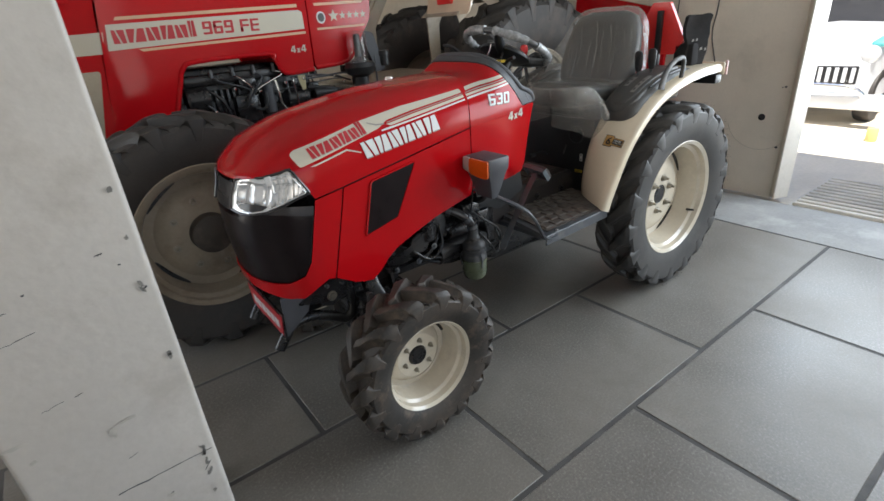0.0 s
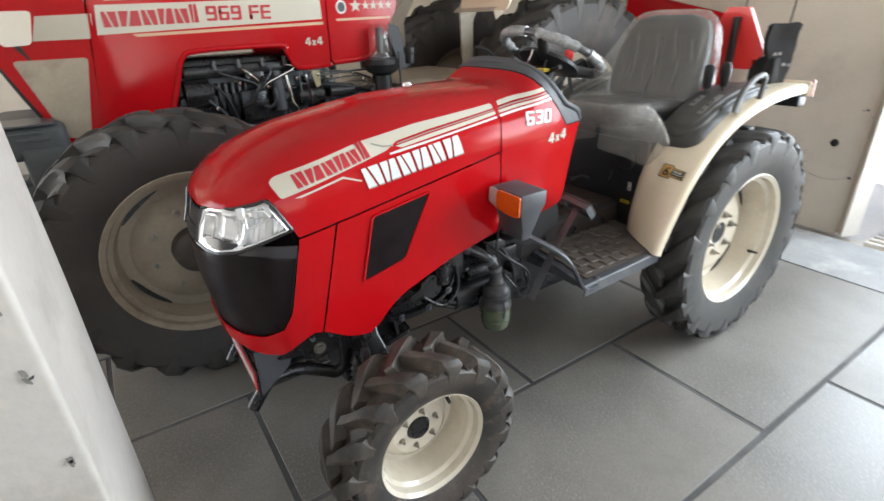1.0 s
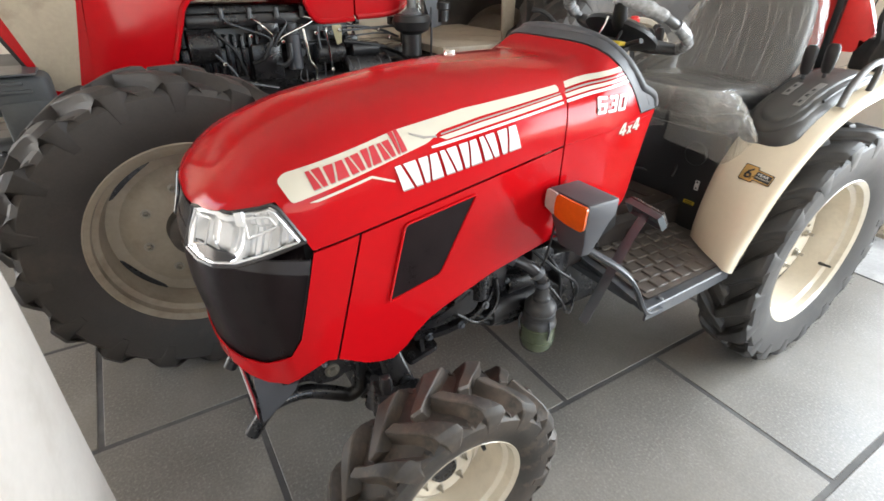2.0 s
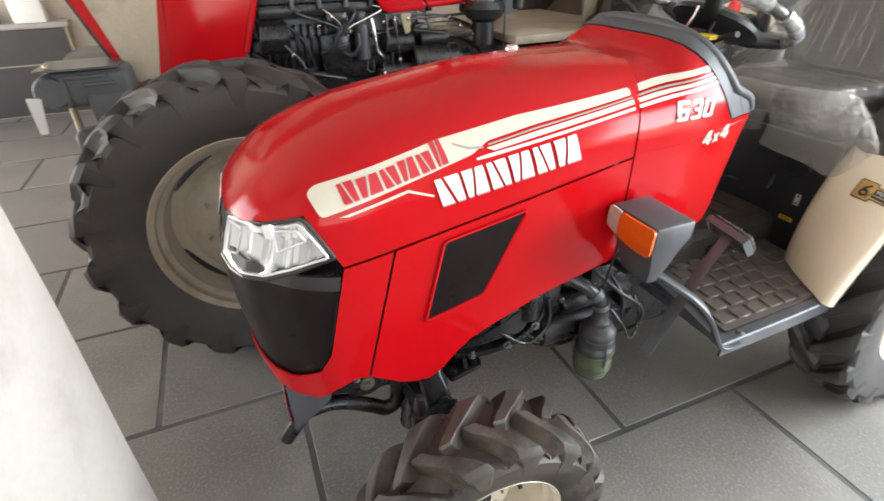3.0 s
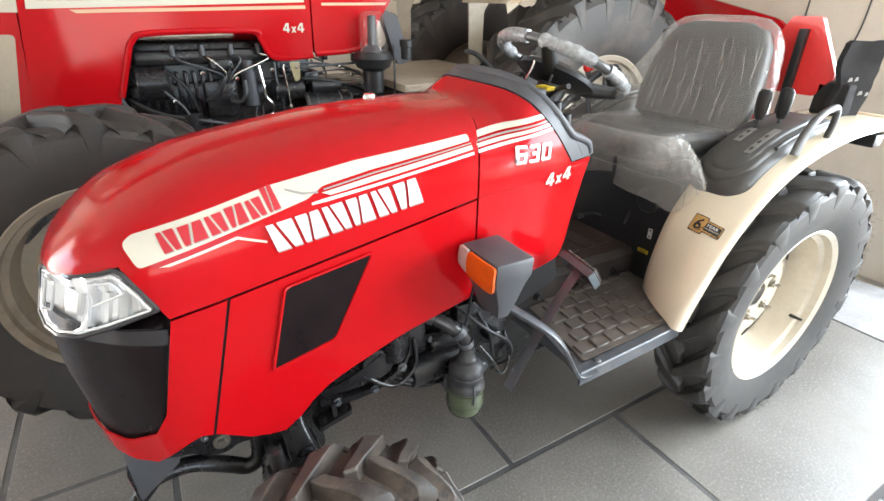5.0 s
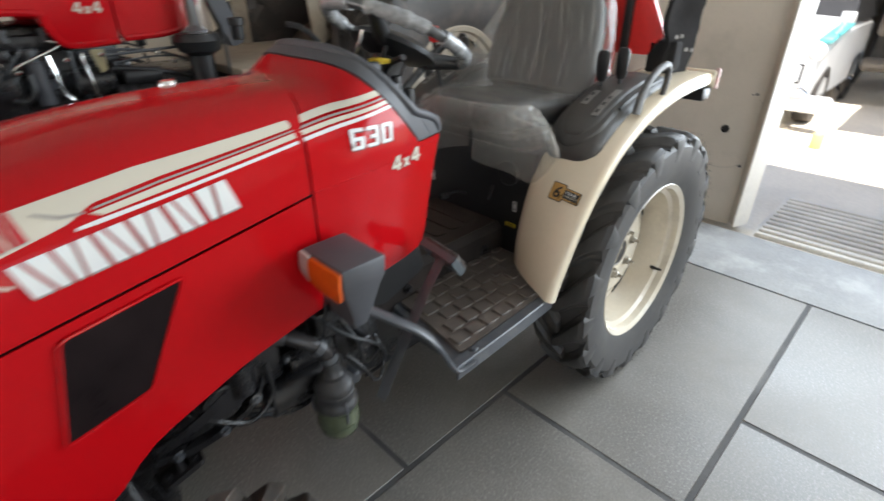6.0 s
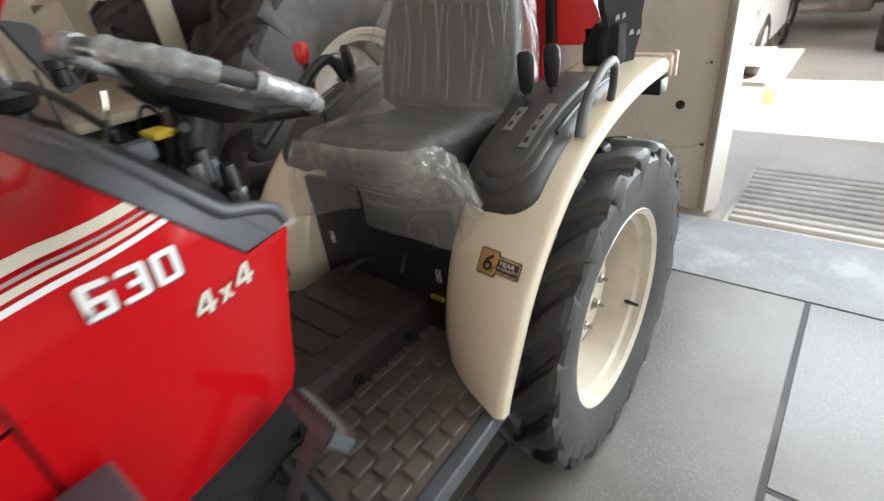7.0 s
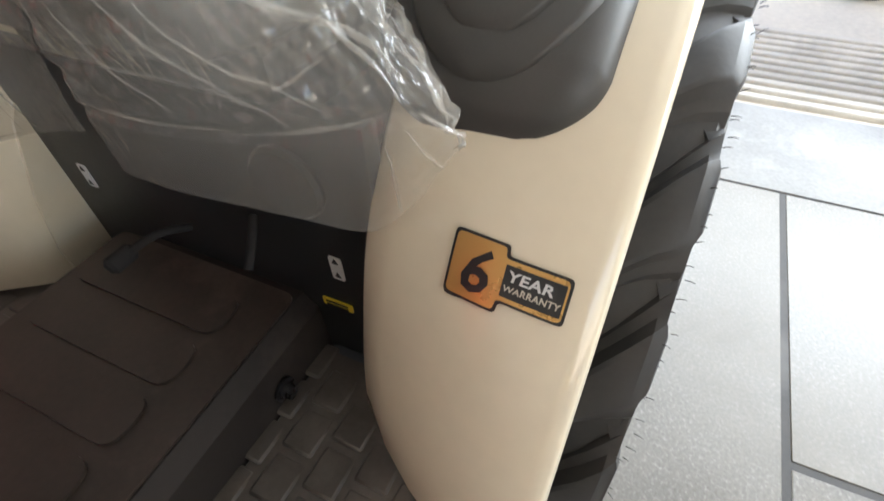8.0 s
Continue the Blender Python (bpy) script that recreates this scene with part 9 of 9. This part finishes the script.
# scooter
def scooter(at, turn, label, panel_mat, accent):
    sc = thing("scooter", (0, 0, 0), label, "scooter", "two-wheelers in the yard")
    for x in (-0.62, 0.62):
        simple_wheel(sc, (x, 0, 0.23), 0.23, 0.10, CHROME)
    def ell(nm, c, r3, m, lab=""):
        bm = BM()
        bmesh.ops.create_uvsphere(bm, u_segments=20, v_segments=12, radius=1.0, matrix=Matrix.LocRotScale(c, None, r3))
        part(nm, bm, m, sc, lab)
    bm = BM()
    rings = []
    for z, x, w, d in ((0.28, -0.38, 0.17, 0.03), (0.5, -0.42, 0.20, 0.05), (0.75, -0.47, 0.17, 0.06), (0.88, -0.50, 0.12, 0.05)):
        rings.append([(x - d, -w * 0.4, z), (x + d, -w, z), (x + d, w, z), (x - d, w * 0.4, z)])
    loft(bm, rings)
    part("leg_shield", bm, panel_mat, sc, "white front shield")
    ell("rear_body", (0.45, 0, 0.52), (0.42, 0.17, 0.16), accent, "coloured rear body")
    ell("seat", (0.32, 0, 0.70), (0.40, 0.14, 0.06), BLACK, "black seat")
    ell("front_mudguard", (-0.62, 0, 0.42), (0.22, 0.09, 0.08), panel_mat)
    ell("headlamp", (-0.53, 0, 0.90), (0.08, 0.13, 0.08), GLOSS_WHITE)
    for s in (-1, 1):
        ell("mirror", (-0.46, 0.28 * s, 1.06), (0.02, 0.06, 0.04), CHROME)
        bm = BM()
        tube(bm, [(-0.46, 0.0, 0.95), (-0.44, 0.20 * s, 0.96), (-0.42, 0.32 * s, 0.95)], 0.014, 8)
        part("handlebar", bm, BLACK, sc)
        bm = BM()
        tube(bm, [(-0.46, 0.16 * s, 0.95), (-0.46, 0.28 * s, 1.05)], 0.006, 6)
        part("mirror_stem", bm, CHROME, sc)
    bm = BM()
    box(bm, (-0.4, -0.15, 0.26), (0.15, 0.15, 0.31), 0.02)
    part("floorboard", bm, accent, sc)
    sc.matrix_world = Matrix.Translation(at) @ Euler((radians(4), 0, radians(turn))).to_matrix().to_4x4()
    return sc


for y in (0.0, 1.24):
    bm = BM()
    lathe(bm, [(0, -0.05), (0.05, -0.045), (0.085, -0.02), (0.095, 0.0), (0.095, 0.06), (0, 0.06)], (6.36, y, 0.70), 24, "x")
    part("headlight", bm, GLOSS_WHITE, CAR, "round white headlight")
    bm = BM()
    tube(bm, [(6.62, y - 0.08 if y < 0.5 else y + 0.08, 0.84), (6.60, y - 0.14 if y < 0.5 else y + 0.14, 0.98)], 0.012, 8)
    mir = part("mirror_stalk", bm, GLOSS_WHITE, CAR)
    bm = BM()
    box(bm, (6.58, (y - 0.20) if y < 0.5 else (y + 0.10), 0.96), (6.62, (y - 0.08) if y < 0.5 else (y + 0.22), 1.06), 0.012, 2)
    part("mirror", bm, GLOSS_WHITE, mir)
for lo, hi in (((6.42, -0.115, 0.77), (7.3, 0.02, 0.83)), ((6.42, 1.22, 0.77), (7.3, 1.355, 0.83))):
    bm = BM()
    box(bm, lo, hi, 0.03, 3)
    for v in bm.verts:
        v.co.z += 0.11 * (v.co.x - 6.42) / 0.88
    part("wing", bm, TEAL, CAR, "teal painted wing top")
scooter((5.15, -2.05, -0.065), -62, "dark scooter parked at the shade's edge", BLACK, BLACK)

# small yellow can on the sunlit ground
CAN = thing("yellow_can", (5.72, -0.36, -0.065), "small yellow can on the sunlit ground", "can")
bm = BM()
lathe(bm, [(0, 0.13), (0.045, 0.13), (0.05, 0.12), (0.05, 0.01), (0.045, 0.0), (0, 0.0)], (5.72, -0.36, -0.062), 16, "z")
part("body", bm, material("faded_yellow", (0.72, 0.58, 0.22), 0.5, vary=0.1), CAN)


# ---- floor tiles, last ----
tile_cache = {}
for a, b, y0, y1 in tile_jobs:
    key = (round(b - a, 3), round(y1 - y0, 3))
    if key not in tile_cache:
        bm = BM()
        g = 0.0095
        w, d = (b - a) / 2 - g, (y1 - y0) / 2 - g
        box(bm, (-w, -d, -0.03), (w, d, 0.0), 0.002, 1)
        tile_cache[key] = finish(bm, TILE, "tile")
    ob = new("tile", tile_cache[key])
    ob.location = ((a + b) / 2, (y0 + y1) / 2, 0.0)
    ob.parent = FLOOR

for k, (x0, z0, z1) in enumerate(plinth_tiles):
    bm = BM()
    box(bm, (x0, 5.082, z0), (x0 + 1.245, 5.095, z1), 0.002, 1)
    part("tile", bm, DARK_TILE, PLINTH)
